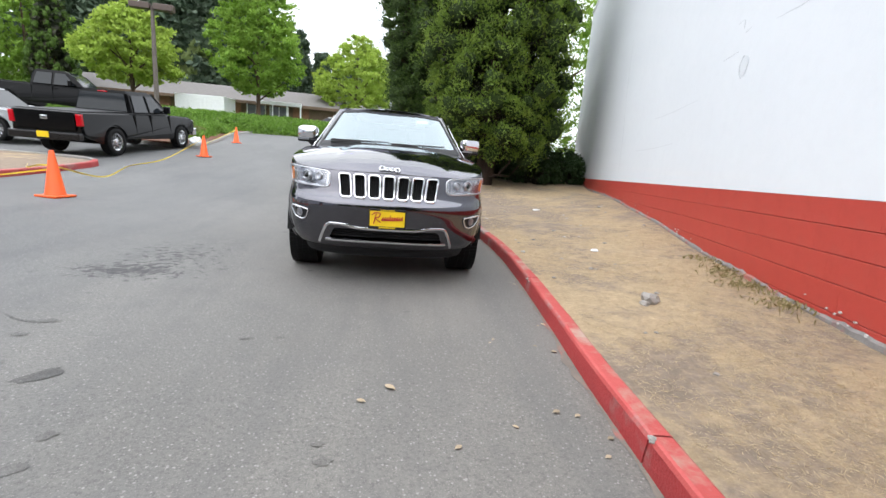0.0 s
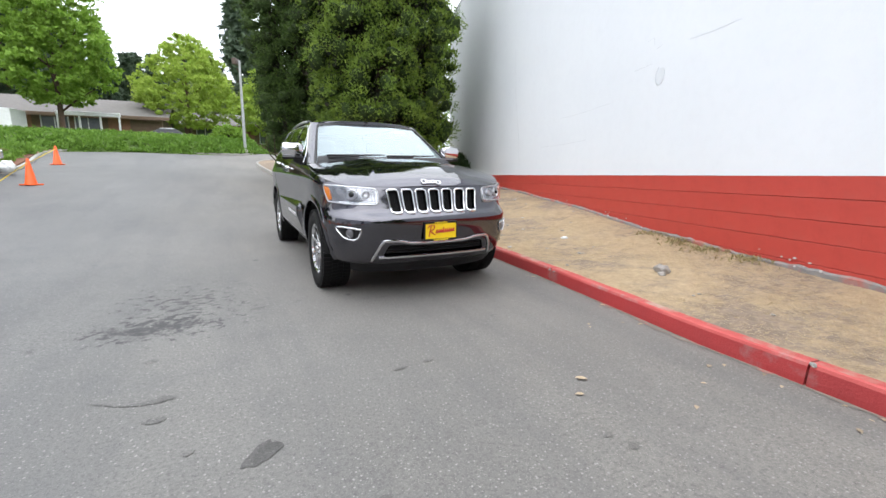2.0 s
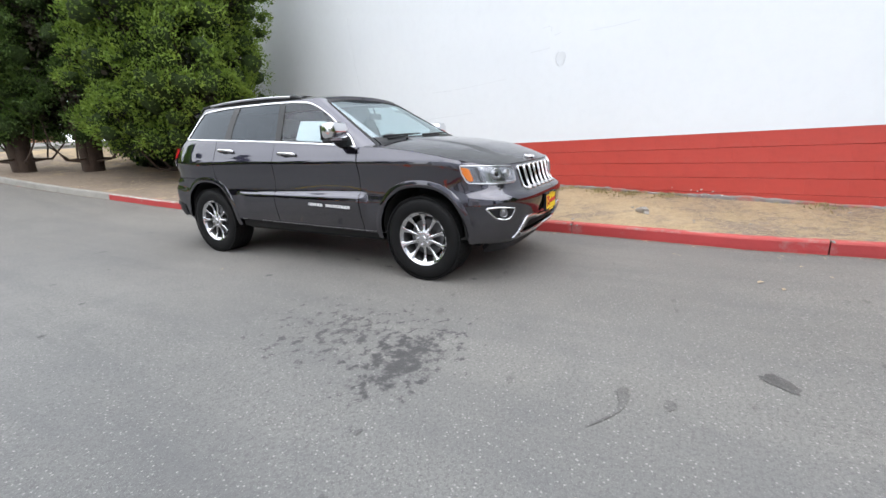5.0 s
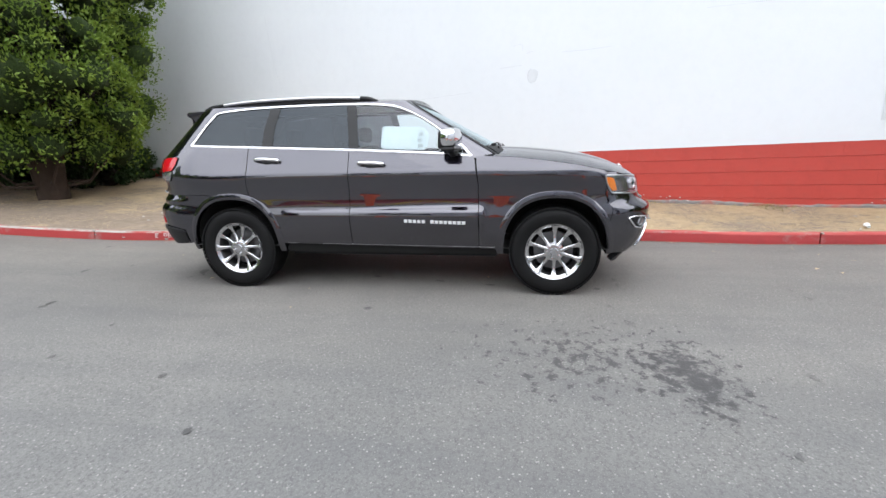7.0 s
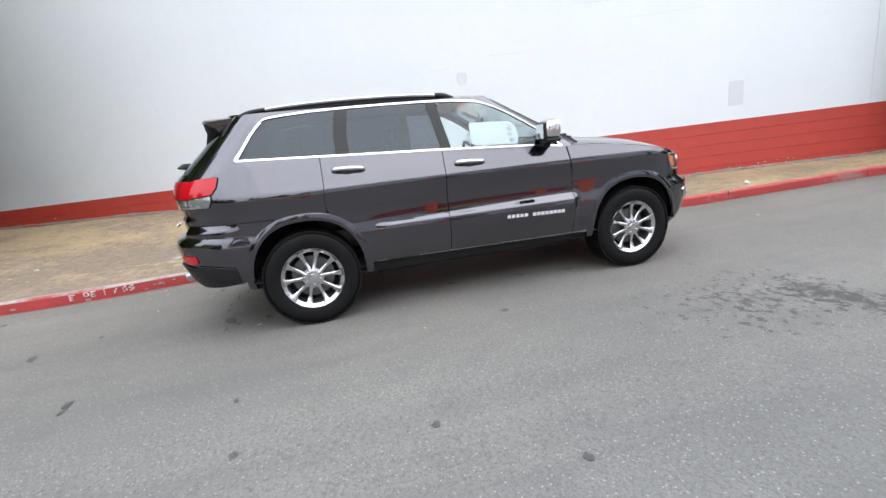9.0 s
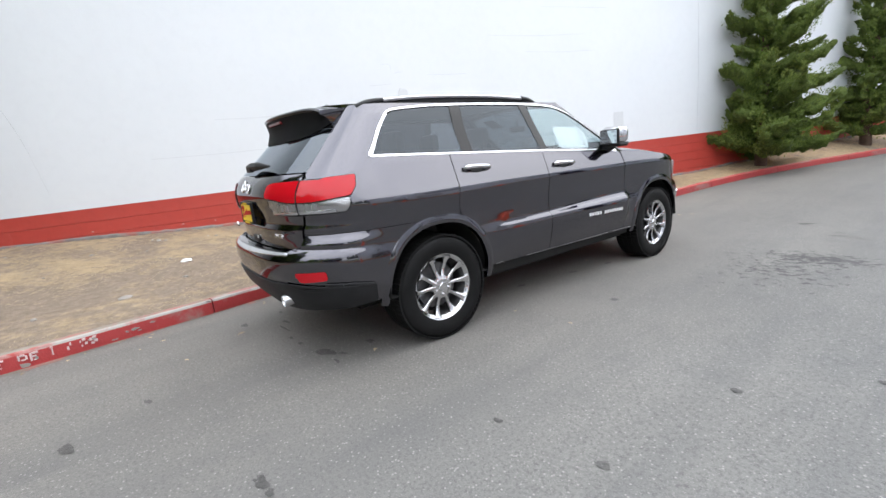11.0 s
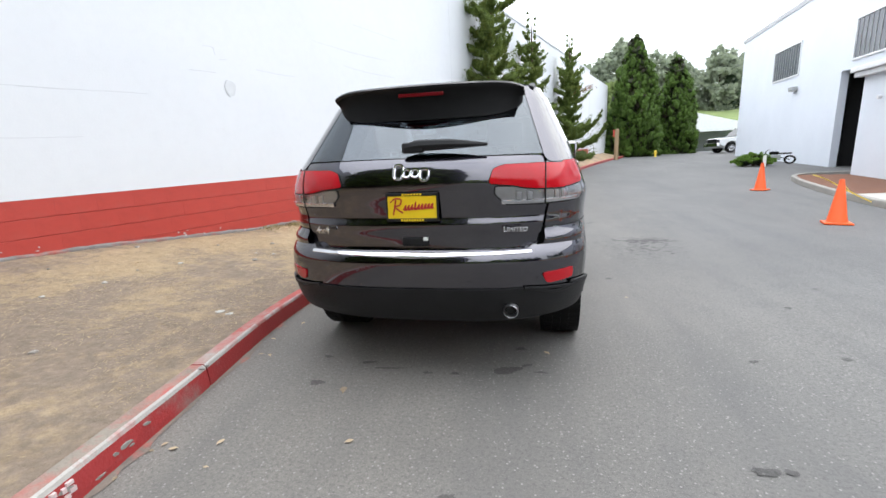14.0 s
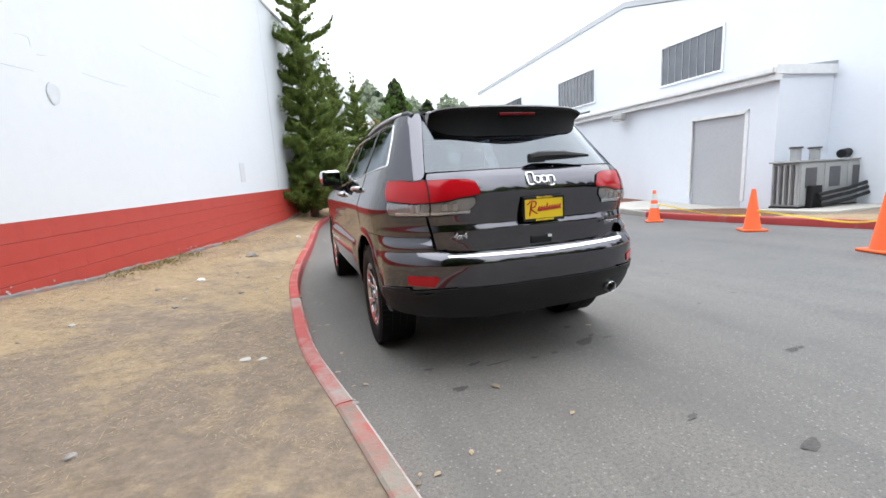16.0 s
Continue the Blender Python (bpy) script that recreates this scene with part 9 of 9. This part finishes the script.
for y, strokes in ((4.13, STROKES_E), (4.00, STROKES_D), (3.935, STROKES_E), (3.83, STROKES_I), (3.73, STROKES_Z), (3.645, STROKES_R), (3.58, STROKES_R)):
    x, z = kerb_face(y)
    bm = bmesh.new()
    for u0, v0, u1, v1 in strokes:
        j = [rnd.uniform(-0.004, 0.004) for _ in range(4)]
        box(bm, x + 0.001, x + 0.012, y - 0.056 * u1 + j[0], y - 0.056 * u0 + j[1], z + 0.048 + 0.064 * v0 + j[2] * 0.5, z + 0.048 + 0.064 * v1 + j[3] * 0.5)
    part("worn_mark", bm, STENCIL, kerb, "worn white paint marks")
for y, h, w, t in ((3.98, 0.028, 0.045, 0.02), (3.56, 0.085, 0.03, 0.012), (3.27, 0.072, 0.035, 0.013), (3.33, 0.066, 0.014, 0.008), (3.24, 0.050, 0.016, 0.006), (3.14, 0.088, 0.022, 0.007), (3.90, 0.06, 0.010, 0.016), (3.42, 0.03, 0.03, 0.006), (4.62, 0.05, 0.03, 0.010), (5.05, 0.08, 0.025, 0.008)):
    x, z = kerb_face(y)
    bm = bmesh.new()
    o = [(w * rnd.uniform(0.55, 1.15) * math.cos(a), t * rnd.uniform(0.55, 1.15) * math.sin(a)) for a in np.linspace(0, 2 * math.pi, 11, endpoint=False)]
    front, rear = [[bm.verts.new((x + d, y + u, z + h + v)) for u, v in o] for d in (0.001, 0.012)]
    bm.faces.new(front)
    for k in range(11):
        bm.faces.new((front[k], rear[k], rear[(k + 1) % 11], front[(k + 1) % 11]))
    bmesh.ops.recalc_face_normals(bm, faces=bm.faces)
    part("bare_chip", bm, KERB_GREY, kerb, "bare grey chips")

# stains: dried spills and drips on the asphalt
STAIN = asphalt_material("dark_oil_stain", 0.50, 0.7)
FAINT_STAIN = asphalt_material("faint_oil_stain", 0.74, 0.75)


def blob(bm, x, y, rx_, ry_, turn=0.0, lift=0.0035, rough=0.35):
    ph = rnd.uniform(0, 50)
    c, s = math.cos(turn), math.sin(turn)
    o = []
    for a in np.linspace(0, 2 * math.pi, 18, endpoint=False):
        r = 1 + rough * noise.noise((math.cos(a) * 1.6 + ph, math.sin(a) * 1.6, ph))
        u, v = rx_ * r * math.cos(a), ry_ * r * math.sin(a)
        o.append(bm.verts.new((x + u * c - v * s, y + u * s + v * c, ground_z(x, y) + lift)))
    bm.faces.new(o)


SPOTS = ((-1.63, -3.96, 0.13, 0.055, 0.8), (-2.07, -3.49, 0.055, 0.035, 0), (-1.50, -1.95, 0.075, 0.042, 0.2), (-1.91, -3.83, 0.035, 0.022, 0.6), (-1.27, -4.46, 0.045, 0.028, 0.3), (-1.24, -4.65, 0.06, 0.035, 0.5), (-0.21, -4.63, 0.045, 0.03, 0.2),
         (-0.24, -4.52, 0.032, 0.022, 0), (-0.83, -3.48, 0.055, 0.022, 0.2), (-0.63, -3.45, 0.045, 0.02, 0.1), (-2.16, -2.75, 0.05, 0.028, 0), (-2.86, -2.29, 0.03, 0.02, 0), (-3.22, -2.43, 0.04, 0.025, 0.7), (-0.61, -2.05, 0.045, 0.02, 0.1), (-0.44, -2.05, 0.05, 0.02, 0),
         (-0.95, -2.16, 0.03, 0.02, 0), (0.20, -2.91, 0.05, 0.015, 0.3), (-1.16, -1.88, 0.04, 0.02, 0), (-0.69, -0.90, 0.06, 0.028, 1.5), (-0.60, -0.42, 0.062, 0.032, 1.3), (-0.50, 0.24, 0.055, 0.03, 1.2), (-0.55, 3.65, 0.065, 0.032, 0.3), (-0.46, 2.22, 0.10, 0.045, 0.3),
         (-0.58, 2.14, 0.045, 0.02, 0.5), (-0.54, 1.90, 0.05, 0.028, 0.1), (-0.67, 2.22, 0.05, 0.014, 0), (0.62, 2.51, 0.048, 0.03, 0), (0.71, 2.17, 0.04, 0.02, 0), (0.41, 2.22, 0.05, 0.02, 0.2), (0.26, 2.28, 0.11, 0.011, 0.1), (0.0, 2.31, 0.032, 0.02, 0), (-0.165, 2.30, 0.03, 0.02, 0),
         (-1.52, 2.95, 0.065, 0.032, 0.2), (-1.61, 2.94, 0.03, 0.02, 0), (-0.30, 3.28, 0.05, 0.02, 0.4), (-2.44, 1.84, 0.035, 0.024, 0), (-1.91, 1.92, 0.03, 0.02, 0), (-2.58, 0.90, 0.034, 0.024, 0), (-3.04, 0.37, 0.034, 0.024, 0))
for x, y, a, b, t in SPOTS:
    bm = bmesh.new()
    blob(bm, x, y, a * 0.82, b * 0.82, t, rough=0.6)
    tagged(mesh_object("oil_spot", bm, STAIN if y > -1.5 or a > 0.1 else FAINT_STAIN), "small dark oil spot on the asphalt", "stain", group="oil spots")
bm = bmesh.new()
for k in range(26):
    u = k / 25
    blob(bm, -2.38 + 0.36 * u, -3.18 - 0.12 * math.sin(2.2 * u), 0.028 * (0.4 + u), 0.010 * (0.4 + u), -0.3 - 0.4 * u, 0.003 + 0.0003 * (k % 4))
tagged(mesh_object("skid_mark", bm, FAINT_STAIN), "short dark curved scrape on the asphalt", "stain", kind="stuff")

# leaves, stones and litter
LEAF_TAN = surface("dry_leaf", (0.36, 0.27, 0.17), (0.46, 0.37, 0.25), 20.0, 0.8, 0.2, 200, per_piece=0.5)
base_leaf = None
spots = [(0.05, -4.05), (0.42, 2.58), (0.62, -4.4), (0.95, -5.0), (0.75, -3.4)]
for k in range(46):
    y = rnd.uniform(-7.5, 5.5)
    spots.append((float(np.interp(y, KY[:360], KX[:360])) - abs(rnd.gauss(0.03, 0.10)) - 0.03, y))
for k in range(16):
    spots.append((rnd.uniform(-2.5, 0.9), rnd.uniform(-6, 5)))
for k, (x, y) in enumerate(spots):
    if base_leaf is None:
        bm = bmesh.new()
        mid = [bm.verts.new((0, t, 0.006 + 0.014 * math.sin(3.1 * (t + 0.05) / 0.1))) for t in np.linspace(-0.05, 0.05, 5)]
        for s in (-1, 1):
            e = [bm.verts.new((s * w, t, 0.018)) for w, t in ((0.012, -0.03), (0.026, -0.008), (0.024, 0.014), (0.010, 0.036))]
            for i in range(4):
                bm.faces.new((mid[i], mid[i + 1], e[i]) if s > 0 else (mid[i + 1], mid[i], e[i]))
            for i in range(3):
                bm.faces.new((e[i], mid[i + 1], e[i + 1]) if s > 0 else (e[i + 1], mid[i + 1], e[i]))
        base_leaf = tagged(mesh_object("dry_leaf", bm, LEAF_TAN), "small curled dry leaf on the asphalt", "leaf", group="dry leaves")
        ob = base_leaf
    else:
        ob = copy_thing(base_leaf, Matrix())
    ob.matrix_basis = pose(x, y, ground_z(x, y), 0, 0, rnd.uniform(0, 360)) @ Matrix.Scale(rnd.uniform(0.22, 0.55) if k > 1 else 0.75, 4)
STONE = surface("grey_stone", (0.24, 0.22, 0.20), (0.34, 0.31, 0.28), 9.0, 0.9, 0.5, 60)


def stone(x, y, r, flat, mat, label):
    bm = bmesh.new()
    bmesh.ops.create_icosphere(bm, subdivisions=2, radius=r)
    ph = rnd.uniform(0, 90)
    for v in bm.verts:
        v.co *= 1 + 0.5 * noise.noise(v.co / r * 1.1 + Vector((ph, 0, 0)))
        v.co.z *= flat
    ob = tagged(mesh_object("stone", bm, mat, smooth=False), label, "stone", group="loose stones")
    ob.matrix_basis = pose(x, y, strip_z(x, y) + r * flat * 0.35, 0, 0, rnd.uniform(0, 360))


stone(2.135, -2.96, 0.085, 0.55, STONE, "grey stone lying in the dry grass")
stone(2.06, -3.02, 0.04, 0.6, STONE, "small grey stone in the dry grass")
stone(2.55, -1.1, 0.05, 0.4, TRIM_WHITE, "pale chip of stone in the grass")
stone(3.04, 2.60, 0.075, 0.25, TRIM_WHITE, "flat white scrap on the verge")
stone(1.9, 3.3, 0.06, 0.3, STONE, "flat grey stone on the verge")
stone(1.83, 1.77, 0.036, 0.2, CONCRETE, "pale flat scrap on the verge")
stone(1.72, 1.80, 0.030, 0.2, CONCRETE, "pale flat scrap on the verge")
cup = thing("paper_cup", "crushed white paper cup lying on the dry verge", "cup", pose(1.33, -5.31, strip_z(1.33, -5.31) + 0.024, 0, 82, -20) @ Matrix.Scale(0.72, 4))
bm = bmesh.new()
lathe(bm, [(0.0, 0.004), (0.026, 0.004), (0.028, 0.0), (0.041, 0.112), (0.044, 0.114), (0.043, 0.117), (0.038, 0.112), (0.025, 0.008)], (0, 0, 1), (0, 0, -0.05), 20)
for v in bm.verts:
    v.co.x *= 0.72 + 0.10 * math.sin(v.co.z * 40)
part("wall", bm, PAPER, cup, "", True)
for k in range(46):
    y = rnd.uniform(-6.5, 5.5)
    x0, x1 = float(np.interp(y, KY[:360], KX[:360])) + 0.2, wall_x(y)[0] - 0.15
    stone(rnd.uniform(x0, x1), y, rnd.uniform(0.012, 0.03), 0.55, rnd.choice([STONE, STONE, STONE, CONCRETE]), "small loose stone on the verge")

# dry straw and a few green weeds on the verge
STRAW = leaf_material("dry_straw", (0.40, 0.30, 0.17), (0.58, 0.46, 0.29), (0.46, 0.35, 0.21), 0.2)
pts, lean = [], []
while len(pts) < 64000:
    y = rg.uniform(-11, 9)
    x0, x1 = float(np.interp(y, KY[:360], KX[:360])) + 0.17, wall_x(y)[0] - 0.02
    x = x0 + (x1 - x0) * rg.random()
    if noise.noise((x * 0.8, y * 0.8, 21)) + 0.5 * noise.noise((x * 2.6, y * 2.6, 4)) + 0.25 * rg.random() > -0.06 + 0.06 * min(max(y - 0.3, 0), 4) * min(max((3.6 - x) / 1.4, 0), 1):
        pts.append((x, y, strip_z(x, y) + 0.003 + 0.007 * rg.random()))
pts = np.array(pts)
d = rg.normal(size=pts.shape) * np.array([1, 1, 0.10]) + np.array([0, 0, 0.04])
tagged(leaves_mesh("straw", pts, 0.034, 0.0022, STRAW, None, "", lean=d * 3), "short flattened dry straw on the verge", "grass", kind="stuff")
pts = []
for cx, cy, n in ((2.65, -4.9, 30), (2.85, -4.75, 30), (3.1, -3.2, 50), (3.25, -2.7, 60), (3.4, -2.2, 60), (3.55, -1.7, 40)):
    for k in range(n * 3):
        x, y = cx + rg.normal(0, 0.10), cy + rg.normal(0, 0.13)
        pts.append((x, y, strip_z(x, y) + 0.02 + 0.02 * rg.random()))
tagged(leaves_mesh("weeds", np.array(pts), 0.06, 0.012, leaf_material("olive_weeds", (0.16, 0.16, 0.06), (0.34, 0.27, 0.13), (0.26, 0.22, 0.10), 0.2), None, "", lean=np.tile([0, 0, 1.0], (len(pts), 1))), "low olive weeds at the foot of the wall", "weeds", kind="stuff")


# ---- blocks of the red base band, laid in courses ----
bm = bmesh.new()
box(bm, -0.1997, 0.1997, -0.012, 0.0, -0.0972, 0.0972)
bmesh.ops.bevel(bm, geom=[e for e in bm.edges if all(v.co.y > -0.001 for v in e.verts) and abs(e.verts[0].co.z - e.verts[1].co.z) < 0.01], offset=0.0035, segments=1, affect="EDGES")
block_mesh = bpy.data.meshes.new("concrete_block")
bm.to_mesh(block_mesh)
bm.free()
block_mesh.materials.append(RED_PAINT)
rest_v, rest_f = [], []
tri_v = [tuple(v.co) for v in block_mesh.vertices]
tri_f = [tuple(p.vertices) for p in block_mesh.polygons]
for course in range(5):
    z = BAND - 0.1 - 0.2 * course
    s = S0 + 0.2 + (0.2 if course % 2 else 0.0)
    while s < S1 - 0.15:
        if -9.0 < s < 6.2 and course < 5 and z > 0.1:
            ob = bpy.data.objects.new("concrete_block", block_mesh)
            scene.collection.objects.link(ob)
            ob.parent = wall
            ob.matrix_basis = Matrix.Translation((s, 0.0, z))
        else:
            k = len(rest_v)
            rest_v += [(x + s, y, zz + z) for x, y, zz in tri_v]
            rest_f += [tuple(i + k for i in f) for f in tri_f]
        s += 0.4
tagged(from_arrays("concrete_blocks", rest_v, rest_f, RED_PAINT, wall), "", "", kind="stuff")
